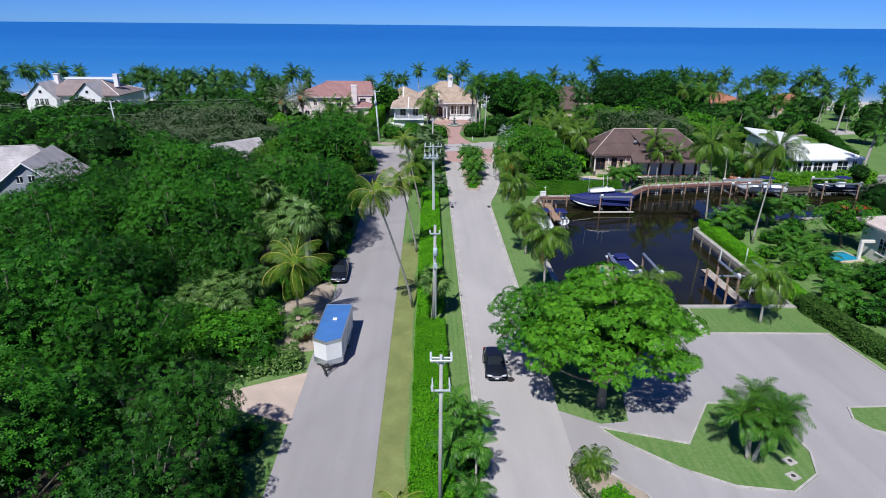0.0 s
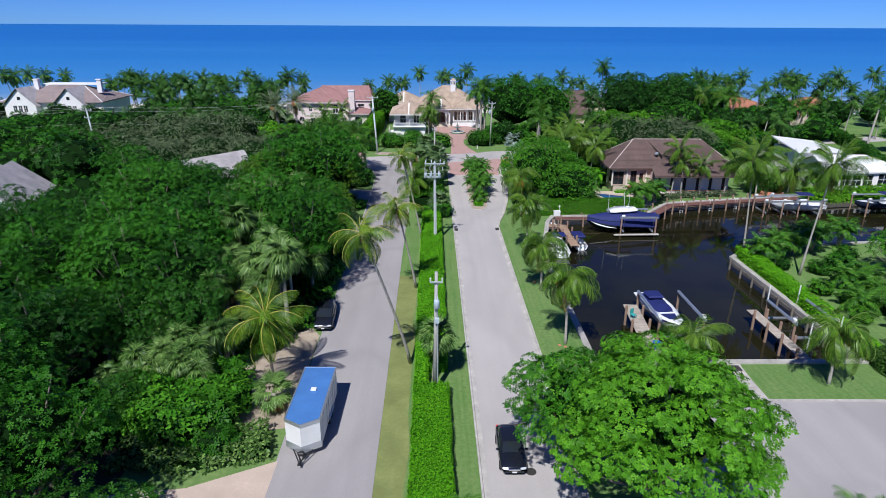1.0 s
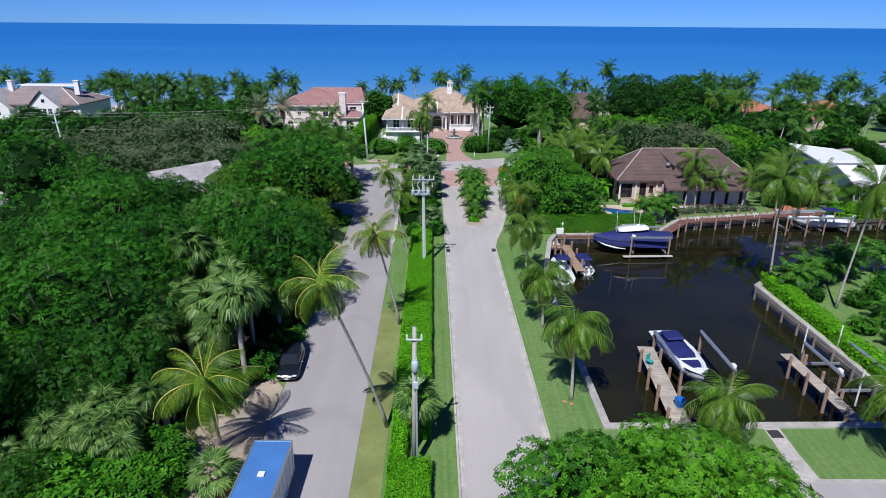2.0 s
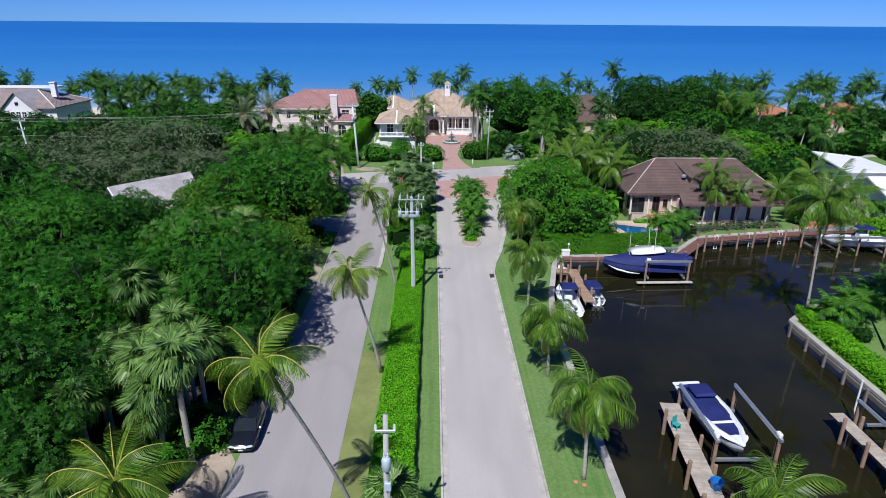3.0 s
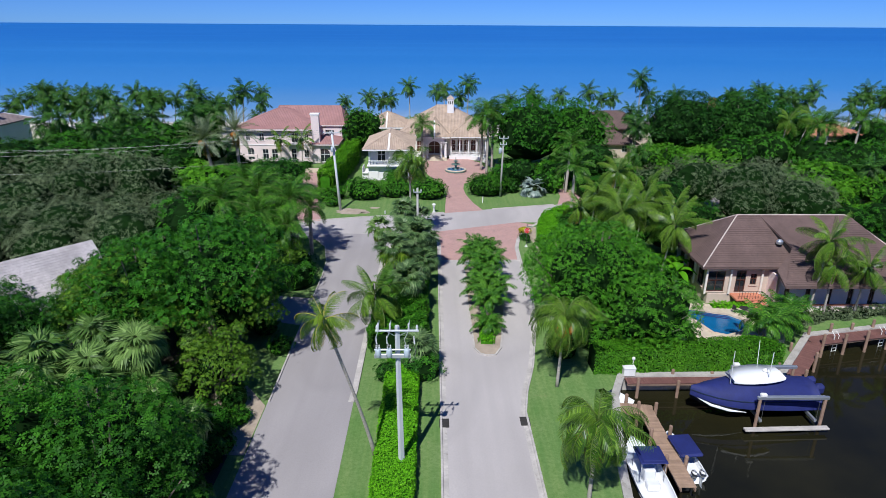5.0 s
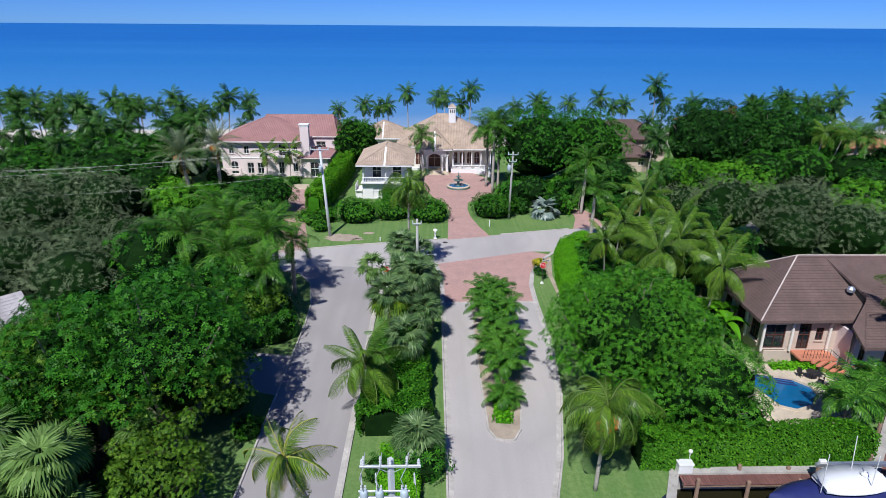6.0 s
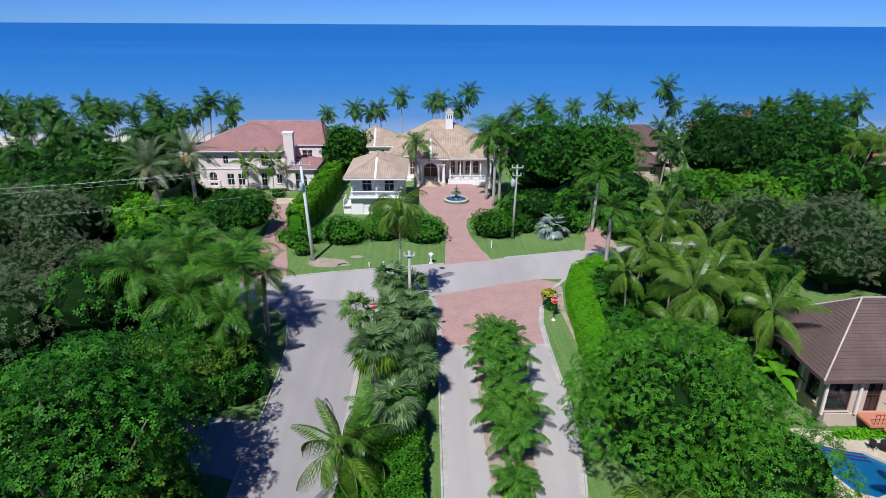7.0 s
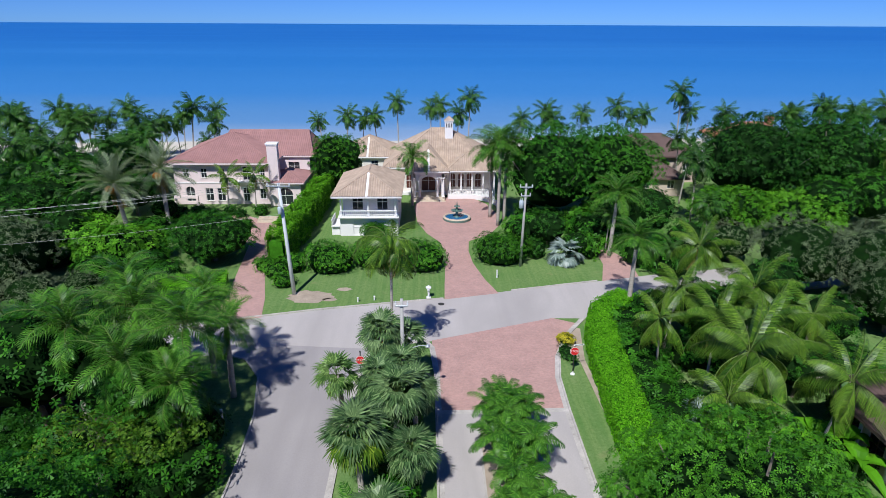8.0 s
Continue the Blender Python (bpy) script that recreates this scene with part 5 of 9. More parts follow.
SILV = frond_set("frond", M_SILVER, [fan_leaf(s, 1.1, 1.2, 20, 0.1) for s in (28, 29)], 1)


def fronds(sets, dead, young=None):
    return lambda i, old: dead[0] if old else (young[i % len(young)] if young and i < 6 else sets[i % len(sets)])


def coconut(seed, x, y, top, yellow=False, count=17, label="", size=0.88):
    e = palm("coconut_palm", label or ("leaning coconut palm with yellowing fronds" if yellow else "coconut palm with long arching green fronds"), seed, (top[0] - x, top[1] - y, top[2]), 4, fronds(COCOY if yellow else COCO, DEADF, None if yellow else SPEAR), count,
             M_PALM, True, 0.18, 0.1, (1.45, -0.7), 1 + seed % 2, True, size=size)
    return put(e, x, y)


def queen(seed, x, y, h, fruit=True, count=24):
    return put(palm("queen_palm", "queen palm with drooping feathery fronds and orange fruit", seed, (0.2, -0.1, h), 4, fronds(QUEEN, DEADF), count, M_PALM, True, 0.16, 0.12, (1.45, -0.6), 3, "orange" if fruit else False), x, y, 0, seed)


def royal(seed, x, y, h, lean=(0.1, 0.0), size=1.0):
    return put(palm("royal_palm", "royal palm with a pale smooth trunk and green crownshaft", seed, (lean[0], lean[1], h), 4, fronds(ROYAL, DEADF), 17, M_PALM, True, 0.27, 0.2, (1.45, -0.45), 0, False, 1.3, 0.05, size=size), x, y, 0, 0)


def fan_palm(seed, x, y, h, sets=None, dead=5, count=24, label="cabbage palm with a round head of fan leaves", scale=1.0, group="", skirt=None, elev=(1.4, -0.75)):
    return put(palm("fan_palm", label, seed, (0.15, 0.1, h), 2, fronds(sets or FAN, skirt or FANDEAD), count, M_FAN, True, 0.22, 0.2, elev, dead, group=group), x, y, 0, seed * 1.7, scale)


def areca(seed, x, y, h, stems=5, label="clump of slender-stemmed palms with arching fronds", spread=0.9, count=9, size=1.0):
    """A clump of several stems that spring from one root."""
    rr = random.Random(seed)
    e = thing("palm_clump", (0, 0, 0), label, "palm tree")
    for s in range(stems):
        a, d = s * 6.283 / stems + rr.uniform(-0.3, 0.3), rr.uniform(0.5, 1.0) * spread
        hh = h * rr.uniform(0.7, 1.0)
        top = Vector((math.cos(a) * d, math.sin(a) * d, hh))
        part("stem", Geo().tube([(math.cos(a) * 0.15, math.sin(a) * 0.15, -0.1), top * 0.5 - Vector((top.x * 0.15, top.y * 0.15, 0)), top], [0.09, 0.07, 0.06], 6), M_PBARK, e, "", True)
        for i in range(count):
            el = 1.45 - 1.4 * (i + 0.5) / count
            ob = part("frond", ARECA[(i + s) % 3], M_PALM, e)
            ob.matrix_basis = Matrix.Translation(top) @ Matrix.Rotation(i * 2.4 + s, 4, "Z") @ Matrix.Rotation(-el, 4, "Y") @ Matrix.Diagonal((size, size, size, 1))
    return put(e, x, y)


# along the lanes
coconut(61, -15.9, 61.8, (-15.3, 59.2, 6.8), True, 22, "coconut palm with broad yellow-green fronds beside the trailer", 1.0)
coconut(62, -4.1, 63.8, (-7.4, 58.9, 13.9), True, 15, "coconut palm leaning far over the lane on a curved trunk", 0.8)
coconut(63, -4.0, 80.5, (-5.9, 77.9, 10.4), True, 15, "", 0.78)
coconut(64, -3.6, 97.6, (-6.1, 94.8, 12.4), True, 14, "slim coconut palm leaning over the lane", 0.62)
coconut(65, -4.4, 116.2, (-5.2, 115.8, 4.4), False, 20, "sprawling young coconut palm in the median", 0.95)
fan_palm(66, -2.0, 61.2, 4.2, FANG, 7, 30, "cabbage palm with a shaggy skirt beside the hedge")
fan_palm(67, -2.2, 120.4, 4.2, FAN, 6)
for i, (x, y, h, k) in enumerate(((-1.9, 130.6, 5.4, 1.0), (-0.5, 132.6, 4.6, 0.95), (-3.0, 133.4, 5.2, 0.95), (-1.9, 135.6, 5.0, 0.9), (-0.8, 126.6, 4.0, 0.9), (-3.2, 138.2, 6.4, 0.95), (-1.3, 139.4, 5.4, 0.9), (-3.4, 141.2, 4.6, 0.85))):
    fan_palm(70 + i, x, y, h, FAN, 3, 32, "cabbage palm with grey-green fan leaves in the junction clump", k, "junction clump")
fan_palm(79, -3.9, 126.6, 4.6, FAN, 18, 26, "cabbage palm with a broad yellow skirt of old fan leaves", 1.1, "junction clump", FANY, (1.45, 0.3))
put(palm("fan_palm", "slim cabbage palm with a brown shaggy trunk at the lane's edge", 80, (-0.5, -0.6, 5.4), 2, fronds(FANG, FANY), 20, M_FAN, True, 0.3, 0.2, (1.5, -0.6), 3), -5.7, 133.6)
fan_palm(82, -0.95, 109.6, 2.0, FAN, 8, 44, "round-headed cabbage palm with a dry skirt at the hedge's end", 0.95)
areca(83, -3.4, 121.0, 3.2, 5)
# island
for i, (x, y, h) in enumerate(((5.6, 131.8, 3.6), (7.0, 132.2, 3.4), (5.4, 128.6, 3.5), (7.2, 128.4, 3.6), (6.2, 125.4, 3.2), (5.4, 122.4, 3.0), (7.0, 122.6, 3.0), (6.2, 119.6, 2.8), (6.3, 133.6, 3.2))):
    areca(90 + i, x, y, h, 5, "clump of small feather palms in the road island", 0.75, 9, 0.84)
areca(99, 5.9, 116.4, 1.2, 6, "low feathery palm at the tip of the island", 0.6, 9, 0.7)
# beside the near median
for i, (x, y, h) in enumerate(((0.9, 41.0, 2.4), (0.6, 36.4, 3.2), (-0.4, 42.8, 2.4), (-0.9, 36.8, 3.2), (0.2, 33.6, 2.6), (-0.6, 39.8, 2.4))):
    put(palm("young_palm", "young feather palm beside the utility pole", 100 + i, (0.15, 0.1, h), 4, fronds(ARECA, DEADF), 17, M_PALM, True, 0.1, 0.08, (1.4, -0.4), 0, size=0.7), x, y, 0, i)
put(palm("young_palm", "young yellowish feather palm at the hedge's foot", 107, (0.1, 0.1, 2.2), 4, fronds(COCOY, DEADF), 12, M_PALM, True, 0.13, 0.1, (1.3, -0.3), 0, size=0.5), -4.3, 32.4)
put(palm("cabbage_palm", "young cabbage palm among the shrubs by the sand", 105, (0.1, 0, 1.6), 2, fronds(FANG, FANDEAD), 18, M_FAN, True, 0.2, 0.2, (1.4, -0.6), 6), -14.6, 56.8)
# right verge
queen(110, 10.5, 67.2, 6.6)
queen(111, 10.3, 79.8, 5.4, False)
queen(112, 10.5, 93.2, 6.2)
queen(113, 11.0, 106.7, 6.6)
queen(114, 20.0, 62.0, 3.2, False)
queen(115, 31.5, 60.1, 4.6)
for i, (x, y, t) in enumerate(((19.9, 39.3, (-0.7, 0.2, 3.6)), (20.2, 39.1, (0.4, -0.5, 3.2)), (20.4, 39.4, (1.4, 0.4, 3.4)), (20.1, 39.6, (0.3, 0.9, 4.0)), (20.3, 39.2, (0.9, -0.2, 3.9)))):
    put(palm("feather_palm", "feather palm leaning outwards in the clump on the grass peninsula", 130 + i, t, 4, fronds(ROYAL, DEADF), 22, M_PALM, True, 0.16, 0.12, (1.45, -0.5), 0, group="peninsula clump", size=0.6), x, y)
put(palm("pygmy_palm", "small round feathery palm in the kerbed bed", 118, (0.0, 0.0, 0.8), 4, fronds(QUEEN, DEADF), 26, M_PALM, True, 0.12, 0.1, (1.45, -0.3), 0, size=0.5), 8.6, 38.0)
# fan palm thicket by the lane
rt = random.Random(12)
THICK = "fan palm with drooping pale green leaf tips in the thicket"
TH = []
for k in range(4):
    mk = [fan_leaf(400 + k * 5 + q, 1.15, 1.25, 22, (0.1, 0.0, 0.2)[q % 3], 0.075, (0.35, 0.8)) for q in range(5)]
    TH.append(palm("fan_palm", THICK, 410 + k, (0.15, 0.1, (5.0, 6.2, 7.2, 8.2)[k]), 2, lambda i, old, mk=mk: mk[i % 5], 24, M_FAN, False, 0.22, 0.2, (1.5, -0.8), 2))
thick = Sower(TH, 14)
for i in range(26):
    thick.plant(rt.uniform(-23.5, -15.2), rt.uniform(68, 83), rt.uniform(0.8, 1.05))
for i in range(19):
    thick.plant(rt.uniform(-27, -19.5), rt.uniform(56.4, 63.4), rt.uniform(0.6, 0.76), rt.choice((0, 1)))
for i in range(22):
    thick.plant(rt.uniform(-32, -20.5), rt.uniform(98.5, 106), rt.uniform(0.8, 1.0), rt.choice((0, 1, 2)))
for x, y in ((-19.4, 97.4), (-17.2, 98.0), (-21.6, 95.6), (-19.4, 107.4), (-23.8, 97.2), (-15.6, 96.2), (-20.2, 100.8)):
    thick.plant(x, y, rt.uniform(0.6, 0.85), rt.choice((0, 1)))
# left of the junction
for i, (x, y, h, k) in enumerate(((-17.2, 134.4, 7.6, 1.1), (-21.4, 136.2, 8.2, 1.2), (-16.6, 129.8, 5.6, 0.95), (-25.6, 134.6, 7.6, 1.15), (-15.8, 138.6, 5.4, 0.9), (-28.6, 136.4, 6.8, 1.0), (-24.0, 140.2, 8.4, 1.1), (-20.6, 131.4, 6.4, 1.1), (-18.4, 141.8, 6.6, 1.0))):
    royal(170 + i, x, y, h, (0.1, 0.0), k)
# in front of the mansion
royal(180, -2.2, 195.0, 7.2, (0.1, 0.0), 1.1)
royal(181, 11.2, 184.2, 11.5, (0.1, 0.0), 1.3)
royal(182, 12.4, 186.4, 10.6, (0.1, 0.0), 1.3)
royal(183, 10.4, 188.5, 9.8, (0.1, 0.0), 1.3)
queen(184, -2.8, 143.6, 11.4)
fan_palm(185, 18.2, 168.4, 0.8, SILV, 0, 22, "silvery blue fan palm on the lawn", 1.25)
# clump right of the junction hedge
for i, (x, y, t, s, n) in enumerate(((20.9, 129.6, (20.6, 129.2, 5.6), 0.95, 15), (22.6, 132.4, (23.0, 131.8, 7.8), 1.28, 20), (27.6, 129.4, (28.2, 128.5, 7.4), 1.12, 17), (20.6, 141.2, (20.1, 140.6, 6.0), 0.92, 15), (26.6, 136.2, (27.2, 136.8, 7.4), 1.1, 17),
                                   (29.4, 143.6, (29.8, 144.2, 7.2), 1.12, 16), (23.2, 146.2, (23.6, 145.6, 6.6), 0.95, 15), (27.6, 152.4, (28.6, 153.4, 7.8), 1.05, 15), (24.2, 139.2, (24.0, 138.8, 6.8), 1.05, 16), (32.0, 139.4, (32.6, 139.8, 6.4), 0.9, 14))):
    coconut(190 + i, x, y, t, False, n, "coconut palm crowded beside the clipped hedge", s * 0.88)
fan_palm(201, 21.4, 133.6, 0.7, SILV, 0, 16, "silvery blue fan palm under the coconut palms", 0.9)
royal(202, 22.0, 153.8, 7.4)
royal(203, 24.6, 170.4, 7.6, (0.3, 0.0), 1.15)
# along the clubhouse terrace
for i, (x, y, t, k) in enumerate(((39.8, 119.4, (40.2, 119.0, 8.8), 0.86), (41.6, 119.6, (41.2, 119.0, 6.2), 0.72), (45.0, 119.8, (44.4, 118.6, 6.2), 0.74), (49.4, 120.2, (50.2, 119.4, 6.2), 0.78))):
    coconut(210 + i, x, y, t, False, 15, "coconut palm before the brown-roofed house", k)
for i, (x, y, h) in enumerate(((31.6, 112.8, 3.2), (33.8, 114.2, 3.4), (35.4, 115.8, 3.0))):
    areca(216 + i, x, y, h, 5)
# east bank
coconut(220, 38.8, 90.6, (37.8, 90.2, 12.8), False, 19, "", 1.08)
coconut(221, 42.6, 84.0, (43.6, 83.6, 13.6), False, 18, "tall slim coconut palm above the east garden", 1.02)
coconut(222, 55.2, 120.0, (54.6, 119.6, 8.4), False, 14)
for i, (x, y, h) in enumerate(((40.5, 88.4, 2.4), (43.0, 89.5, 2.8), (45.8, 91.2, 3.0), (49, 92.4, 3.0), (53.5, 93.6, 3.0), (46.4, 80.4, 1.2), (43.8, 74.6, 1.0), (47.4, 76.8, 1.1), (45.2, 68.4, 1.4), (41.8, 63.5, 1.4), (45.0, 56.4, 1.6), (48.6, 81.6, 1.2))):
    areca(225 + i, x, y, h, 6, "bushy feather palms in the east garden")
for i, (x, y, h) in enumerate(((56.6, 124.6, 3.0), (59.8, 126.6, 3.2), (66.6, 121.4, 3.0))):
    areca(260 + i, x, y, h, 5, "clump of slender-stemmed palms behind the canal terrace", 1.0, 8, 1.1)
coconut(223, 62.6, 122.8, (62.4, 122.4, 4.0), False, 22, "broad full-headed coconut palm beside the terracotta patio", 1.2)
for i, (x, y, h, lean, k) in enumerate(((80.4, 118.2, 8.6, (1.4, 0.3), 0.95), (100.4, 158.0, 10.4, (1.2, 0.4), 0.9), (104.6, 184.0, 8.6, (1.0, 0.0), 1.0), (94.6, 178.6, 7.0, (0.6, 0.0), 1.0), (96.0, 179.4, 7.4, (0.9, 0.0), 1.0), (76.4, 182.4, 9.2, (0.2, 0.0), 1.25), (80.6, 186.0, 9.6, (0.3, 0.0), 1.1), (88.4, 188.6, 9.8, (0.6, 0.0), 1.15), (98.6, 190.4, 9.4, (0.8, 0.0), 1.15))):
    royal(240 + i, x, y, h, lean, k)
coconut(224, 74.7, 187.5, (79.4, 190.2, 11.0), False, 13, "coconut palm leaning on a long bare trunk")
coconut(225, 68.4, 182.0, (70.6, 183.0, 11.4), False, 12, "coconut palm leaning on a long bare trunk")
# date palms by the pink house
for i, (x, y, top) in enumerate(((-41.4, 177.0, (-1.4, 0.8, 8.4)), (-38.4, 183.0, (-0.3, 0.6, 9.0)))):
    put(palm("date_palm", "date palm with a shaggy grey-green head and orange fruit", 250 + i, top, 4, fronds(DATE, DEADF), 36, M_PALM, True, 0.35, 0.3, (1.45, -0.8), 9, "orange", size=1.2), x, y)
coconut(252, -32.4, 192.6, (-32.2, 192.4, 5.6), False, 10)
coconut(253, -27.6, 191.4, (-27.4, 191.4, 6.2), False, 10)
# rows of palms along the shore: models with whole heads, repeated
SHORE = []
for s in range(6):
    mk = [pinnate_frond(300 + s * 5 + k, 3.9, 11, 1.0, (1.0, 1.5, 0.8, 1.9)[k % 4], 0.0, 0.15, 0.15, 0.9) for k in range(4)]
    SHORE.append(palm("shore_palm", "tall coconut palm on the shore", 320 + s, ((0.8, -1.0, 0.4, -0.3, 1.9, -2.1)[s], 0.3, (13.0, 11.0, 14.5, 9.5, 12.2, 13.6)[s]), 4, lambda i, old, mk=mk: mk[i % 4], 19, M_PALMG, False, 0.22, 0.14, (1.5, -0.85), 1, False, 0.0))
shore = Sower(SHORE, 8)
rs = random.Random(31)
for x in (-92, -87, -79, -74, -69, -64, -61, -58, -51.5, -48, -45.4, -22, -17, -14.5, -10.8, -6, 1.0, 3.6, 7.0, 9.5, 19.5, 25.5, 27.8, 33.5, 44, 47, 50, 60, 63, 80, 83, 88, 91, 95):
    shore.plant(x, rs.uniform(226, 238), rs.uniform(0.82, 1.08), rs.choice((0, 1, 2, 4, 5)))
shore.plant(56, 230, 1.18, 2)
for k in range(30):
    shore.plant(rs.uniform(-104, -44), rs.uniform(214, 238), rs.uniform(0.75, 1.05), rs.choice((0, 1, 3)))
for k in range(9):
    shore.plant(rs.uniform(84, 130), rs.uniform(222, 238), rs.uniform(0.8, 1.05), rs.choice((0, 1, 3)))
for k in range(34):
    x = rs.choice((-1, 1)) * rs.uniform(97, 175)
    shore.plant(x, rs.uniform(212, 240), rs.uniform(0.85, 1.1))
for k in range(30):
    x, y = rs.uniform(-125, -44), rs.uniform(188, 226)
    if not inside(x, y, [(-48, 180, -18, 220), (-128, 176, -84, 212)]):
        shore.plant(x, y, rs.uniform(0.75, 0.95), rs.choice((1, 3)))
for k in range(26):
    x, y = rs.uniform(62, 150), rs.uniform(150, 226)
    if not inside(x, y, [(70, 196, 112, 222), (48, 183, 84, 203)]):
        shore.plant(x, y, rs.uniform(0.75, 1.0), rs.choice((1, 3)))
for x, y, s, k in ((-47, 182, 0.95, 3), (-50, 190, 1.0, 1), (-54, 184, 1.0, 3), (-58, 192, 0.95, 1), (-62, 186, 1.05, 3), (-66, 194, 0.95, 1), (-70, 187, 1.0, 3), (-53, 197, 0.9, 1), (-47, 201, 0.9, 1), (-74, 180, 0.95, 3), (-78, 172, 0.9, 3)):
    shore.plant(x, y, s, k)
for x, y, s, k in ((24.5, 172, 0.75, 3), (38, 172, 0.9, 3), (41, 184, 0.9, 1), (44, 196, 0.85, 1), (46, 203, 0.95, 0), (36, 196, 0.8, 3), (29.5, 163, 0.55, 3), (-105, 160, 0.9, 3), (-95, 150, 0.8, 3), (-60, 172, 0.85, 3), (-52, 178, 0.8, 3), (-66, 182, 0.85, 1)):
    shore.plant(x, y, s, k)

# ---- hedges and shrubs ----
hedge("clipped_hedge", "long clipped bright green hedge between the lanes", [(-2.25, 26), (-2.25, 59.0)], 2.75, 1.15, M_HEDGE, 0.13, 90, 1)
hedge("clipped_hedge", "long clipped bright green hedge between the lanes", [(-2.25, 62.2), (-2.2, 110.4)], 2.75, 1.15, M_HEDGE, 0.13, 90, 2)
hedge("clipped_hedge", "narrow clipped stretch of hedge behind the palm trunk", [(-3.1, 59.0), (-3.1, 62.2)], 1.0, 1.15, M_HEDGE, 0.13, 90, 18)
hedge("clipped_hedge", "curved clipped green hedge at the junction", [(15.4, 124), (15.7, 132), (16.2, 138), (16.6, 143), (17.4, 148), (19.0, 152.3), (22.4, 155.0)], 2.8, 2.0, M_HEDGE, 0.13, 85, 3)
hedge("clipped_hedge", "clipped green hedge along the east canal bank", [(38.9, 91.2), (38.4, 78), (38.0, 64)], 1.9, 1.25, M_HEDGE, 0.17, 50, 4)
hedge("lot_hedge", "dull olive clipped hedge beside the turning area", [(38.0, 64), (38.4, 58), (39.4, 52), (40.2, 44), (40.4, 36)], 2.1, 1.35, M_OLIVE, 0.17, 55, 17, 0.15)
hedge("clipped_hedge", "low rounded bright hedge in the kerbed bed", [(9.2, 35.9), (9.9, 34.2), (10.6, 32.6)], 1.5, 0.75, M_HEDGE, 0.14, 60, 16)
hedge("tall_hedge", "tall clipped green hedge beside the pink house", [(-18.6, 167.0), (-18.6, 174), (-18.2, 182), (-17.8, 190), (-17.8, 200)], 2.8, 4.2, M_LEAFB, 0.22, 40, 5, 0.5)
hedge("clipped_hedge", "low clipped green hedge beside the pink house drive", [(-30.0, 158.6), (-22.9, 160.0)], 5.2, 1.5, M_HEDGE, 0.2, 40, 6)
hedge("pool_hedge", "dense green hedge behind the boat lift", [(14.6, 109.6), (24, 110.0), (31.6, 110.3)], 2.2, 2.3, M_ALMOND, 0.14, 110, 7, 0.12)
hedge("clipped_hedge", "low clipped hedge below the brown-roofed house", [(30.6, 121.6), (35.0, 121.6)], 1.0, 0.8, M_HEDGE, 0.16, 50, 8)
hedge("border_planting", "low grey-green border planting on the canal terrace", [(36.2, 117.6), (42, 119.4), (52, 121.0)], 1.2, 0.9, M_GREY, 0.2, 40, 9, 0.25)
hedge("clipped_hedge", "green hedge before the flat white house", [(62, 116.5), (72, 118.0), (84, 119.4)], 2.4, 2.2, M_LEAFB, 0.26, 22, 10, 0.25)
hedge("boundary_hedge", "tall dark clipped hedge behind the white house", [(106, 179), (100.5, 160), (94.5, 147), (90.5, 136)], 2.6, 2.6, M_LEAFD, 0.3, 16, 19, 0.3)
hedge("low_groundcover", "low green groundcover at the island tip", [(5.6, 113.9), (5.9, 117.4)], 1.5, 0.45, M_HEDGE, 0.15, 50, 11)
hedge("median_shrubs", "loose green shrubs in the median", [(-2.8, 112.6), (-3.0, 118), (-2.7, 123.0)], 5.2, 2.2, M_LEAFM, 0.17, 90, 12, 0.3)
hedge("median_shrubs", "loose green shrubs in the median", [(-1.6, 124), (-1.8, 141.5)], 2.6, 1.6, M_LEAF, 0.22, 36, 13, 0.3)
hedge("lane_shrubs", "low mixed green shrubs along the driveway", [(-24, 51.6), (-18.2, 51.4), (-13.9, 52.6)], 3.6, 0.9, M_FAN, 0.22, 40, 14, 0.3)
hedge("bed_flowers", "low silvery green flowers along the kerbed bed", [(7.5, 38.4), (7.5, 36.6), (8.4, 34.6)], 0.8, 0.35, M_GREY, 0.12, 60, 15, 0.1)
BUSHES = ((-0.4, 167.2), (-11.8, 166.8, 1.0, 0.1), (-6.2, 168.4, 0.95, 0.6), (9.9, 169.6, 1.1, 2.9), (-7.0, 178.2, 0.7, 1.2))
DRV = shrub("clipped_bush", "large rounded clipped green bush before the mansion", 1, 3.6, 3.2, 3.3, 10000, 0.19, M_LEAFM)
put(DRV, BUSHES[0][0], BUSHES[0][1])
for x, y, s, t in BUSHES[1:]:
    copy_thing(DRV, at(x, y, 0, t, s))
SH = [shrub("garden_shrub", "dense green garden shrub", 2, 1.8, 1.7, 2.0, 1250, 0.25, M_LEAF), shrub("garden_shrub", "dense bright green garden shrub", 3, 1.5, 1.6, 1.6, 1250, 0.22, M_LEAFM), shrub("garden_shrub", "dense dark green garden shrub", 4, 2.0, 1.8, 2.6, 1300, 0.27, M_LEAFD)]
shr = Sower(SH, 10)
garden = Sower([shrub("garden_shrub", "loose bright green shrub before the pink house", 5 + k, 1.8, 1.6, 2.2, 2200, 0.22, M_ALMOND) for k in range(2)], 18)
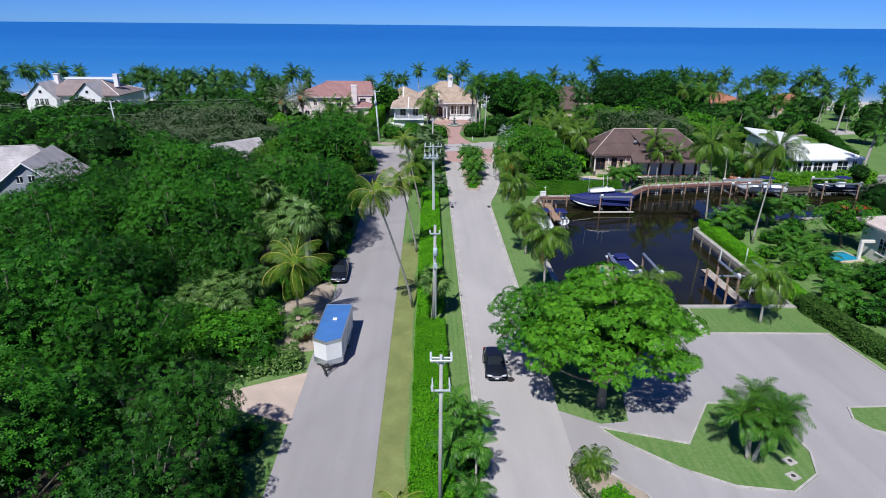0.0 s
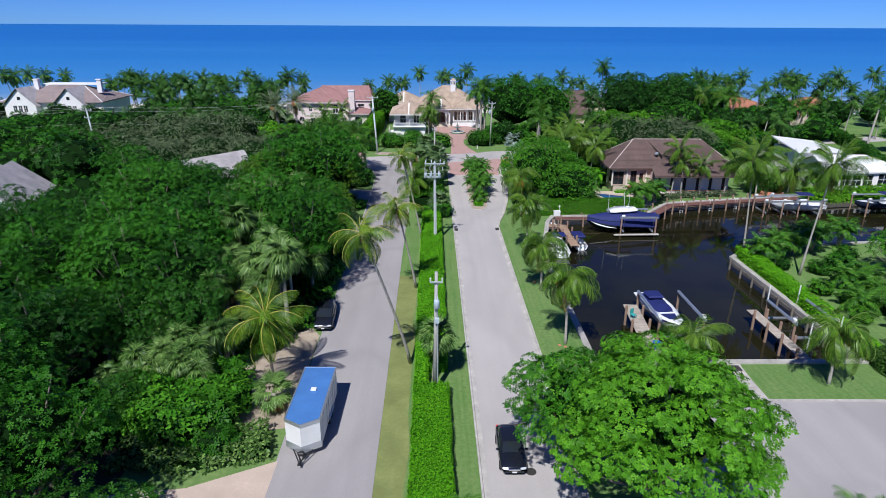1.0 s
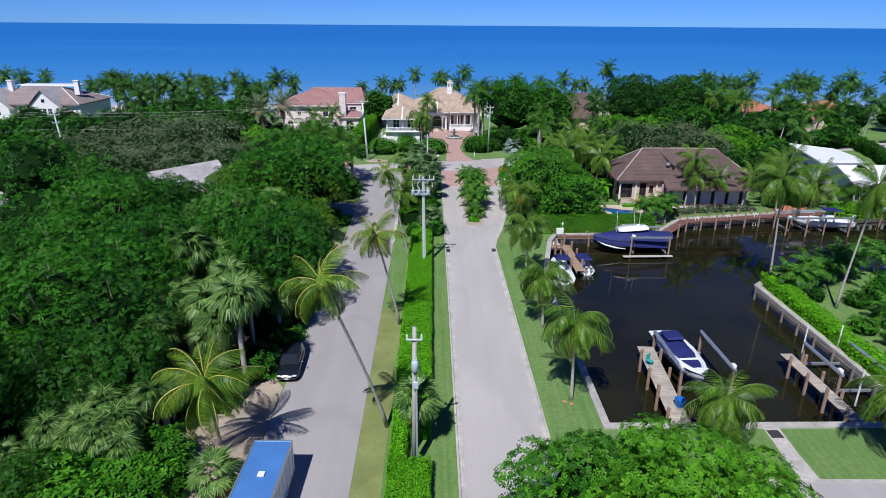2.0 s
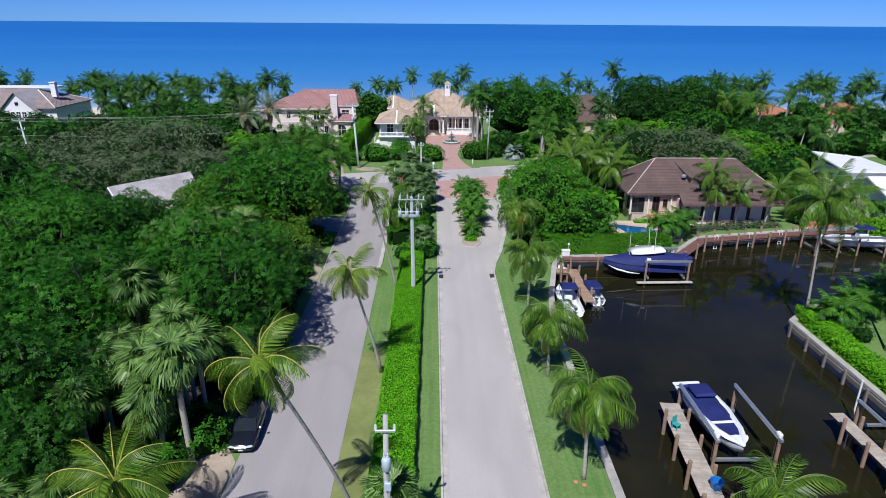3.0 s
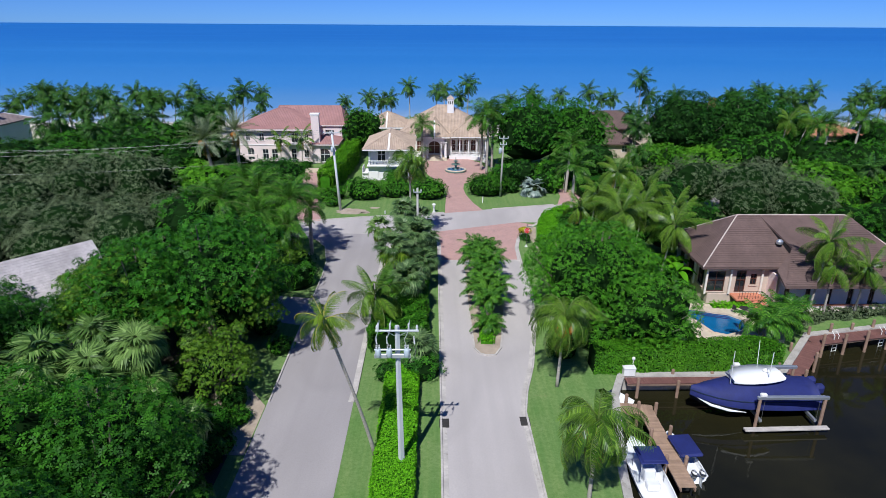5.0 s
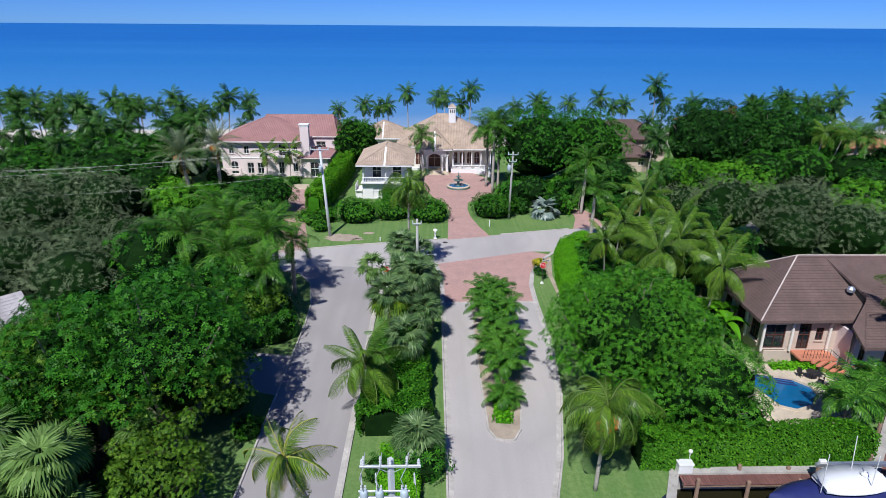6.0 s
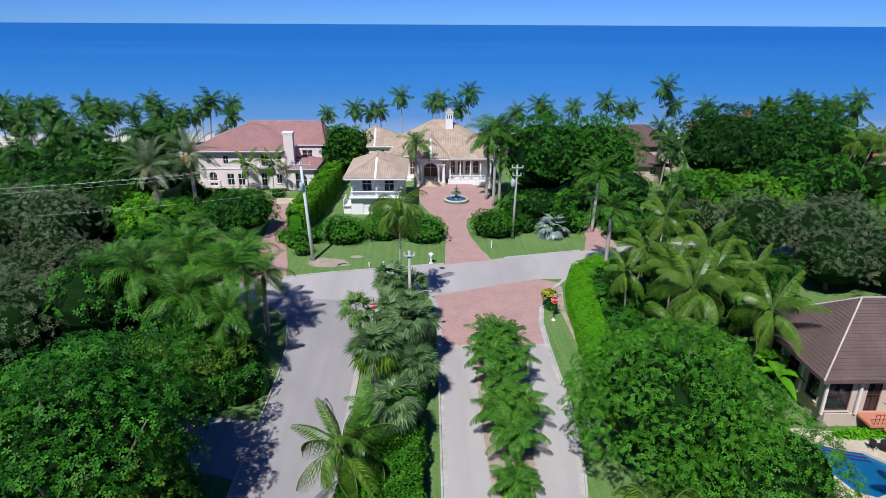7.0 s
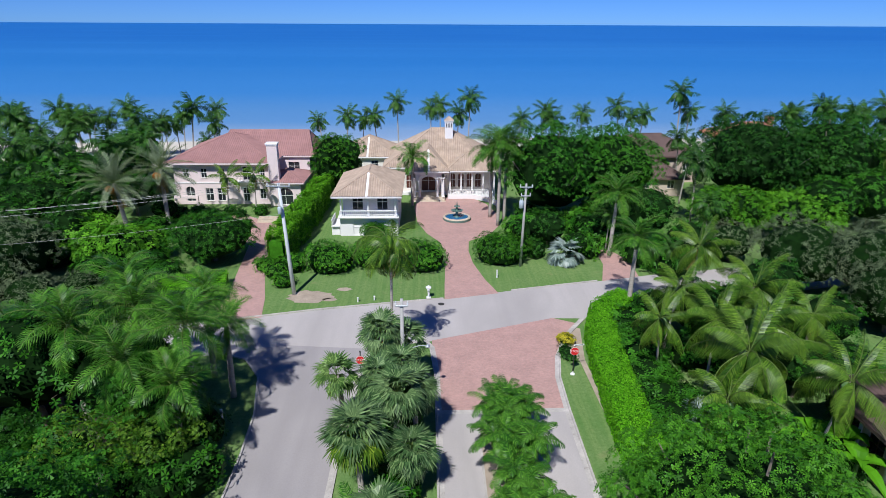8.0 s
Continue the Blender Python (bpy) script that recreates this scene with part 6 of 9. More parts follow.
for x, y, s in ((-30.0, 155.0, 0.9), (-35.5, 154.6, 1.2), (-41.0, 154.2, 1.4), (-26.4, 155.2, 0.7), (21.2, 128.0, 0.8), (21.0, 136.4, 0.8), (21.2, 140.6, 0.8), (22.6, 147.6, 0.9), (25.0, 143.0, 1.2), (23.6, 131.4, 1.0), (26.6, 136.0, 1.2), (29.6, 128.6, 1.0), (24.4, 127.0, 1.1), (18.6, 182.0, 1.6), (23.0, 181.4, 1.8), (28.0, 184.0, 1.9), (16.0, 186.0, 1.4)):
    shr.plant(x, y, s)
for x, y, s in ((18.6, 127.4, 0.8), (18.9, 130.4, 0.85), (18.8, 133.2, 0.9), (19.0, 136.2, 0.9), (19.4, 139.4, 0.9), (19.6, 142.4, 0.95), (20.2, 145.6, 0.95), (20.8, 148.8, 1.0), (23.2, 152.2, 0.9), (-33.6, 165.6, 1.1), (-36.4, 164.6, 1.0), (-31.0, 163.4, 0.9), (-39.4, 163.6, 1.1)):
    shr.plant(x, y, s, 0)
for x, y, s in ((23.4, 112.6, 1.3), (21.0, 112.2, 1.2)):
    shr.plant(x, y, s, 2)
for x, y, s in ((-16.6, 161.6, 0.8), (-18.2, 164.6, 1.0), (-19.8, 166.6, 0.9), (-16.8, 166.4, 1.1)):
    shr.plant(x, y, s, 1)
put(broadleaf_tree("garden_tree", "tall narrow dense green tree beside the pink house", 59, 3.6, 11.4, 1.5, 7500, 0.27, 40, M_LEAFM, 0.55, 0.2, clump=(0.16, 0.26), core=0.8, even=0.78), -16.8, 203.0)
put(broadleaf_tree("garden_tree", "rounded dense green tree before the pink house", 56, 5.6, 6.2, 1.0, 10000, 0.24, 50, M_LEAF, 0.5, 0.5, clump=(0.14, 0.22), core=0.82, even=0.78), -27.4, 170.0)
put(shrub("croton", "small yellow-leaved croton beside the stop sign", 57, 0.9, 0.9, 0.9, 1500, 0.17, M_YELLOW), 13.95, 147.4)
put(shrub("low_shrub", "low dark groundcover round the stop sign", 58, 1.0, 1.8, 0.5, 700, 0.14, M_LEAFD), 13.6, 145.0)
for x, y, s in ((-36.4, 190.2, 0.6), (-34.0, 189.0, 0.55), (-31.4, 190.0, 0.7), (-29.4, 189.0, 0.6), (-26.6, 190.4, 0.55), (-38.6, 188.0, 0.8), (-31.0, 186.4, 0.7), (-34.6, 185.8, 0.8), (-27.2, 183.6, 0.7)):
    shr.plant(x, y, s)
for x, y, s in ((-58.6, 95.0, 1.9), (-61.4, 93.4, 1.8), (-64.6, 92.4, 1.9), (-68.0, 92.0, 1.7), (-56.4, 98.4, 2.0), (-58, 82, 1.4), (-62, 86, 1.3), (-66, 90, 1.3), (-56, 88, 1.5), (-61, 92, 1.2), (-53, 84, 1.6), (-54, 94, 1.6), (-68, 84, 1.5), (-64, 79, 1.6), (-70, 93, 1.4)):
    shr.plant(x, y, s)
for x, y, s in ( (-32.4, 177.0, 1.1), (-38.6, 178.0, 1.3), (-41.6, 174.0, 1.5), (-35.2, 182.0, 0.8), (14.6, 171.0, 1.1), (21.6, 171.4, 1.5), (24.6, 176.4, 1.7), (15.2, 177.4, 1.4), (13.6, 180.0, 1.3),
                (28.6, 168.0, 1.4), (31.0, 164.4, 1.3), (-15.6, 128.2, 1.1), (-16.4, 133.0, 1.2), (42.0, 78.6, 0.8), (44.0, 76.6, 0.7), (46.6, 72.8, 1.0), (42.0, 71.6, 0.7), (48.6, 68.6, 1.3), (43.6, 66.0, 0.8), (52.0, 70.0, 1.2), (50.0, 66.0, 1.2),
                (43.0, 60.4, 0.9), (47.0, 62.0, 1.2), (41.6, 86.0, 0.6), (45.4, 84.6, 0.8), (48.4, 85.4, 0.8), (51.4, 89.0, 0.9), (0.6, 38.0, 0.45), (-0.6, 108.6, 0.8), (-3.6, 108.0, 0.7), (29.0, 130.6, 0.8),
                (-14.4, 76.8, 0.9), (-14.6, 84.5, 1.1), (-14.8, 90.2, 1.0), (-16.2, 70.8, 1.0), (-18.8, 55.6, 1.0), (-21.0, 57.4, 1.1), (-17.4, 52.0, 0.7), (-13.9, 112.8, 0.7), (16.2, 113.6, 1.2), (12.4, 112.0, 1.0), (56.0, 122.6, 0.9), (60.4, 124.0, 1.2), (35.0, 134.8, 1.2), (38.6, 137.4, 1.4), (-15.8, 36, 1.2), (-15.2, 30, 1.2), (-15.4, 41, 0.8)):
    shr.plant(x, y, s)
for x, y, s in ((-17.4, 126.6, 1.0), (-20.6, 127.4, 1.2), (-24.0, 126.2, 1.3), (-21.8, 124.6, 1.1), (-27.4, 128.0, 1.5), (-16.2, 116.6, 0.8), (-18.8, 117.2, 1.0), (-15.6, 88.0, 0.8), (-14.8, 98.6, 0.6), (-14.6, 102.0, 0.6), (-15.0, 93.4, 0.7), (-18.0, 101.4, 0.9), (-20.0, 98.6, 1.0), (-22.4, 99.8, 1.0), (-17.6, 96.0, 0.9), (-21.0, 103.0, 1.0), (-15.2, 81.6, 0.9), (-16.4, 79.0, 1.0), (-17.0, 94.0, 1.0), (-15.4, 97.0, 0.9), (-16.2, 100.4, 0.8), (-15.6, 104.2, 0.8),
                (-19.0, 60.0, 1.0), (-22.0, 60.6, 1.2), (-25.0, 58.0, 1.2), (-20.4, 64.6, 1.1), (-17.8, 66.8, 1.0), (-24.0, 55.0, 1.0), (-22.6, 65.4, 1.3), (-19.6, 69.4, 1.1)):
    shr.plant(x, y, s)
for x, y, s in ((-46.8, 168.4, 1.5), (-43.6, 169.4, 1.7), (-44.6, 172.0, 1.6), (-40.4, 168.8, 1.3), (-38.0, 168.6, 1.4), (-36.4, 170.4, 1.2), (-48.8, 170.6, 1.5), (-41.6, 166.8, 0.9)):
    garden.plant(x, y, s)
broad = Sower([shrub("garden_shrub", "loose broad-leaved green shrub beside the sandy drive", 8 + k, 1.9, 1.8, 2.8, 1500, 0.36, M_LEAFM) for k in range(2)], 19)
for x, y, s in ((-18.4, 54.4, 1.1), (-20.6, 53.4, 1.15), (-22.8, 54.2, 1.1), (-19.6, 56.4, 1.05), (-17.6, 57.0, 0.8), (-24.6, 55.6, 1.2), (-26.6, 53.4, 1.2), (-21.6, 56.0, 1.0), (-18.8, 59.6, 0.9)):
    broad.plant(x, y, s)
# bananas by the clubhouse wall
for i, (x, y) in enumerate(((28.4, 126.6), (29.2, 128.8), (27.4, 129.4))):
    e = thing("banana_plant", (0, 0, 0), "banana plant with broad bright green leaves", "plant", "bananas")
    rb = np.random.default_rng(60 + i)
    part("stem", Geo().tube([(0, 0, -0.1), (0.05, 0, 1.0), (0.1, 0, 1.8)], [0.16, 0.13, 0.09], 7), M_SHAFT, e)
    for k in range(8):
        a, el = k * 2.4, rb.uniform(0.5, 1.2)
        lf = Geo()
        pts = []
        for s in range(6):
            t = s / 5
            w = 0.32 * math.sin(math.pi * (0.1 + 0.88 * t))
            x1, z1 = 2.1 * (t * math.cos(el) + 0.1 * t * t), 2.1 * (t * math.sin(el) - 0.75 * t * t)
            pts += [(x1, -w, z1 + 0.08), (x1, 0, z1), (x1, w, z1 + 0.08)]
        lf.add(pts, [q for s in range(5) for q in ((s * 3, s * 3 + 1, s * 3 + 4, s * 3 + 3), (s * 3 + 1, s * 3 + 2, s * 3 + 5, s * 3 + 4))])
        ob = part("leaf", lf, M_LEAFB, e)
        ob.matrix_basis = Matrix.Translation((0.1, 0, 1.75)) @ Matrix.Rotation(a, 4, "Z")
    put(e, x, y, 0, i, 1.35)


# ---- houses ----
def column(g, x, y, z0, z1, r=0.2):
    return g.lathe([(r * 1.5, z0), (r * 1.5, z0 + 0.15), (r, z0 + 0.25), (r * 0.85, z1 - 0.3), (r * 1.2, z1 - 0.2), (r * 1.45, z1 - 0.1), (r * 1.45, z1)], (x, y, 0), 12)


def balustrade(parent, a, b, z, mat, step=0.3, h=0.9):
    """A rail on turned balusters between two points."""
    a, b = Vector(a), Vector(b)
    L = (b - a).length
    bal = part("balustrade", Geo().tube([(a.x, a.y, z + h), (b.x, b.y, z + h)], 0.09, 6).tube([(a.x, a.y, z + 0.06), (b.x, b.y, z + 0.06)], 0.08, 6), mat, parent)
    k = int(L / step)
    me = Geo().lathe([(0.06, 0.05), (0.09, 0.25), (0.05, 0.5), (0.07, h)], (0, 0, 0), 6).mesh("baluster")
    for i in range(k + 1):
        p = a.lerp(b, i / max(1, k))
        part("baluster", me, mat, bal).location = (p.x, p.y, z)
    return bal


# the mansion, in its own coordinates round (0, 202, 0)
man = thing("mansion", (0, 202, 0), "cream stucco mansion with sandy clay tile hip roofs", "house")
part("plinth", Geo().box((2.8, 8.4, 0.3), (19.6, 17.0, 0.6), 0, 0.04), M_WSTUC, man)
arch = [(4.9 + 1.55 * k, 1.3, 1.15, 2.6, "arch") for k in range(4)]
block(man, -6.8, 0.6, 12.4, 16.4, 0.6, 4.95, M_CREAM, [(0.6, 0.65, 2.6, 3.5, "arch"), (-2.9, 1.1, 1.1, 2.6, "arch"), (3.2, 1.1, 0.9, 2.6, "arch")] + arch, [(5, 1.6, 1.4, 2.0, "window"), (10, 1.6, 1.4, 2.0, "window")], [(5, 1.6, 1.4, 2.0, "window")], 0.3, M_WHITE, M_MAHOG)
hip_roof(man, -7.6, -0.4, 13.2, 17.4, 5.15, 5.6, M_TAN, 0.34, 0.08, True, M_TAN, 0.25, M_WSTUC)
# entrance porch with columns and arches
for x in (-1.9, 3.1):
    part("porch_pier", Geo().box((x, -2.8, 2.6), (0.5, 0.5, 4.2), 0, 0.04), M_WSTUC, man)
wall_with_openings(man, "porch_wall", -2.2, 3.4, 0.5, 5.0, -3.05, 0.35, M_WSTUC, [(0.6, 0.5, 3.0, 3.7, "archvoid"), (-1.6, 0.5, 0.8, 3.0, "archvoid"), (2.8, 0.5, 0.8, 3.0, "archvoid")])
part("porch_floor", Geo().box((0.6, -1.4, 0.3), (5.8, 4.0, 0.55), 0, 0.03), M_TRAV, man)
for k in range(3):
    part("step", Geo().box((0.6, -3.6 - 0.36 * k, 0.3 - 0.16 * k), (5.4 + 0.3 * k, 0.4, 0.18), 0, 0.02), M_TRAV, man)
hip_roof(man, -3.0, -3.7, 4.2, 7.2, 5.2, 3.4, M_TAN, 0.34, 0.08, True, M_TAN, 0.25, M_WSTUC)
for x in (-2.0, -0.95, 2.15, 3.2):
    part("column", column(Geo(), x, -3.3, 0.55, 4.0, 0.17), M_WSTUC, man)
# loggia terrace on the sea-road side
part("terrace", Geo().box((8.2, -1.0, 0.35), (8.4, 3.2, 0.7), 0, 0.03), M_WSTUC, man)
balustrade(man, (4.2, -2.5, 0), (12.3, -2.5, 0), 0.7, M_WHITE, 0.26)
for k in range(5):
    part("column", column(Geo(), 4.4 + 1.95 * k, -2.1, 0.7, 4.9, 0.16), M_WSTUC, man)
hip_roof(man, 3.6, -2.9, 13.0, 5.0, 5.12, 2.6, M_TAN, 0.34, 0.08, True, M_TAN, 0.22, M_WSTUC)
# chimney tower
ch = part("chimney", Geo().box((4.4, 6.6, 9.4), (1.5, 1.3, 6.2), 0, 0.04).box((4.4, 6.6, 12.4), (1.8, 1.6, 0.18), 0, 0.03), M_WSTUC, man)
for s in (-0.42, 0, 0.42):
    part("vent", Geo().box((4.4 + s, 5.93, 11.6), (0.2, 0.05, 0.75), 0, 0.02), M_GLASS, ch)
part("chimney_cap", Geo().add([(3.5, 5.8, 12.5), (5.3, 5.8, 12.5), (5.3, 7.4, 12.5), (3.5, 7.4, 12.5), (4.4, 6.6, 13.3)], [(0, 1, 4), (1, 2, 4), (2, 3, 4), (3, 0, 4), (3, 2, 1, 0)]), M_TAN, ch)
# rear block and garage wing
block(man, -15.5, 6.5, -6.8, 17.0, 0.0, 5.6, M_CREAM, [(-12.5, 3.4, 1.4, 1.6, "window"), (-9.5, 3.4, 1.4, 1.6, "window")], (), (), 0.3)
hip_roof(man, -16.2, 5.8, -5.4, 17.8, 5.8, 3.0, M_TAN, 0.34, 0.08, True, M_TAN, 0.25, M_WSTUC)
block(man, -12.3, -22.4, -3.9, -10.2, 0.0, 2.9, M_WSTUC, [(-8.1, 0.05, 4.6, 2.3, "door")], (), [(4, 0.9, 1.2, 1.3, "window")], 0.3, M_WHITE, M_WSTUC)
block(man, -12.0, -21.0, -3.9, -10.2, 3.05, 6.2, M_WSTUC, [(-9.8, 3.5, 1.6, 2.3, "door"), (-6.2, 3.5, 1.6, 2.3, "door")], [(4, 4.0, 1.1, 1.4, "window")], [(3, 4.0, 1.1, 1.4, "window"), (7, 4.0, 1.1, 1.4, "window")], 0.3)
part("balcony_floor", Geo().box((-8.1, -22.0, 2.97), (8.8, 2.4, 0.2), 0, 0.03), M_WSTUC, man)
balustrade(man, (-12.2, -23.0, 0), (-4.0, -23.0, 0), 3.05, M_WHITE, 0.28)
for x in (-12.0, -8.1, -4.2):
    part("column", column(Geo(), x, -22.9, 3.1, 6.2, 0.15), M_WSTUC, man)
hip_roof(man, -13.2, -24.0, -3.2, -9.6, 6.35, 2.5, M_TAN, 0.34, 0.08, True, M_TAN, 0.25, M_WSTUC)
part("stair", Geo().box((-13.0, -20.5, 1.4), (1.2, 3.6, 0.2), 0, 0.02).box((-13.0, -21.8, 0.7), (1.2, 0.3, 1.4)), M_WSTUC, man)
balustrade(man, (-13.5, -22.2, 0), (-13.5, -18.8, 0), 1.5, M_WHITE, 0.3)
# low garden wall of the forecourt
e = thing("garden_wall", (10.9, 196.5, 0), "low white garden wall curving from the loggia", "wall")
part("wall", Geo().sweep([(-2.5, 3.0), (0.0, 1.2), (1.2, -1.0), (1.4, -3.6)], [(0.15, 0), (0.15, 0.8), (-0.15, 0.8), (-0.15, 0)]), M_WSTUC, e)
part("pier", Geo().box((1.4, -3.8, 0.6), (0.5, 0.5, 1.2), 0, 0.03), M_WSTUC, e)

# the pink house
pk = thing("pink_house", (-33, 198, 0), "two-storey pink stucco house with faded rose tile roof", "house")
block(pk, -9.2, -1.6, 7.0, 14.0, 0.0, 3.7, M_PINK, [(-6.8, 0.5, 1.5, 2.6, "arch"), (-3.6, 0.6, 1.3, 2.2, "window"), (-1.6, 0.6, 1.3, 2.2, "window"), (2.6, 0.5, 1.1, 2.4, "door"), (5.4, 0.9, 1.0, 1.8, "window")], (), [(3, 0.9, 1.1, 1.8, "window")], 0.3)
block(pk, -9.2, -1.6, 7.0, 14.0, 3.7, 7.1, M_PINK, [(-7.2, 4.6, 1.0, 1.6, "window"), (-4.2, 4.6, 1.0, 1.6, "window"), (-1.2, 4.6, 1.0, 1.6, "window"), (3.0, 4.2, 1.5, 2.3, "door"), (5.6, 4.7, 0.8, 1.4, "window")], (), [(3, 4.6, 1.1, 1.5, "window"), (6, 4.6, 1.1, 1.5, "window")], 0.3)
part("string_course", Geo().box((-1.1, -1.63, 3.75), (16.6, 0.14, 0.22), 0, 0.02), M_WSTUC, pk)
hip_roof(pk, -10.2, -2.6, 8.0, 15.0, 7.3, 3.6, M_ROSE, 0.36, 0.07, True, M_ROSE, 0.28, M_PINK)
ch = part("chimney", Geo().box((8.0, -3.0, 5.4), (1.7, 1.2, 10.4), 0, 0.04), M_PINK, pk)
part("chimney_cap", Geo().box((8.0, -3.0, 10.7), (2.0, 1.5, 0.3), 0, 0.05).box((8.0, -3.0, 10.4), (1.8, 1.3, 0.12), 0, 0.02), M_WSTUC, ch)
block(pk, 7.0, 4.0, 12.6, 14.0, 0.0, 6.9, M_PINK, [(9.8, 4.4, 2.0, 1.7, "window")], (), [(3, 4.4, 1.1, 1.5, "window")], 0.3)
hip_roof(pk, -4.0, 3.6, 13.4, 15.4, 7.28, 3.55, M_ROSE, 0.36, 0.07, True, M_ROSE, 0.25, M_PINK, 1.6)
block(pk, 7.0, -3.4, 12.2, 4.0, 0.0, 4.2, M_PINK, [(9.6, 0.4, 2.6, 2.9, "arch")], (), [(3.5, 1.0, 1.2, 1.8, "window")], 0.3)
hip_roof(pk, 6.4, -4.2, 13.0, 4.4, 4.35, 1.3, M_ROSE, 0.36, 0.07, True, M_ROSE, 0.22, M_PINK)
part("balcony", Geo().box((3.0, -2.2, 4.1), (3.2, 1.2, 0.18), 0, 0.03), M_WSTUC, pk)
bar = Geo()
for k in range(14):
    bar.tube([(1.5 + 0.23 * k, -2.75, 4.15), (1.5 + 0.23 * k, -2.75, 5.1)], 0.02, 5)
bar.tube([(1.5, -2.75, 5.1), (4.5, -2.75, 5.1)], 0.03, 6)
part("balcony_rail", bar, M_DKMETAL, pk)
part("porch", Geo().box((-7.0, -3.2, 1.7), (4.0, 0.3, 0.5), 0, 0.03).box((-8.8, -3.2, 0.8), (0.4, 0.4, 1.7), 0, 0.03).box((-5.2, -3.2, 0.8), (0.4, 0.4, 1.7), 0, 0.03), M_PINK, pk)
for k in range(4):
    o = solid("garden_step", Geo().box((0, 0.4 * k, 0.08 + 0.15 * k), (3.0, 0.42, 0.16), 0, 0.02), M_TRAV, "pale stone garden step", "steps", group="garden steps")
    put(o, -24.6, 186.0)

# the brown-roofed house
cl = thing("clubhouse", (30, 123, 0), "low beige house with brown shake hip roofs", "house")
part("plinth", Geo().box((10.9, 4.6, 0.6), (20.4, 8.8, 1.2), 0, 0.03), M_BEIGE, cl)
wd = [(1.5, 1.4, 1.9, 2.4, "window"), (4.2, 1.3, 1.1, 2.6, "door"), (5.6, 2.2, 0.7, 1.3, "window")]
block(cl, 0.5, 0.3, 21.2, 9.2, 1.2, 4.5, M_BEIGE, wd, [(1.8, 1.6, 1.5, 2.2, "window"), (4.4, 1.6, 1.5, 2.2, "window"), (7.2, 1.6, 1.5, 2.2, "window")], (), 0.25, M_MAHOG)
for x, y in ((0.3, 0.1), (2.95, 0.1), (0.3, 3.2), (0.3, 6.2), (6.4, 0.1)):
    part("post", Geo().box((x, y, 2.9), (0.2, 0.2, 3.4), 0, 0.02), M_CREAM, cl)
hip_roof(cl, -0.6, -0.6, 22.7, 10.4, 4.65, 4.2, M_BROWN, 0.28, 0.035, False, M_SHELL, 0.25, M_BROWN, cap=0.07)
block(cl, 7.2, -2.2, 20.4, 0.3, 0.0, 3.9, M_PINK, [(8.0 + 2.3 * k, 1.0, 0.55, 2.6, "window") for k in range(6)], (), (), 0.25, M_MAHOG)
part("base_band", Geo().box((13.8, -2.25, 0.98), (13.4, 0.16, 0.14), 0, 0.02), M_TERRA, cl)
# the front slope rises over the hipped roof and leaves an open wedge at its edge; a near-black panel stands for the
# shade in it
OUTL = [(6.4, -4.4, 4.0), (22.0, -4.4, 4.0), (17.6, 4.9, 8.82), (7.4, 4.9, 8.82), (9.3, 0.4, 6.48), (6.4, -2.4, 5.03)]
rf = Geo().add(OUTL + [(x, y, z - 0.22) for x, y, z in OUTL], [tuple(range(6)), tuple(range(11, 5, -1))] + [(k, (k + 1) % 6, 6 + (k + 1) % 6, 6 + k) for k in range(6)])
wing = part("wing_roof", rf, M_BROWN, cl)
t = Geo()
roof_face(t, [(6.4, -4.4, 4.03), (22.0, -4.4, 4.03), (17.6, 4.9, 8.85), (9.2, 0.6, 6.6)], 0.28, 0.035, False)
tagged(part("shake_covering", t, M_BROWN, wing), kind="stuff")
part("wedge_louvre", Geo().add([(7.5, 4.9, 8.4), (9.35, 0.45, 6.3), (9.35, 0.45, 5.2), (7.7, 4.9, 8.6), (9.5, 0.5, 6.3), (9.5, 0.5, 5.2)], [(0, 1, 2), (5, 4, 3), (0, 3, 4, 1), (1, 4, 5, 2)]), M_DKMETAL, cl, "near-black panel in place of shade under the raised roof edge")
part("wall", Geo().add([(9.2, 0.3, 6.2), (6.6, -2.4, 4.8), (6.6, -2.4, 1.0), (9.2, 0.3, 1.0)], [(0, 1, 2, 3)]), M_BEIGE, cl)
part("roof_fan", Geo().lathe([(0.32, 0), (0.38, 0.3), (0.18, 0.5)], (8.3, 1.4, 6.6), 10), M_ALU, cl, "dull metal roof fan")
for k in range(5):
    part("step", Geo().box((5.0 + 0.34 * k, -1.2 - 0.3 * k, 1.1 - 0.2 * k), (2.2, 0.34, 0.22), 0.6, 0.02), M_TERRA, cl, "terracotta step")
part("porch", Geo().box((4.9, -0.5, 1.1), (3.4, 1.8, 0.24), 0, 0.03), M_TERRA, cl, "terracotta porch floor")
rail = Geo()
for k in range(9):
    rail.tube([(3.5 + 0.3 * k, -1.3, 1.2), (3.5 + 0.3 * k, -1.3, 2.1)], 0.02, 5)
rail.tube([(3.5, -1.3, 2.1), (5.9, -1.3, 2.1), (7.2, -2.5, 1.0)], 0.03, 6)
part("railing", rail, M_DKMETAL, cl)
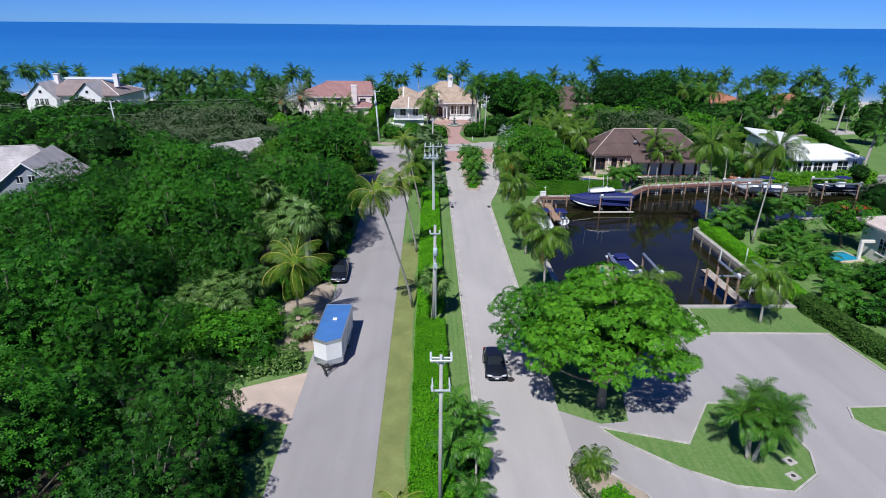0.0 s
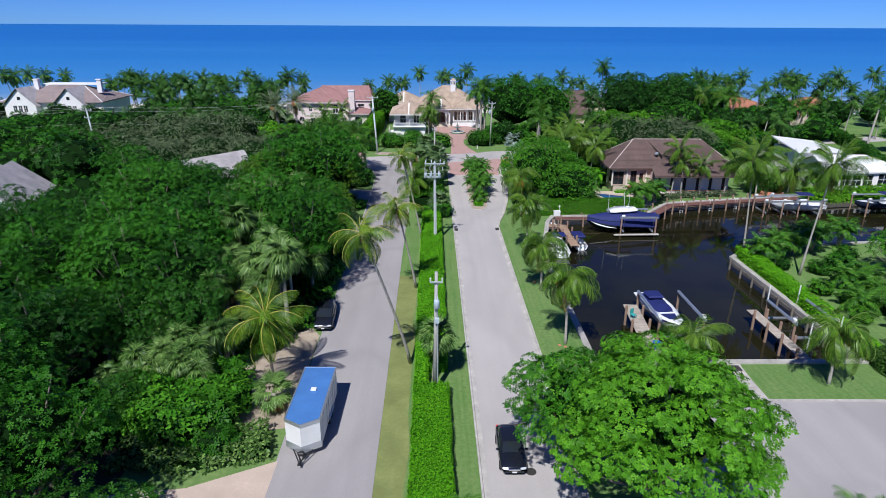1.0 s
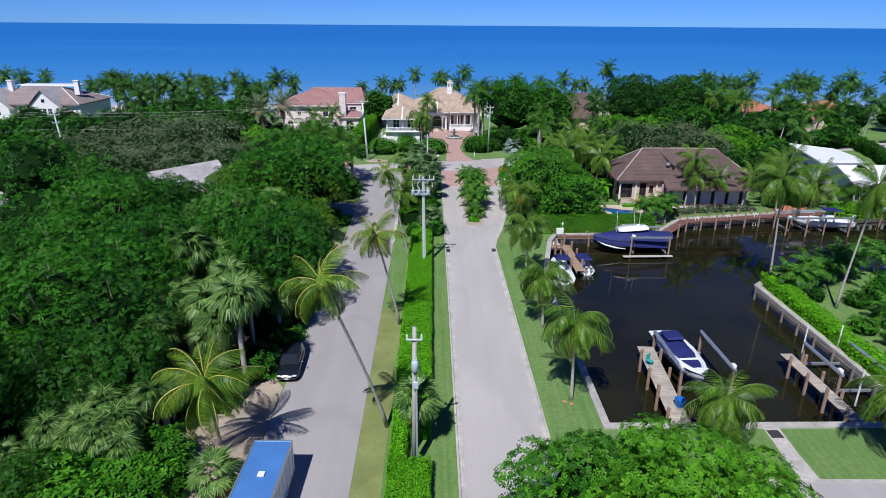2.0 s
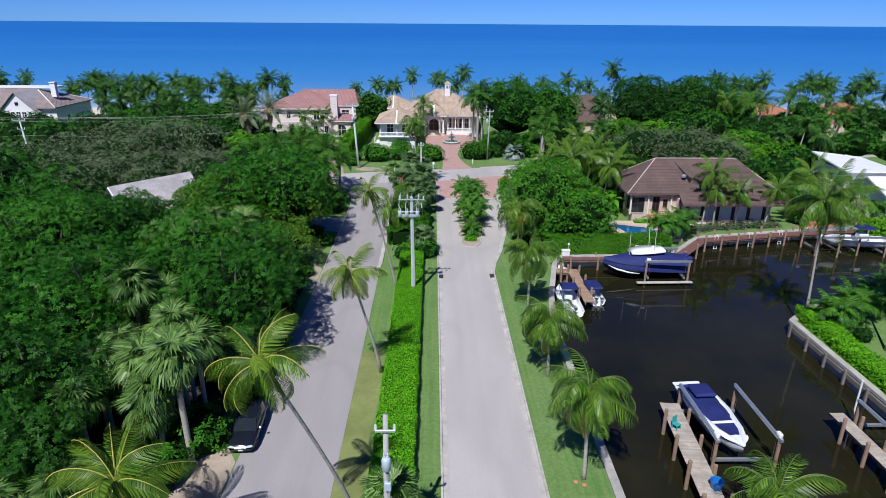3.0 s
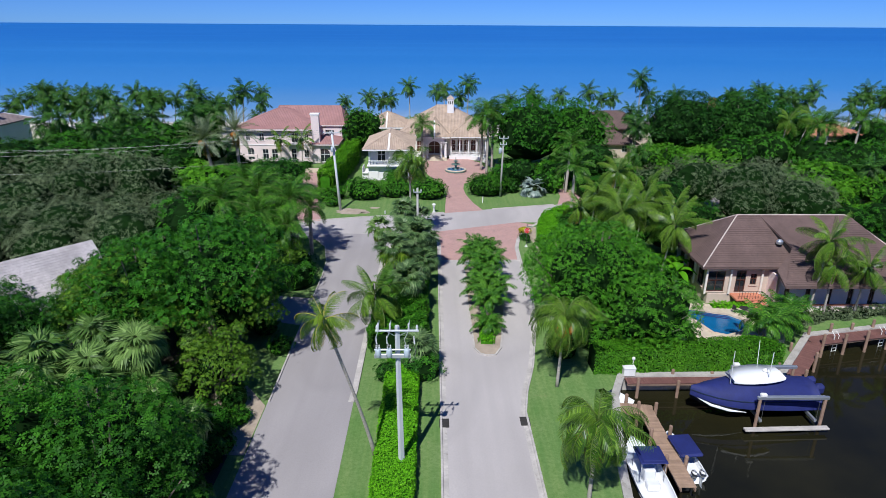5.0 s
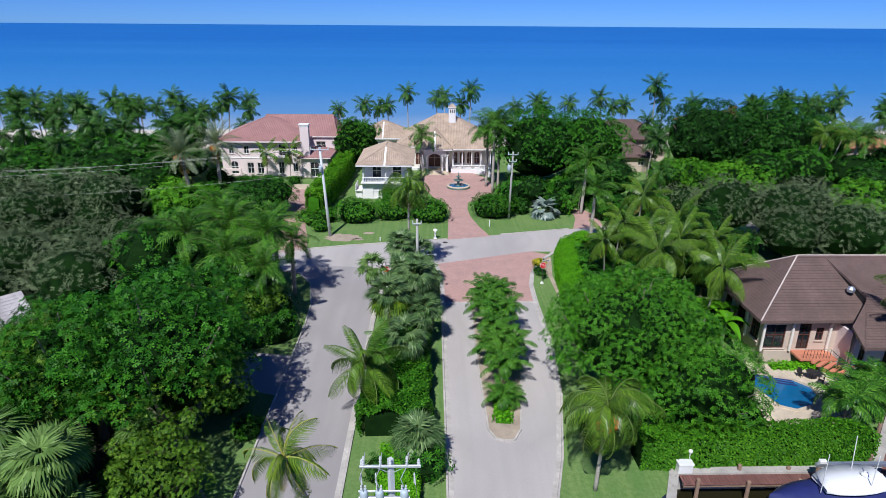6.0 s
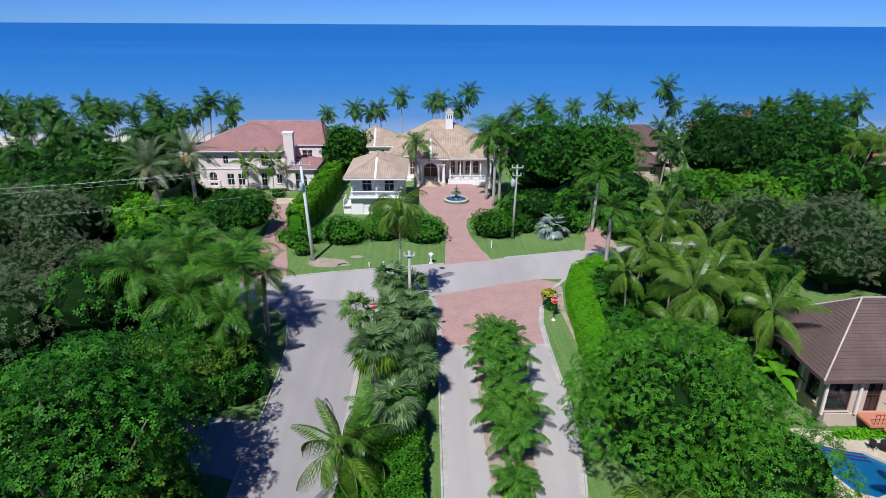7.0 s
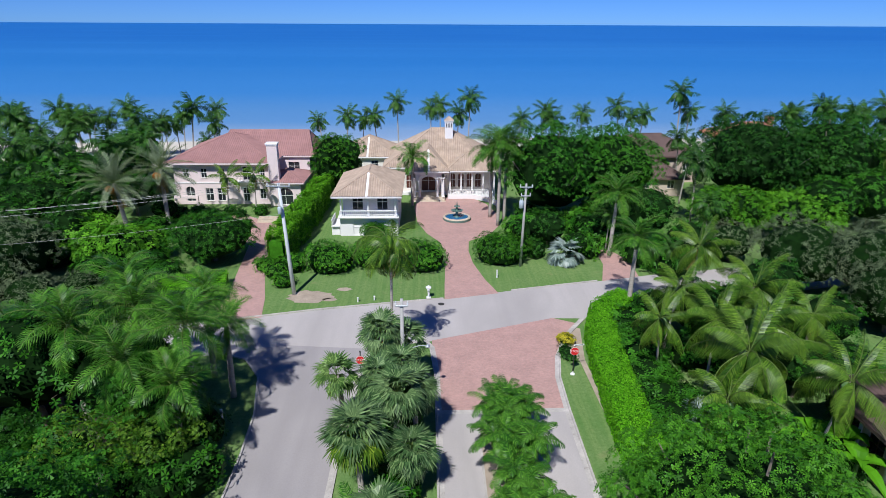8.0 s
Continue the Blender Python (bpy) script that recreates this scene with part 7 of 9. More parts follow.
# pool and its deck
POOL = [(27.2, 121.2), (28.6, 121.0), (30.2, 120.2), (31.6, 119.8), (32.6, 118.6), (32.4, 117.0), (31.0, 115.6), (29.4, 115.0), (28.2, 115.6), (27.8, 117.0), (27.4, 118.4), (26.6, 119.6), (26.5, 120.6)]
DECK = [(24.2, 113.4), (30.0, 112.9), (34.6, 114.2), (36.6, 117.0), (36.2, 119.6), (34.8, 121.0), (29.8, 122.4), (26.0, 122.6), (24.0, 119.0)]
g = plate(DECK, [POOL], 0.40)
g.sweep(DECK, [(0.0, 0.0), (0.0, 0.40), (-0.02, 0.40), (-0.02, 0.0)], True)
deck = solid("pool_deck", g, M_TRAV, "pale travertine pool deck", "patio", "structure")
part("coping", Geo().sweep(POOL, [(0.18, 0.30), (0.18, 0.46), (-0.14, 0.46), (-0.14, -0.6)], True), M_TRAV, deck)
pool = thing("swimming_pool", (29.5, 118, 0), "curved blue swimming pool with steps at one end", "pool")
part("water", plate([(x - 29.5, y - 118) for x, y in POOL], [], 0.26), M_POOL, pool)
for k in range(3):
    part("pool_step", Geo().sweep([(-2.2 + 0.2 * k, 3.1 - 0.45 * k), (-0.8, 2.75 - 0.42 * k), (0.8, 2.0 - 0.42 * k), (2.0, 1.6 - 0.4 * k)], [(0.1, 0.2), (0.1, 0.275), (-0.1, 0.275), (-0.1, 0.2)]), M_NAVY, pool, "dark blue step edge")


def gable_house(name, label, at_xyz, rz, w, d, wall_h, rise, wall_mat, roof_mat, windows=True):
    """A house with a gable to the front and a cross roof."""
    e = thing(name, at_xyz, label, "house", "", rz)
    ops = [(-1.2, wall_h + 0.4, 0.7, 1.0, "window"), (1.2, wall_h + 0.4, 0.7, 1.0, "window")] if windows else []
    block(e, -w / 2, -d / 2, w / 2, d / 2, 0, wall_h, wall_mat, [(-w * 0.25, 1.0, 1.2, 1.5, "window"), (w * 0.25, 1.0, 1.2, 1.5, "window")], [(d * 0.3, 1, 1.2, 1.5, "window")], [(d * 0.3, 1, 1.2, 1.5, "window")])
    part("gable_wall", Geo().add([(-w / 2, -d / 2, wall_h), (w / 2, -d / 2, wall_h), (0, -d / 2, wall_h + rise), (-w / 2, -d / 2 + 0.2, wall_h), (w / 2, -d / 2 + 0.2, wall_h), (0, -d / 2 + 0.2, wall_h + rise)], [(0, 1, 2), (5, 4, 3), (0, 2, 5, 3), (1, 4, 5, 2)]), wall_mat, e)
    for s in (-1, 1):
        ob = part("window", Geo().box((s * 0.8, -d / 2 - 0.02, wall_h + rise * 0.33), (0.8, 0.05, 1.0)), M_GLASS, e)
        part("window_frame", Geo().box((s * 0.8, -d / 2 - 0.05, wall_h + rise * 0.33), (0.07, 0.06, 1.0)).box((s * 0.8, -d / 2 - 0.05, wall_h + rise * 0.33 + 0.53), (1.0, 0.08, 0.1)).box((s * 0.8, -d / 2 - 0.05, wall_h + rise * 0.33 - 0.53), (1.0, 0.08, 0.1)), M_WHITE, ob)
    o = 0.5
    k = rise / (w / 2)
    body, t = Geo(), Geo()
    for s in (-1, 1):
        pl = [(s * (w / 2 + o), -d / 2 - o, wall_h - o * k), (s * (w / 2 + o), d / 2 + o, wall_h - o * k), (0, d / 2 + o, wall_h + rise), (0, -d / 2 - o, wall_h + rise)]
        lo = [(x, y, z - 0.18) for x, y, z in pl]
        body.add(pl + lo, [(0, 1, 2, 3), (7, 6, 5, 4), (0, 4, 5, 1), (0, 3, 7, 4), (1, 5, 6, 2)])
        roof_face(t, [(x, y, z + 0.02) for x, y, z in pl], 0.3, 0.035, False)
    rf = part("roof", body, roof_mat, e)
    tagged(part("shake_covering", t, roof_mat, rf), kind="stuff")
    part("barge_board", Geo().tube([(-w / 2 - o, -d / 2 - o - 0.02, wall_h - o * k - 0.1), (0, -d / 2 - o - 0.02, wall_h + rise - 0.1), (w / 2 + o, -d / 2 - o - 0.02, wall_h - o * k - 0.1)], 0.14, 4), M_WHITE, rf)
    return e


# house among the woods, with a gable, and its neighbour
h1 = gable_house("shake_house", "grey-blue sided house with pale shake gable roof among trees", (-64.9, 102.8, 0), 0.25, 9.6, 14, 4.6, 3.9, M_GREYSID, M_SHAKEG)
hip_roof(h1, -18, -1, 3.6, 9, 4.4, 4.7, M_SHAKEG, 0.3, 0.035, False, M_SHAKEG)
gable_house("shake_house", "house with a pale weathered shake roof behind the trees", (-38.4, 117.4, 0), -0.69, 8.4, 10.5, 4.4, 3.5, M_GREYSID, M_SHAKEG)
# white house with twin gables by the sea
wh = thing("twin_gable_house", (-105, 196, 0), "white house with two steep gables and a brown roof", "house")
block(wh, -15, -6, 12, 10, 0, 8.0, M_WSTUC, [(-8 + 4 * k, 3.4, 1.1, 1.7, "window") for k in range(5)], (), [(5, 4, 1.2, 1.6, "window")])
hip_roof(wh, -15.5, -7, 12.5, 11, 8.0, 3.6, M_TAUPE, 0.4, 0.05, False, M_WHITE)
part("flat_roof", Geo().box((0, 4, 11.9), (16, 4.5, 0.4), 0, 0.05), M_WHITE, wh)
for gx in (-9.5, 3.8):
    gw = part("gable_wall", Geo().add([(gx - 4.2, -7.8, 0), (gx + 4.2, -7.8, 0), (gx + 4.2, -7.8, 7.2), (gx, -7.8, 11.4), (gx - 4.2, -7.8, 7.2), (gx - 4.2, -6, 0), (gx + 4.2, -6, 0), (gx + 4.2, -6, 7.2), (gx, -6, 11.4), (gx - 4.2, -6, 7.2)], [(0, 1, 2, 3, 4), (1, 6, 7, 2), (0, 4, 9, 5)]), M_WSTUC, wh)
    for s in (-1.4, 0, 1.4):
        ob = part("window", Geo().box((gx + s, -7.84, 6.2), (0.9, 0.06, 1.7)), M_GLASS, gw)
        part("window_frame", Geo().box((gx + s, -7.88, 6.2), (0.08, 0.06, 1.7)).box((gx + s, -7.88, 6.4), (0.9, 0.06, 0.08)).box((gx + s, -7.88, 7.1), (1.1, 0.08, 0.14)), M_WHITE, ob)
    part("window", Geo().box((gx, -7.84, 9.0), (0.8, 0.06, 0.8)), M_GLASS, gw)
    sl = Geo()
    for s in (-1, 1):
        sl.add([(gx, -8.4, 11.7), (gx + s * 4.9, -8.4, 6.9), (gx + s * 4.9, 3, 6.9), (gx, 3, 11.7)], [(0, 1, 2, 3)])
    part("gable_roof", sl, M_SHAKEG, wh)
for cx in (-8.5, 9.0):
    part("chimney", Geo().box((cx, 0, 11.6), (1.3, 1.1, 3.6), 0, 0.04).box((cx, 0, 13.4), (1.6, 1.4, 0.25), 0, 0.04), M_WSTUC, wh)
# flat white house east of the canal
fw = thing("white_roof_house", (78, 129, 0), "single-storey white house with low white roofs and a taller rear wing", "house")
block(fw, -7.4, -4.6, 7.0, 5.2, 0, 3.5, M_WSTUC, [(-6.2 + 2.1 * k, 0.7, 1.8, 2.2, "window") for k in range(4)] + [(3.0, 0.7, 2.2, 2.4, "window"), (5.4, 0.7, 1.0, 2.4, "door")], [(4, 1, 1.6, 1.8, "window")], ())
part("gable", Geo().add([(-7.4, -4.6, 3.5), (-7.4, 5.2, 3.5), (-7.4, 0.2, 5.5), (-7.15, -4.6, 3.5), (-7.15, 5.2, 3.5), (-7.15, 0.2, 5.5)], [(0, 2, 1), (3, 4, 5), (0, 1, 4, 3), (1, 2, 5, 4), (2, 0, 3, 5)]), M_WSTUC, fw)


def sheet_roof(verts, faces, thick):
    """A thin white roof skin with an edge all round."""
    n = len(verts)
    sides = [e for f in faces for e in zip(f, f[1:] + f[:1])]
    rim = [(q, p, p + n, q + n) for p, q in sides if (q, p) not in sides]
    return Geo().add(verts + [(x, y, z - thick) for x, y, z in verts], list(faces) + [tuple(k + n for k in f[::-1]) for f in faces] + rim)


part("roof", sheet_roof([(-8.2, -5.8, 3.6), (8.0, -4.6, 3.6), (8.0, 5.8, 3.7), (-8.2, 6.0, 3.7), (-8.2, 0.2, 5.75), (1.8, 0.2, 5.75)], [(0, 1, 5, 4), (1, 2, 5), (4, 5, 2, 3)], 0.25), M_WHITE, fw, "low white hipped roof")
block(fw, -6.4, 7.4, 1.7, 17.0, 0, 4.75, M_WSTUC, [(-3.3, 2.6, 1.2, 1.3, "window"), (-0.7, 2.6, 1.2, 1.3, "window")], [(5.0, 2.4, 1.3, 1.3, "window")], ())
part("roof", sheet_roof([(-7.1, 6.7, 5.0), (2.3, 6.7, 5.0), (2.3, 17.6, 5.3), (-7.1, 17.6, 6.4)], [(0, 1, 2), (0, 2, 3)], 0.25), M_WHITE, fw, "sloping white roof")


def tile_house(name, label, at_xyz, rz, w, d, h, rise, wall, roof, wins=4):
    e = thing(name, at_xyz, label, "house", "", rz)
    block(e, -w / 2, -d / 2, w / 2, d / 2, 0, h, wall, [(-w / 2 + w * (k + 0.5) / wins, h * 0.45, 1.3, 1.5, "window") for k in range(wins)], [(d * 0.5, h * 0.45, 1.2, 1.5, "window")], [(d * 0.5, h * 0.45, 1.2, 1.5, "window")])
    hip_roof(e, -w / 2 - 0.8, -d / 2 - 0.8, w / 2 + 0.8, d / 2 + 0.8, h + 0.2, rise, roof, 0.36, 0.06, True)
    return e


tile_house("brown_roof_house", "house with a dark brown roof between big trees", (44, 216, 0), 0.1, 17, 11, 5.2, 3.4, M_BEIGE, M_BROWN)
tile_house("brown_roof_house", "low wing with a brown roof between big trees", (42, 205, 0), 0.0, 9, 8, 3.2, 2.4, M_BEIGE, M_BROWN, 2)
o = tile_house("orange_roof_house", "stucco house with orange clay tile roofs", (88, 206, 0), 0.15, 18, 13, 5.6, 2.8, M_BEIGE, M_ORANGE)
hip_roof(o, 8, -10, 20, 2, 3.6, 2.4, M_ORANGE, 0.36, 0.06)
hip_roof(o, -13, -9, -5, 0, 4.2, 2.2, M_ORANGE, 0.36, 0.06)
part("wall", Geo().box((14, -4, 1.8), (10, 10, 3.5), 0, 0.03), M_BEIGE, o)
part("wall", Geo().box((-9, -4.5, 2.0), (6.5, 7.5, 4.0), 0, 0.03), M_BEIGE, o)
tile_house("orange_roof_house", "far house with an orange clay tile roof", (116, 210, 0), -0.1, 13, 11, 4.8, 2.6, M_BEIGE, M_ORANGE)
tile_house("orange_roof_house", "house with an orange tile roof and red chimney", (70, 226, 0), 0.0, 15, 10, 6.6, 2.8, M_WSTUC, M_ORANGE)
part("chimney", Geo().box((4, 0, 9.8), (1.4, 1.4, 2.2), 0, 0.04), M_ORANGE, bpy.data.objects["orange_roof_house.002"])
eh = thing("cream_garden_house", (59.8, 75.5, 0), "cream stucco garden house in the east garden", "house")
block(eh, -4.6, -4.5, 6, 5, 0, 4.4, M_CREAM, [(-2, 1.0, 1.6, 2.2, "door"), (2, 1.2, 1.4, 1.6, "window")], [(4, 1.2, 1.4, 2.0, "window"), (7, 1.2, 1.2, 2.0, "door")])
hip_roof(eh, -5.4, -5.3, 7, 5.8, 4.6, 2.2, M_SHELL, 0.36, 0.06, True)
part("porch", Geo().box((-5.6, 2.0, 2.6), (2.2, 0.3, 0.4), 0, 0.03).box((-6.5, 2.0, 1.3), (0.35, 0.35, 2.6), 0, 0.03), M_CREAM, eh)
e = thing("plunge_pool", (50.8, 78.2, 0), "small turquoise plunge pool in the east garden", "pool")
part("coping", Geo().box((0, 0, 0.12), (5.6, 3.6, 0.24), 0.2, 0.03), M_TRAV, e)
part("water", Geo().box((0, 0, 0.24), (4.9, 2.9, 0.03), 0.2), surface("turquoise_water", (0.03, 0.33, 0.5), 0.08, vary=0.1, bump=0.1), e)
solid("orange_patio", Geo().slab([(54.6, 119.6), (61, 120.6), (63, 127), (60.6, 131), (58, 127)], -0.1, 0.03), M_TERRA, "terracotta patio beside the canal", "patio", "structure")


# ---- poles, lamps and signs ----
def crossarm(parent, z, half, y=0.0, n=3, up=0.35, mat=None):
    arm = part("crossarm", Geo().box((0, y, z), (half * 2, 0.1, 0.13), 0, 0.015).tube([(half * 0.55, y, z), (0.0, 0, z - 0.55)], 0.02, 5).tube([(-half * 0.55, y, z), (0.0, 0, z - 0.55)], 0.02, 5), mat or M_STEEL, parent)
    for k in range(n):
        x = -half * 0.92 + 2 * half * 0.92 * k / max(1, n - 1)
        part("insulator", Geo().lathe([(0.03, 0), (0.075, 0.06), (0.05, 0.1), (0.085, 0.15), (0.05, 0.2), (0.075, 0.26), (0.03, up)], (x, y, z + 0.05), 8), M_PORC, arm)
    return arm


def utility_pole(x, y, h, mat, label, arms, lean=(0, 0), r0=0.19, sides=10):
    e = thing("utility_pole", (x, y, 0), label, "utility pole")
    part("pole", Geo().tube([(0, 0, -0.2), (lean[0] * 0.5, lean[1] * 0.5, h * 0.5), (lean[0], lean[1], h)], [r0, r0 * 0.85, r0 * 0.68], sides), mat, e, "", sides > 4)
    for z, half, n in arms:
        a = crossarm(e, z, half, -0.2, n)
        a.location = (lean[0] * z / h, lean[1] * z / h, 0)
    return e


def transformer(parent, x, y, z, s=1.0):
    t = part("transformer", Geo().lathe([(0.2 * s, 0), (0.27 * s, 0.04), (0.27 * s, 0.78 * s), (0.22 * s, 0.86 * s), (0.05, 0.9 * s)], (x, y, z), 14), M_TRANS, parent, "", True)
    part("bushing", Geo().lathe([(0.03, 0), (0.06, 0.1), (0.03, 0.16), (0.05, 0.24), (0.02, 0.3)], (x + 0.08, y, z + 0.86 * s), 7), M_PORC, t)
    part("bushing", Geo().lathe([(0.03, 0), (0.06, 0.1), (0.03, 0.16), (0.05, 0.24), (0.02, 0.3)], (x - 0.1, y, z + 0.86 * s), 7), M_PORC, t)
    return t


def cutouts(parent, z, xs, y=-0.34):
    for x in xs:
        c = part("fuse_cutout", Geo().tube([(x, y, z + 0.55), (x + 0.05, y - 0.1, z + 0.1)], 0.035, 6).box((x, y + 0.06, z + 0.32), (0.06, 0.1, 0.5), 0, 0.01), M_PORC, parent)
        part("jumper", Geo().tube([(x + 0.05, y - 0.1, z + 0.1), (x + 0.12, y - 0.16, z - 0.4), (x + 0.02, y - 0.05, z - 0.9)], 0.015, 5), M_WIRE, c)


p = utility_pole(-1.75, 34.4, 11.2, M_POLEG, "weathered utility pole with double crossarms above the palms", [(10.9, 0.62, 3), (9.0, 0.55, 2)], (0, 0), 0.14)
crossarm(p, 10.86, 0.62, 0.2, 2)
cutouts(p, 9.3, (-0.5, 0.45))
p = utility_pole(-1.95, 59.4, 10.6, M_POLEG, "utility pole with one grey transformer above the hedge", [(9.8, 0.5, 2)], (0.1, 0.1))
transformer(p, 0.12, -0.38, 7.7, 0.85)
part("cable_riser", Geo().tube([(0.2, -0.15, 0.0), (0.2, -0.15, 6.2), (0.15, -0.3, 7.4)], 0.06, 6), M_STEEL, p)
part("meter_box", Geo().box((0.15, -0.25, 6.6), (0.35, 0.25, 0.5), 0, 0.03), M_TRANS, p)
p = utility_pole(-1.7, 96.2, 11.4, M_POLEC, "pale concrete utility pole with three transformers", [(11.15, 1.35, 3)], (-0.1, -0.25), 0.22, 4)
for x in (-1.2, -0.5, 0.6):
    transformer(p, x - 0.1, -0.55, 9.35, 0.68)
    part("drop_lead", Geo().tube([(x - 0.1, -0.55, 10.1), (x - 0.25, -0.6, 10.6), (x * 1.05, -0.5, 11.2), (x * 1.05 + 0.08, -0.45, 11.9)], 0.022, 5), M_STEEL, p)
    part("arrester", Geo().lathe([(0.03, 0), (0.07, 0.08), (0.04, 0.14), (0.07, 0.22), (0.04, 0.28), (0.07, 0.36), (0.03, 0.5)], (x * 1.05, -0.45, 11.2), 8), M_PORC, p)
cutouts(p, 10.2, (-1.4, -0.75, 0.95), -0.5)
part("platform", Geo().box((-0.4, -0.5, 9.4), (2.3, 0.12, 0.3), 0, 0.02).box((-0.4, -0.5, 9.85), (2.3, 0.08, 0.1), 0, 0.02), M_STEEL, p)
p = utility_pole(-14.9, 159.0, 12.9, M_POLEC, "tall pale concrete utility pole leaning beside the drive", [(12.6, 1.3, 3)], (-0.9, 0.9), 0.24)
transformer(p, -0.85, 0.25, 9.6, 0.9)
p = utility_pole(12.3, 167.4, 10.9, M_POLEG, "weathered utility pole with a transformer behind the bushes", [(10.5, 0.8, 3), (9.4, 0.6, 2)], (0.25, 0))
transformer(p, -0.3, -0.35, 7.9, 1.1)
p = utility_pole(-1.6, 137.5, 9.4, M_POLEG, "weathered pole with two curved street lamp arms", [(8.9, 0.5, 2)])
for s, L in ((-1, 2.4), (1, 1.9)):
    a = part("lamp_arm", Geo().tube([(0, 0, 4.5), (s * L * 0.35, 0, 5.1), (s * L * 0.75, -0.05, 5.35), (s * L, -0.05, 5.3)], 0.035, 7), M_STEEL, p)
    part("lamp_head", Geo().lathe([(0.05, -0.16), (0.17, -0.1), (0.19, 0.0), (0.1, 0.08)], (s * (L + 0.1), -0.05, 5.3), 12), M_ALU, a)
utility_pole(-74.0, 148.0, 11.5, M_POLEC, "pale utility pole standing among the gardens", [(11.2, 1.2, 3), (9.6, 0.7, 2)], (-0.8, 0))
wires = thing("overhead_wires", (-45, 154, 0), "sagging overhead wires between utility poles", "wires")
for dx, z0, z1 in ((-1.2, 11.0, 12.5), (0, 11.5, 13.1), (1.2, 11.8, 12.8), (0.2, 8.4, 9.2)):
    for (xa, ya, za), (xb, yb, zb) in ((((-74.8), 148.0 + dx * 0.3, z0), (-15.8 + dx * 0.4, 160.6, z1)), ((-190, 118 + dx * 0.3, z0), (-74.8, 148.0 + dx * 0.3, z0))):
        pts = []
        for k in range(13):
            t = k / 12
            pts.append((xa + (xb - xa) * t + 45, ya + (yb - ya) * t - 154, za + (zb - za) * t - 4 * 1.1 * t * (1 - t)))
        part("wire", Geo().tube(pts, 0.01, 4), M_WIRE, wires)
def sign(x, y, label, blade=False):
    e = thing("stop_sign", (x, y, 0), label, "sign", "stop signs")
    part("post", Geo().tube([(0, 0, -0.1), (0, 0, 3.1)], 0.045, 8), M_DKMETAL, e, "black round post")
    oc = [(0.42 * math.cos(math.pi / 8 + k * math.pi / 4), 0.42 * math.sin(math.pi / 8 + k * math.pi / 4)) for k in range(8)]
    b = Geo().add([(u, -0.06, 2.35 + v) for u, v in oc] + [(u, -0.05, 2.35 + v) for u, v in oc], [tuple(range(7, -1, -1)), tuple(range(8, 16))] + [(k, (k + 1) % 8, 8 + (k + 1) % 8, 8 + k) for k in range(8)])
    brd = part("border", b, M_WHITE, e, "white border")
    part("face", Geo().add([(u * 0.93, -0.068, 2.35 + v * 0.93) for u, v in oc], [tuple(range(8))]), M_RED, e, "red octagonal face")
    cu = bpy.data.curves.new("lettering", "FONT")
    cu.body, cu.size, cu.align_x, cu.align_y, cu.extrude = "STOP", 0.32, "CENTER", "CENTER", 0.002
    cu.materials.append(M_WHITE)
    tx = new("lettering", cu)
    tx.parent, tx.matrix_basis = e, pose(0, -0.074, 2.35, 90, 0, 0)
    part("base", Geo().lathe([(0.22, 0), (0.2, 0.08), (0.08, 0.14), (0.06, 0.3)], (0, 0, 0), 12), M_WHITE, e, "white base collar")
    part("finial", Geo().lathe([(0.05, 0), (0.08, 0.08), (0.02, 0.2)], (0, 0, 3.05), 8), M_DKMETAL, e)
    if blade:
        nb = part("name_blade", Geo().box((0.35, 0, 2.95), (0.95, 0.03, 0.16), 0.15, 0.01), M_WHITE, e, "white name blade")
        part("writing_bar", Geo().box((0.35, -0.02, 2.95), (0.7, 0.005, 0.06), 0.15), M_DKMETAL, nb)
    return e


sign(13.3, 141.6, "red stop sign on a black post at the junction", True)
sign(-5.35, 140.4, "red stop sign on a black post beside the palms")
e = thing("mailbox_post", (0.5, 157.9, 0), "white mailbox on a white post on the lawn", "mailbox")
part("post", Geo().box((0, 0, 0.5), (0.22, 0.22, 1.0), 0, 0.02).box((0, 0, 0.06), (0.5, 0.5, 0.12), 0, 0.03), M_WHITE, e)
part("box", Geo().box((0, -0.1, 1.15), (0.34, 0.6, 0.36), 0, 0.1), M_WHITE, e)
part("cap", Geo().add([(-0.3, -0.45, 1.36), (0.3, -0.45, 1.36), (0.3, 0.25, 1.36), (-0.3, 0.25, 1.36), (0, -0.1, 1.6)], [(0, 1, 4), (1, 2, 4), (2, 3, 4), (3, 0, 4), (3, 2, 1, 0)]), M_WHITE, e)
for i, (x, y, h) in enumerate(((8.9, 163.6, 1.0), (34.4, 41.8, 1.0), (-7.4, 156.9, 0.5), (-5.6, 157.4, 0.45), (-15.2, 134.0, 1.9))):
    o = solid("marker_post", Geo().tube([(0, 0, -0.1), (0, 0, h)], 0.09, 8).lathe([(0.1, h), (0.12, h + 0.03), (0.03, h + 0.08)], (0, 0, 0), 8), M_WHITE, "white marker post in the grass", "post", group="marker posts")
    put(o, x, y)
for i, (x, y) in enumerate(((22.7, 38.9), (22.1, 37.4))):
    e = thing("valve_box", (x, y, 0), "pale square valve box lid with a dark hole in the lawn", "valve box", "valve boxes", 0.4)
    part("lid", Geo().box((0, 0, 0.04), (0.75, 0.75, 0.1), 0, 0.02), M_KERB, e)
    part("hole", Geo().lathe([(0.16, 0.09), (0.16, 0.098)], (0, 0, 0), 10), M_IRON, e)
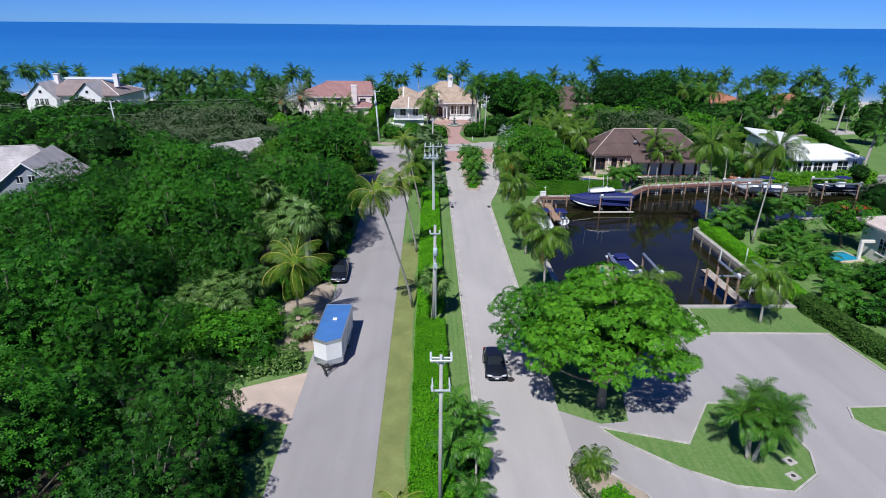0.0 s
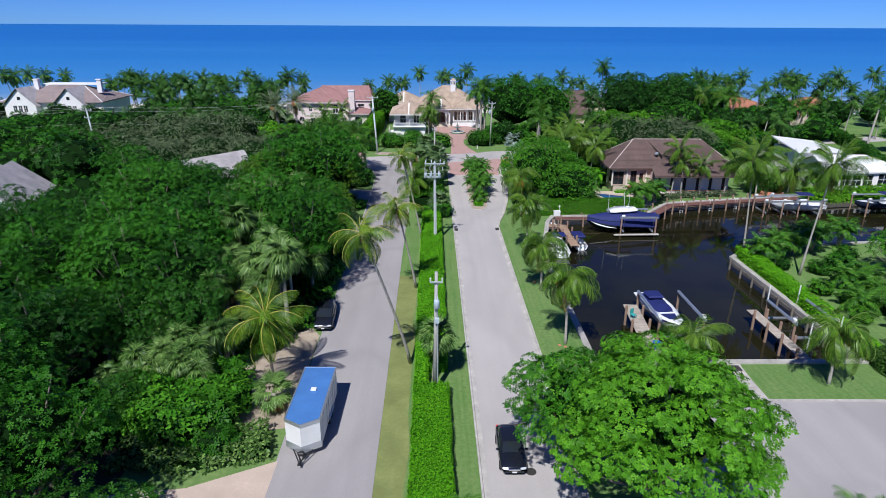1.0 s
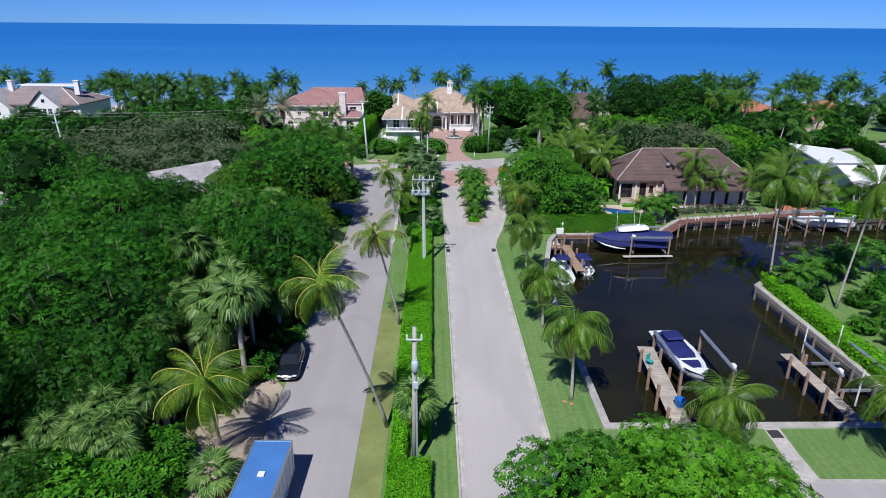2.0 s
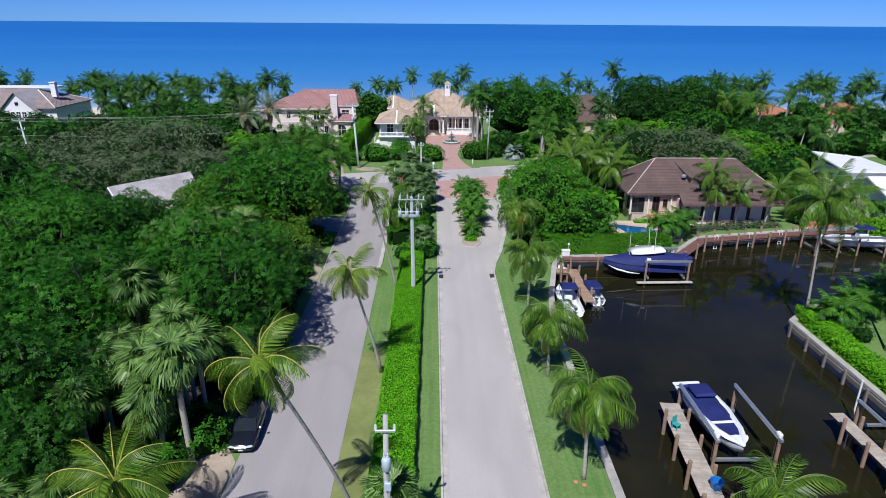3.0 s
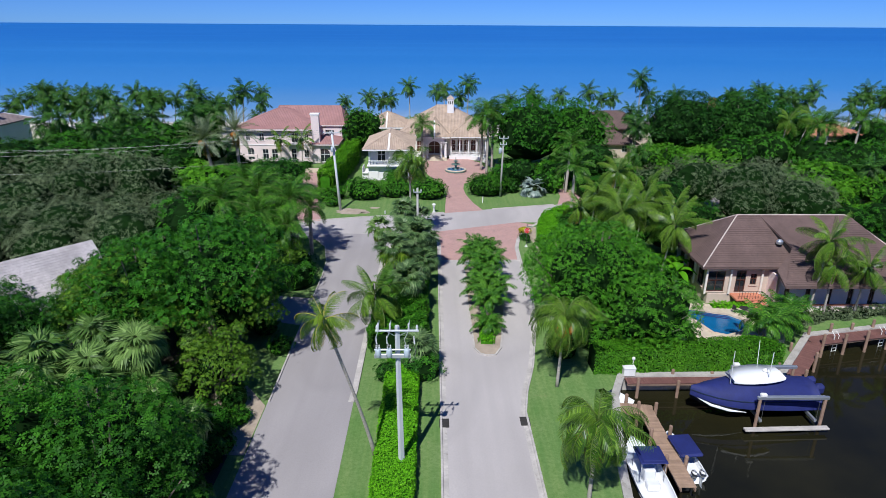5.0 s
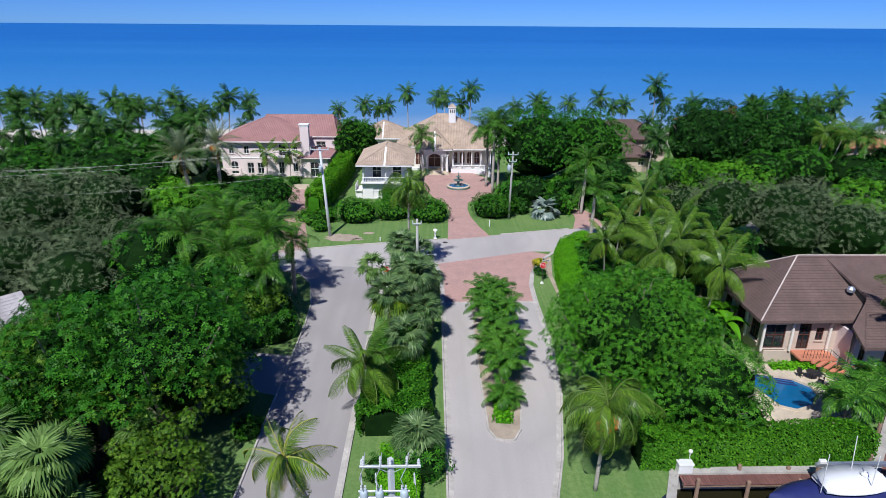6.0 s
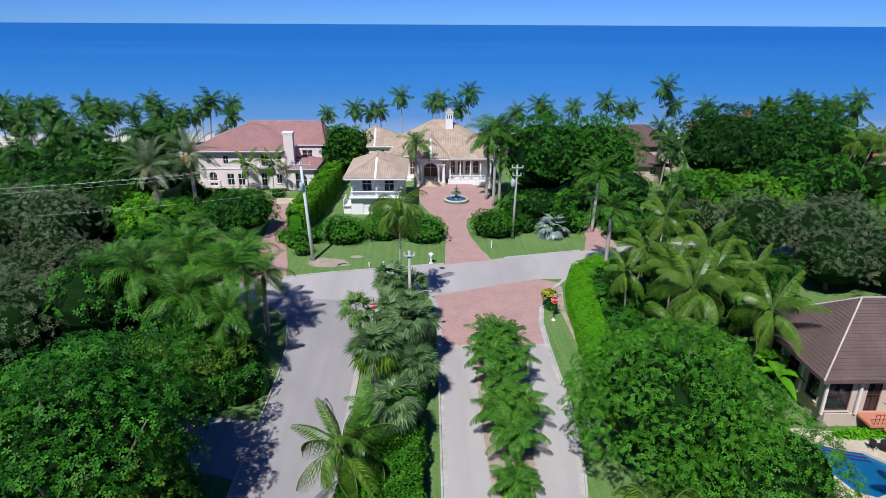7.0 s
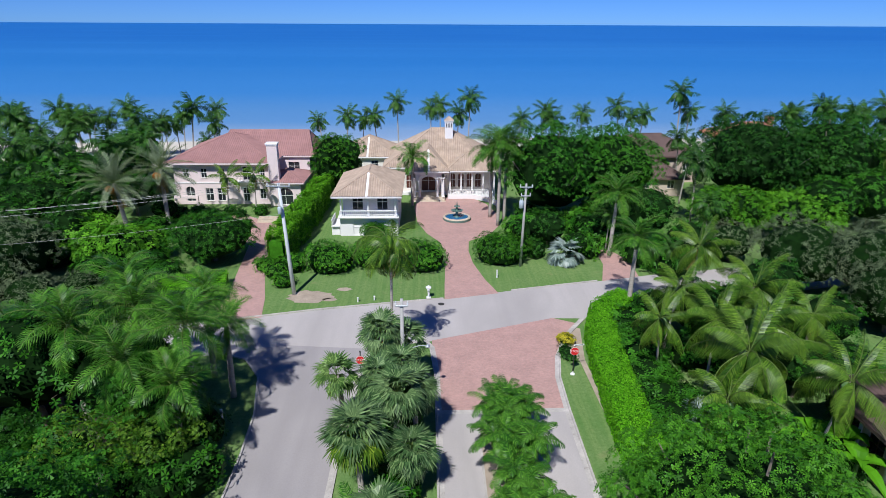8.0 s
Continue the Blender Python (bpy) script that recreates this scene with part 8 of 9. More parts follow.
for i, (x, y) in enumerate(((10.4, 66.6), (9.9, 66.9), (9.9, 82.0))):
    o = solid("cleanout_cap", Geo().lathe([(0.16, 0.0), (0.16, 0.05), (0.1, 0.08)], (0, 0, 0), 10), M_TERRA, "small orange cap in the grass", "cap", group="orange caps")
    put(o, x, y)
# fountain
e = thing("fountain", (5.05, 187.4, 0), "tiered bronze-green fountain in a round tiled basin", "fountain")
part("basin", Geo().lathe([(2.15, 0), (2.2, 0.45), (2.05, 0.55), (1.85, 0.55), (1.8, 0.25), (0.1, 0.25)], (0, 0, 0), 28), M_TRAV, e, "pale stone basin")
part("basin_tiles", Geo().lathe([(2.215, 0.1), (2.23, 0.38), (2.2, 0.38)], (0, 0, 0), 28), M_FOUNT, e, "green tile band")
part("water", Geo().lathe([(1.8, 0.42), (1.8, 0.43), (0.05, 0.43)], (0, 0, 0), 24), M_POOL, e)
part("pedestal", Geo().lathe([(0.45, 0.3), (0.3, 0.7), (0.2, 1.1), (0.28, 1.3), (0.9, 1.45), (0.95, 1.55), (0.2, 1.5), (0.14, 2.0), (0.5, 2.15), (0.5, 2.22), (0.1, 2.2), (0.06, 2.9), (0.02, 3.0)], (0, 0, 0), 18), M_FOUNT, e, "green bronze tiers")


# ---- vehicles ----
def wheel(parent, x, y, r=0.34, w=0.22):
    pr = [(r * 0.6, -w / 2), (r * 0.93, -w / 2), (r, -w * 0.35), (r, w * 0.35), (r * 0.93, w / 2), (r * 0.6, w / 2)]
    wh = Geo().lathe(pr, (0, 0, 0), 18)
    wo = part("wheel", Geo().lathe([(0.07, -w * 0.35), (0.09, w * 0.4), (0.02, w * 0.42)], (0, 0, 0), 10), M_CHROME, parent)
    wo.matrix_basis = Matrix.Translation((x, y, r)) @ Matrix.Rotation(math.pi / 2 * (1 if x > 0 else -1), 4, "Y")
    part("tyre", wh, M_RUBBER, wo)
    rim = Geo().lathe([(0.05, w * 0.3), (r * 0.62, w * 0.22), (r * 0.64, w * 0.45)], (0, 0, 0), 14)
    part("rim", rim, M_ALU, wo)


def car(name, label, L, W, H, mat, suv=True):
    """A car that faces -y."""
    e = thing(name, (0, 0, 0), label, "car")
    hw = W / 2
    side = []
    # (y, half width, sill height, beltline height)
    st = [(-L / 2, hw * 0.72, 0.42, 0.62), (-L / 2 + 0.12, hw * 0.88, 0.30, 0.74), (-L * 0.40, hw * 0.96, 0.24, 0.86), (-L * 0.20, hw, 0.22, 0.98), (0, hw, 0.22, 1.02), (L * 0.25, hw, 0.22, 1.05), (L * 0.42, hw * 0.97, 0.25, 1.05), (L / 2 - 0.08, hw * 0.9, 0.32, 0.98), (L / 2, hw * 0.82, 0.42, 0.85)]
    rings = []
    for y, w, s, b in st:
        rings.append([(-w * 0.86, y, s), (-w, y, s + 0.16), (-w * 1.0, y, b - 0.2), (-w * 0.9, y, b - 0.03), (-w * 0.5, y, b + 0.03), (0, y, b + 0.05), (w * 0.5, y, b + 0.03), (w * 0.9, y, b - 0.03), (w, y, b - 0.2), (w, y, s + 0.16), (w * 0.86, y, s)])
    g = loft(Geo(), rings)
    n = len(rings[0])
    g.f += [tuple(range(n - 1, -1, -1)), tuple((len(rings) - 1) * n + k for k in range(n))]
    part("body", g, mat, e, "", True)
    roof_y0, roof_y1 = (-L * 0.06, L * (0.40 if suv else 0.28))
    cab = [(-L * 0.22, hw * 0.84, 1.0, 1.02), (roof_y0, hw * 0.74, 1.0, H - 0.04), (L * 0.15, hw * 0.75, 1.0, H), (roof_y1, hw * 0.72, 1.0, H - 0.06), (L * 0.47 if suv else L * 0.42, hw * 0.8, 1.0, 1.03)]
    rings = [[(-hw * 0.9, y, z0), (-w, y, z1 - 0.06), (-w * 0.8, y, z1), (0, y, z1 + 0.02), (w * 0.8, y, z1), (w, y, z1 - 0.06), (hw * 0.9, y, z0)] for y, w, z0, z1 in cab]
    part("glasshouse", loft(Geo(), rings), M_GLASS, e, "dark glass", True)
    rr = [[(-w * 0.98, y, z1 - 0.03), (-w * 0.8, y, z1 + 0.02), (0, y, z1 + 0.045), (w * 0.8, y, z1 + 0.02), (w * 0.98, y, z1 - 0.03)] for y, w, z1 in ((roof_y0 - 0.05, hw * 0.74, H - 0.05), (L * 0.15, hw * 0.75, H), (roof_y1, hw * 0.72, H - 0.05))]
    part("roof", loft(Geo(), rr), mat, e, "", True)
    for s in (-1, 1):
        part("headlight", Geo().box((s * hw * 0.66, -L / 2 + 0.08, 0.66), (0.42, 0.16, 0.16), s * 0.25, 0.05), M_LAMPG, e, "clear headlight")
        part("tail_light", Geo().box((s * hw * 0.78, L / 2 - 0.05, 0.85), (0.26, 0.1, 0.2), 0, 0.03), M_RED, e, "red tail light")
        part("mirror", Geo().box((s * (hw + 0.1), -L * 0.14, 1.03), (0.2, 0.14, 0.15), 0, 0.04), mat, e)
        part("pillar", Geo().tube([(s * hw * 0.86, -L * 0.215, 1.0), (s * hw * 0.72, roof_y0, H - 0.06)], 0.04, 5), mat, e)
        part("pillar", Geo().tube([(s * hw * 0.89, L * 0.14, 1.0), (s * hw * 0.755, L * 0.14, H - 0.05)], 0.04, 5), mat, e)
    part("grille", Geo().box((0, -L / 2 - 0.005, 0.6), (hw * 0.9, 0.05, 0.16), 0, 0.02), M_CHROME, e)
    part("bumper", Geo().box((0, -L / 2 + 0.05, 0.42), (hw * 1.5, 0.16, 0.16), 0, 0.05), M_RUBBER, e)
    part("number_plate", Geo().box((0, -L / 2 - 0.035, 0.44), (0.32, 0.01, 0.12)), M_WHITE, e, "blank pale plate")
    for x in (-hw + 0.1, hw - 0.1):
        for y in (-L * 0.31, L * 0.29):
            wheel(e, x, y)
    return e


put(car("hatchback_car", "dark blue-black hatchback driving on the pale road", 4.5, 1.82, 1.5, M_BLACK, False), 3.3, 51.2, 0.03)
put(car("parked_suv", "black sport utility car parked under the trees", 4.7, 1.9, 1.7, M_BLACK), -13.0, 72.0, 0.03, 0.04)
# covered trailer
e = thing("cargo_trailer", (-11.15, 54.9, 0.02), "white and aluminium enclosed cargo trailer with a v-shaped nose", "trailer", "", -0.02)
OUT = [(-1.22, -3.2), (0, -3.95), (1.22, -3.2), (1.22, 3.6), (-1.22, 3.6)]
part("body", Geo().slab(OUT, 0.55, 2.72), M_WHITE, e)
part("roof", Geo().slab([(x * 0.985, y * 0.99) for x, y in OUT], 2.72, 2.80), M_TROOF, e, "roof sheet with the sky's blue reflection put into its colour")
part("roof_trim", Geo().sweep(OUT, [(0.05, 2.6), (0.05, 2.83), (-0.04, 2.83), (-0.04, 2.6)][::-1], True), M_ALU, e, "aluminium edge trim")
part("gravel_guard", Geo().sweep([(-1.24, -2.9), (-1.24, -3.2), (0, -3.97), (1.24, -3.2), (1.24, -2.9)], [(0.0, 0.5), (0.0, 1.05), (-0.02, 1.05), (-0.02, 0.5)]), M_ALU, e, "bright metal stone guard")
for y in [-2.4 + 0.8 * k for k in range(8)]:
    part("side_rib", Geo().box((1.235, y, 1.62), (0.02, 0.05, 2.0)), M_ALU, e)
part("roof_vent", Geo().box((0.1, 0.4, 2.86), (0.42, 0.42, 0.12), 0, 0.03), M_WHITE, e)
part("side_door", Geo().box((1.24, -2.0, 1.55), (0.03, 0.85, 1.8), 0, 0.01), M_WHITE, e)
for s in (-1, 1):
    part("fender", Geo().box((s * 1.2, 0.6, 0.72), (0.3, 1.9, 0.16), 0, 0.06), M_ALU, e)
    for y in (0.15, 1.05):
        wheel(e, s * 1.12, y, 0.35, 0.22)
part("coupler", Geo().tube([(-0.7, -3.5, 0.5), (0, -4.9, 0.48)], 0.05, 6).tube([(0.7, -3.5, 0.5), (0, -4.9, 0.48)], 0.05, 6).box((0, -5.0, 0.48), (0.14, 0.4, 0.12), 0, 0.03), M_DKMETAL, e)
part("jack", Geo().tube([(0.0, -4.6, 0.0), (0.0, -4.6, 0.9)], 0.045, 8).lathe([(0.1, 0), (0.1, 0.03), (0.04, 0.05)], (0, -4.6, 0), 8), M_DKMETAL, e)
part("propane_box", Geo().box((0, -4.15, 0.62), (0.4, 0.3, 0.26), 0, 0.03), M_DKMETAL, e)
e = thing("motor_scooter", (-13.1, 55.6, 0.02), "small silver scooter parked beside the trailer", "scooter", "", 0.3)
part("body", Geo().box((0, 0, 0.6), (0.32, 1.2, 0.35), 0, 0.12).box((0, -0.45, 0.95), (0.5, 0.12, 0.3), 0, 0.05), M_ALU, e)
for y in (-0.55, 0.5):
    part("wheel", Geo().tube([(-0.06, y, 0.25), (0.06, y, 0.25)], 0.25, 12), M_RUBBER, e)


# ---- docks and boats ----
def piling(parent, x, y, top, r=0.14):
    part("piling", Geo().tube([(x, y, -3.0), (x, y, top - 0.05), (x, y, top)], [r, r, r * 0.8], 8), M_PILE, parent)


def dock(name, label, a, b, w, z, mat, posts, top=0.7, board=0.16, group=""):
    """A plank walk from a to b on pilings."""
    a, b = Vector((*a, 0)), Vector((*b, 0))
    L = (b - a).length
    e = thing(name, a, label, "dock", group, math.atan2(b.y - a.y, b.x - a.x))
    me = Geo().box((0, 0, 0), (board - 0.02, w, 0.05), 0, 0.008).mesh("plank")
    for k in range(int(L / board)):
        ob = part("plank", me, mat, e)
        ob.location = ((k + 0.5) * board, 0, z + 0.004 * (k % 3))
    for s in (-1, 1):
        part("stringer", Geo().box((L / 2, s * w * 0.4, z - 0.14), (L, 0.08, 0.22)), M_PILE, e)
    for k in range(posts):
        for s in (-1, 1):
            piling(e, L * (k + 0.25) / posts, s * (w / 2 + 0.1), top + 0.12 * ((k * 7 + s) % 3))
    return e


dock("finger_dock", "weathered plank finger dock on timber pilings", (18.2, 63.9), (19.3, 75.8), 1.5, 0.05, M_WOOD, 4, 0.8)
dock("finger_dock", "weathered plank finger dock on timber pilings", (31.9, 63.9), (31.9, 74.4), 1.1, 0.05, M_WOOD, 4, 0.8)
dock("mooring_walk", "plank mooring walk on timber pilings", (17.5, 103.8), (17.5, 94.4), 1.2, 0.0, M_BWOOD, 3, 0.75)
dock("mooring_walk", "short plank walk from the seawall", (15.4, 103.6), (18.2, 103.2), 1.4, 0.01, M_BWOOD, 1, 0.7)
dock("boardwalk", "reddish boardwalk along the north seawall", (17.2, 107.7), (31.2, 107.8), 1.2, -0.02, M_RDOCK, 4, 0.35, 0.2)
dock("boardwalk", "reddish boardwalk along the angled seawall", (31.4, 107.6), (37.4, 114.4), 2.0, -0.02, M_RDOCK, 2, 0.7, 0.2)
dock("boardwalk", "reddish boardwalk below the brown-roofed house", (37.4, 114.6), (52.4, 117.6), 1.7, -0.02, M_RDOCK, 6, 0.9, 0.2)
dock("boardwalk", "reddish boardwalk below the brown-roofed house", (52.4, 117.6), (66, 119.6), 1.7, -0.02, M_RDOCK, 4, 0.9, 0.2)


def boat_hull(L, B, D, n=12):
    """A planing hull along +x from stern to bow: rings of points from keel side to gunwale and over."""
    rings, deck = [], []
    for i in range(n + 1):
        t = i / n
        w = B / 2 * (1 - max(0, (t - 0.45) / 0.55) ** 3.0) * (0.92 + 0.08 * min(1, t * 4))
        w = max(w, 0.02)
        k = -D * (1 - max(0, (t - 0.7) / 0.3) ** 2 * 0.9)
        sh = 0.28 * D * t ** 2
        x = L * t
        rings.append([(x, -w, sh), (x, -w * 0.97, sh - D * 0.12), (x, -w * 0.82, k * 0.55 + sh * 0.5), (x, 0, k), (x, w * 0.82, k * 0.55 + sh * 0.5), (x, w * 0.97, sh - D * 0.12), (x, w, sh)])
        deck.append((x, w, sh))
    return rings, deck


def boat(name, label, L, B, D, cover=None, hull_mat=None, hang=0.25):
    e = thing(name, (0, 0, 0), label, "boat")
    rings, deck = boat_hull(L, B, D)
    g = loft(Geo(), rings)
    g.f.append(tuple(range(7)))
    part("hull", g, hull_mat or M_GEL, e, "", True)
    gw = Geo()
    for s in (-1, 1):
        gw.tube([(x, s * w, h + 0.02) for x, w, h in deck], 0.05, 6)
    part("rub_rail", gw, M_GEL if hull_mat is None else hull_mat, e)
    if cover is None:
        d = Geo()
        for (x0, w0, h0), (x1, w1, h1) in zip(deck[:-1], deck[1:]):
            z0, z1 = (h0 - 0.45 * D if x0 < L * 0.62 else h0 - 0.03), (h1 - 0.45 * D if x1 < L * 0.62 else h1 - 0.03)
            d.add([(x0, -w0 * 0.93, z0), (x0, w0 * 0.93, z0), (x1, w1 * 0.93, z1), (x1, -w1 * 0.93, z1)], [(0, 1, 2, 3)])
        part("deck", d, M_GEL, e)
    else:
        st = []
        for x, w, h in deck:
            t = x / L
            c = cover(t)
            st.append([(x, -w * 1.03, h - hang * (1 - 0.5 * t)), (x, -w * 1.0, h + 0.04), (x, -w * 0.55, h + c * 0.75), (x, 0, h + c), (x, w * 0.55, h + c * 0.75), (x, w * 1.0, h + 0.04), (x, w * 1.03, h - hang * (1 - 0.5 * t))])
        cg = loft(Geo(), st)
        cg.f.append(tuple(range(7)))
        part("canvas_cover", cg, M_NAVY, e, "navy canvas cover", True)
    return e


def outboard(parent, x, y, z, mat=None):
    m = part("outboard_motor", Geo().box((x - 0.25, y, z + 0.45), (0.55, 0.36, 0.5), 0, 0.12), mat or M_WHITE, parent, "", True)
    part("leg", Geo().box((x - 0.22, y, z - 0.25), (0.2, 0.12, 0.9), 0, 0.03).box((x - 0.25, y, z - 0.7), (0.4, 0.05, 0.18), 0, 0.02), M_STEEL, m)


def lift(x0, x1, y0, y1, z, label, turn=0.0, at_xy=(0, 0)):
    """A boat lift: four posts, two top beams with motors, cradle beams on cables."""
    e = thing("boat_lift", (*at_xy, 0), label, "boat lift", "boat lifts", turn)
    for y in (y0, y1):
        b = part("top_beam", Geo().box(((x0 + x1) / 2, y, z), (x1 - x0 + 0.5, 0.22, 0.26), 0, 0.02).tube([(x0, y + 0.18, z + 0.05), (x1, y + 0.18, z + 0.05)], 0.05, 6), M_ALU, e)
        part("lift_motor", Geo().box((x0 + 0.2, y, z + 0.26), (0.5, 0.32, 0.3), 0, 0.06), M_WHITE, b)
        for x in (x0, x1):
            piling(e, x, y, z - 0.1, 0.13)
            part("cable", Geo().tube([(x + 0.4 * (1 if x == x0 else -1), y, z), (x + 0.4 * (1 if x == x0 else -1), y, -0.6)], 0.015, 4), M_WIRE, b)
    for x in (x0 + 0.4, x1 - 0.4):
        part("cradle_beam", Geo().box((x, (y0 + y1) / 2, -0.62), (0.2, y1 - y0, 0.24), 0, 0.02), M_ALU, e)
    return e


# cruiser under a navy cover on the north lift
b = boat("covered_cruiser", "big cruiser under a navy canvas cover with white hardtop", 10.4, 3.6, 1.6, lambda t: 0.75 + 0.95 * math.exp(-((t - 0.45) / 0.3) ** 2) - 0.35 * t, M_DARKGEL, 0.9)
for s in (-1, 1):
    part("bow_stripe", Geo().tube([(9.9, s * 0.35, -0.1), (9.0, s * 1.0, -0.45), (7.6, s * 1.42, -0.75), (6.2, s * 1.5, -0.95)], [0.03, 0.12, 0.11, 0.02], 6), M_GEL, b, "white bow stripe")
part("motor_cover", Geo().box((-0.35, 0.55, 0.35), (0.9, 0.7, 0.95), 0, 0.25), M_NAVY, b, "navy motor cover")
part("motor_cover", Geo().box((-0.35, -0.55, 0.35), (0.9, 0.7, 0.95), 0, 0.25), M_NAVY, b, "navy motor cover")
top = []
for t in range(7):
    u = t / 6
    w = 1.32 * math.sin(math.pi * (0.16 + 0.74 * u)) ** 0.5
    zz = 1.78 - 0.5 * max(0, u - 0.4) ** 1.3
    top.append([(3.0 + 4.2 * u, -w, zz - 0.2), (3.0 + 4.2 * u, -w, zz), (3.0 + 4.2 * u, 0, zz + 0.1), (3.0 + 4.2 * u, w, zz), (3.0 + 4.2 * u, w, zz - 0.2)])
hg = loft(Geo(), top)
hg.f += [(0, 1, 2, 3, 4), (34, 33, 32, 31, 30)]
ht = part("hardtop", hg, M_GEL, b, "white hardtop", True)
part("radar_dome", Geo().lathe([(0.26, 0), (0.28, 0.1), (0.12, 0.22)], (4.2, 0, 1.9), 12), M_WHITE, ht)
for x, s in ((4.4, 0.85), (4.4, -0.85), (7.4, 0.5)):
    part("outrigger", Geo().tube([(x, s, 1.2), (x + 0.15, s * 1.15, 4.2)], 0.03, 5), M_WHITE, b)
b.matrix_basis = pose(31.9, 105.4, 0.55, 0, 0, 184)
lift(26.2, 31.4, 102.6, 107.2, 1.55, "aluminium boat lift with four posts on the north wall")
o = solid("lift_walk", Geo().box((0, 0, 0), (6.8, 0.45, 0.16), 0.03, 0.03), M_KERB, "white catwalk beside the boat lift", "walkway")
put(o, 28.4, 102.0, -0.9)
# second covered boat
b = boat("covered_runabout", "white runabout under a navy canvas cover on its lift", 8.2, 2.6, 1.2, lambda t: 0.12 + 0.62 * math.exp(-((t - 0.22) / 0.12) ** 2) + 0.45 * math.exp(-((t - 0.45) / 0.1) ** 2) - 0.1 * t)
part("windscreen_cover", Geo().box((1.9, 0, 0.78), (1.7, 1.7, 0.34), 0, 0.14), M_NAVY, b, "raised navy cover")
for s in (-1, 1):
    part("side_deck", Geo().tube([(0.3, s * 1.22, 0.08), (3.5, s * 1.3, 0.1), (6.2, s * 0.9, 0.22), (8.1, s * 0.06, 0.36)], [0.16, 0.22, 0.22, 0.12], 6), M_GEL, b, "white side deck")
part("deck_band", Geo().box((5.3, 0, 0.26), (0.25, 2.1, 0.12), 0, 0.04), M_GEL, b, "white deck band")
bow = []
for k in range(6):
    u = k / 5
    bow.append([(7.0 + 1.1 * u, -(0.92 * (1 - u ** 1.7) + 0.03), 0.33 + 0.06 * u), (7.0 + 1.1 * u, 0, 0.42 + 0.04 * u), (7.0 + 1.1 * u, 0.92 * (1 - u ** 1.7) + 0.03, 0.33 + 0.06 * u)])
part("bow_deck", loft(Geo(), bow), M_GEL, b, "white bow deck", True)
part("swim_platform", Geo().box((-0.3, 0, -0.1), (0.8, 2.3, 0.12), 0, 0.05), M_GEL, b, "white swim platform")
b.matrix_basis = pose(21.6, 77.6, 0.45, 0, 0, -86)
lift(0, 6.6, -2.2, 2.2, 1.4, "aluminium boat lift beside the finger dock", math.pi / 2, (22.4, 69.4))
lift(0, 5.2, -2.1, 2.1, 1.2, "empty aluminium boat lift beside the east bank", math.pi / 2, (35.5, 68.9))
# centre console with bimini
b = boat("centre_console_boat", "white centre console boat with a navy bimini", 7.0, 2.3, 1.0)
bm_ = part("bimini", Geo().box((3.3, 0, 1.55), (1.9, 1.9, 0.1), 0, 0.05).box((3.3, 0, 1.62), (1.5, 1.5, 0.08), 0, 0.04), M_NAVY, b, "navy bimini top")
for x, s in ((2.5, 0.85), (2.5, -0.85), (4.1, 0.85), (4.1, -0.85)):
    part("bimini_leg", Geo().tube([(x, s, 0), (x, s, 1.52)], 0.025, 5), M_CHROME, bm_)
part("console", Geo().box((3.2, 0, 0.1), (0.8, 0.8, 1.0), 0, 0.08), M_GEL, b)
part("seat", Geo().box((2.2, 0, -0.1), (0.7, 0.9, 0.5), 0, 0.08), M_GEL, b)
part("bow_cushion", Geo().box((5.2, 0, 0.1), (1.2, 1.0, 0.12), 0, 0.05), M_GEL, b)
outboard(b, 0, 0, 0.1, M_TRANS)
b.matrix_basis = pose(15.6, 93.3, -0.55, 0, 0, 91)
b = boat("small_skiff", "small white boat with a navy canopy at the walk", 4.8, 1.9, 0.8)
part("canopy", Geo().box((2.0, 0, 1.1), (2.4, 1.7, 0.3), 0, 0.12), M_NAVY, b, "navy canopy")
part("console", Geo().box((2.4, 0, 0.3), (0.6, 0.7, 0.7), 0, 0.08), M_GEL, b)
outboard(b, 0, 0.3, 0.05)
outboard(b, 0, -0.3, 0.05)
b.matrix_basis = pose(18.9, 96.4, -0.75, 0, 0, 94)
b = boat("small_tender", "small white tender by the corner of the seawall", 4.0, 1.7, 0.7)
part("console", Geo().box((1.6, 0, 0.2), (0.7, 0.7, 0.5), 0, 0.08), M_DARKGEL, b)
b.matrix_basis = pose(16.6, 104.6, -0.4, 0, 0, 130)
e = thing("dock_cabinet", (17.6, 108.3, 0.16), "white dock storage cabinet on the seawall", "cabinet")
part("body", Geo().box((0, 0, 0.35), (1.0, 0.6, 0.7), 0, 0.03), M_WHITE, e)
part("lid", Geo().box((0, 0, 0.75), (1.1, 0.7, 0.1), 0, 0.03), M_WHITE, e)
e = thing("dock_lamp", (18.0, 108.6, 0.16), "white globe lamp on a short post", "lamp")
part("post", Geo().tube([(0, 0, 0), (0, 0, 1.3)], 0.04, 7), M_WHITE, e)
part("globe", Geo().lathe([(0.04, 0), (0.13, 0.06), (0.16, 0.16), (0.12, 0.27), (0.03, 0.32)], (0, 0, 1.28), 12), M_WHITE, e)
e = thing("plastic_bin", (18.9, 66.2, 0.08), "bright blue plastic tub on the finger dock", "tub")
part("tub", Geo().lathe([(0.32, 0), (0.42, 0.55), (0.45, 0.6), (0.38, 0.58), (0.3, 0.1)], (0, 0, 0), 14), M_BLUEBIN, e)
e = thing("dock_chair", (18.6, 72.4, 0.08), "teal plastic chair on the finger dock", "chair", "", 0.5)
part("seat", Geo().box((0, 0, 0.4), (0.5, 0.5, 0.06), 0, 0.02), M_TEAL, e)
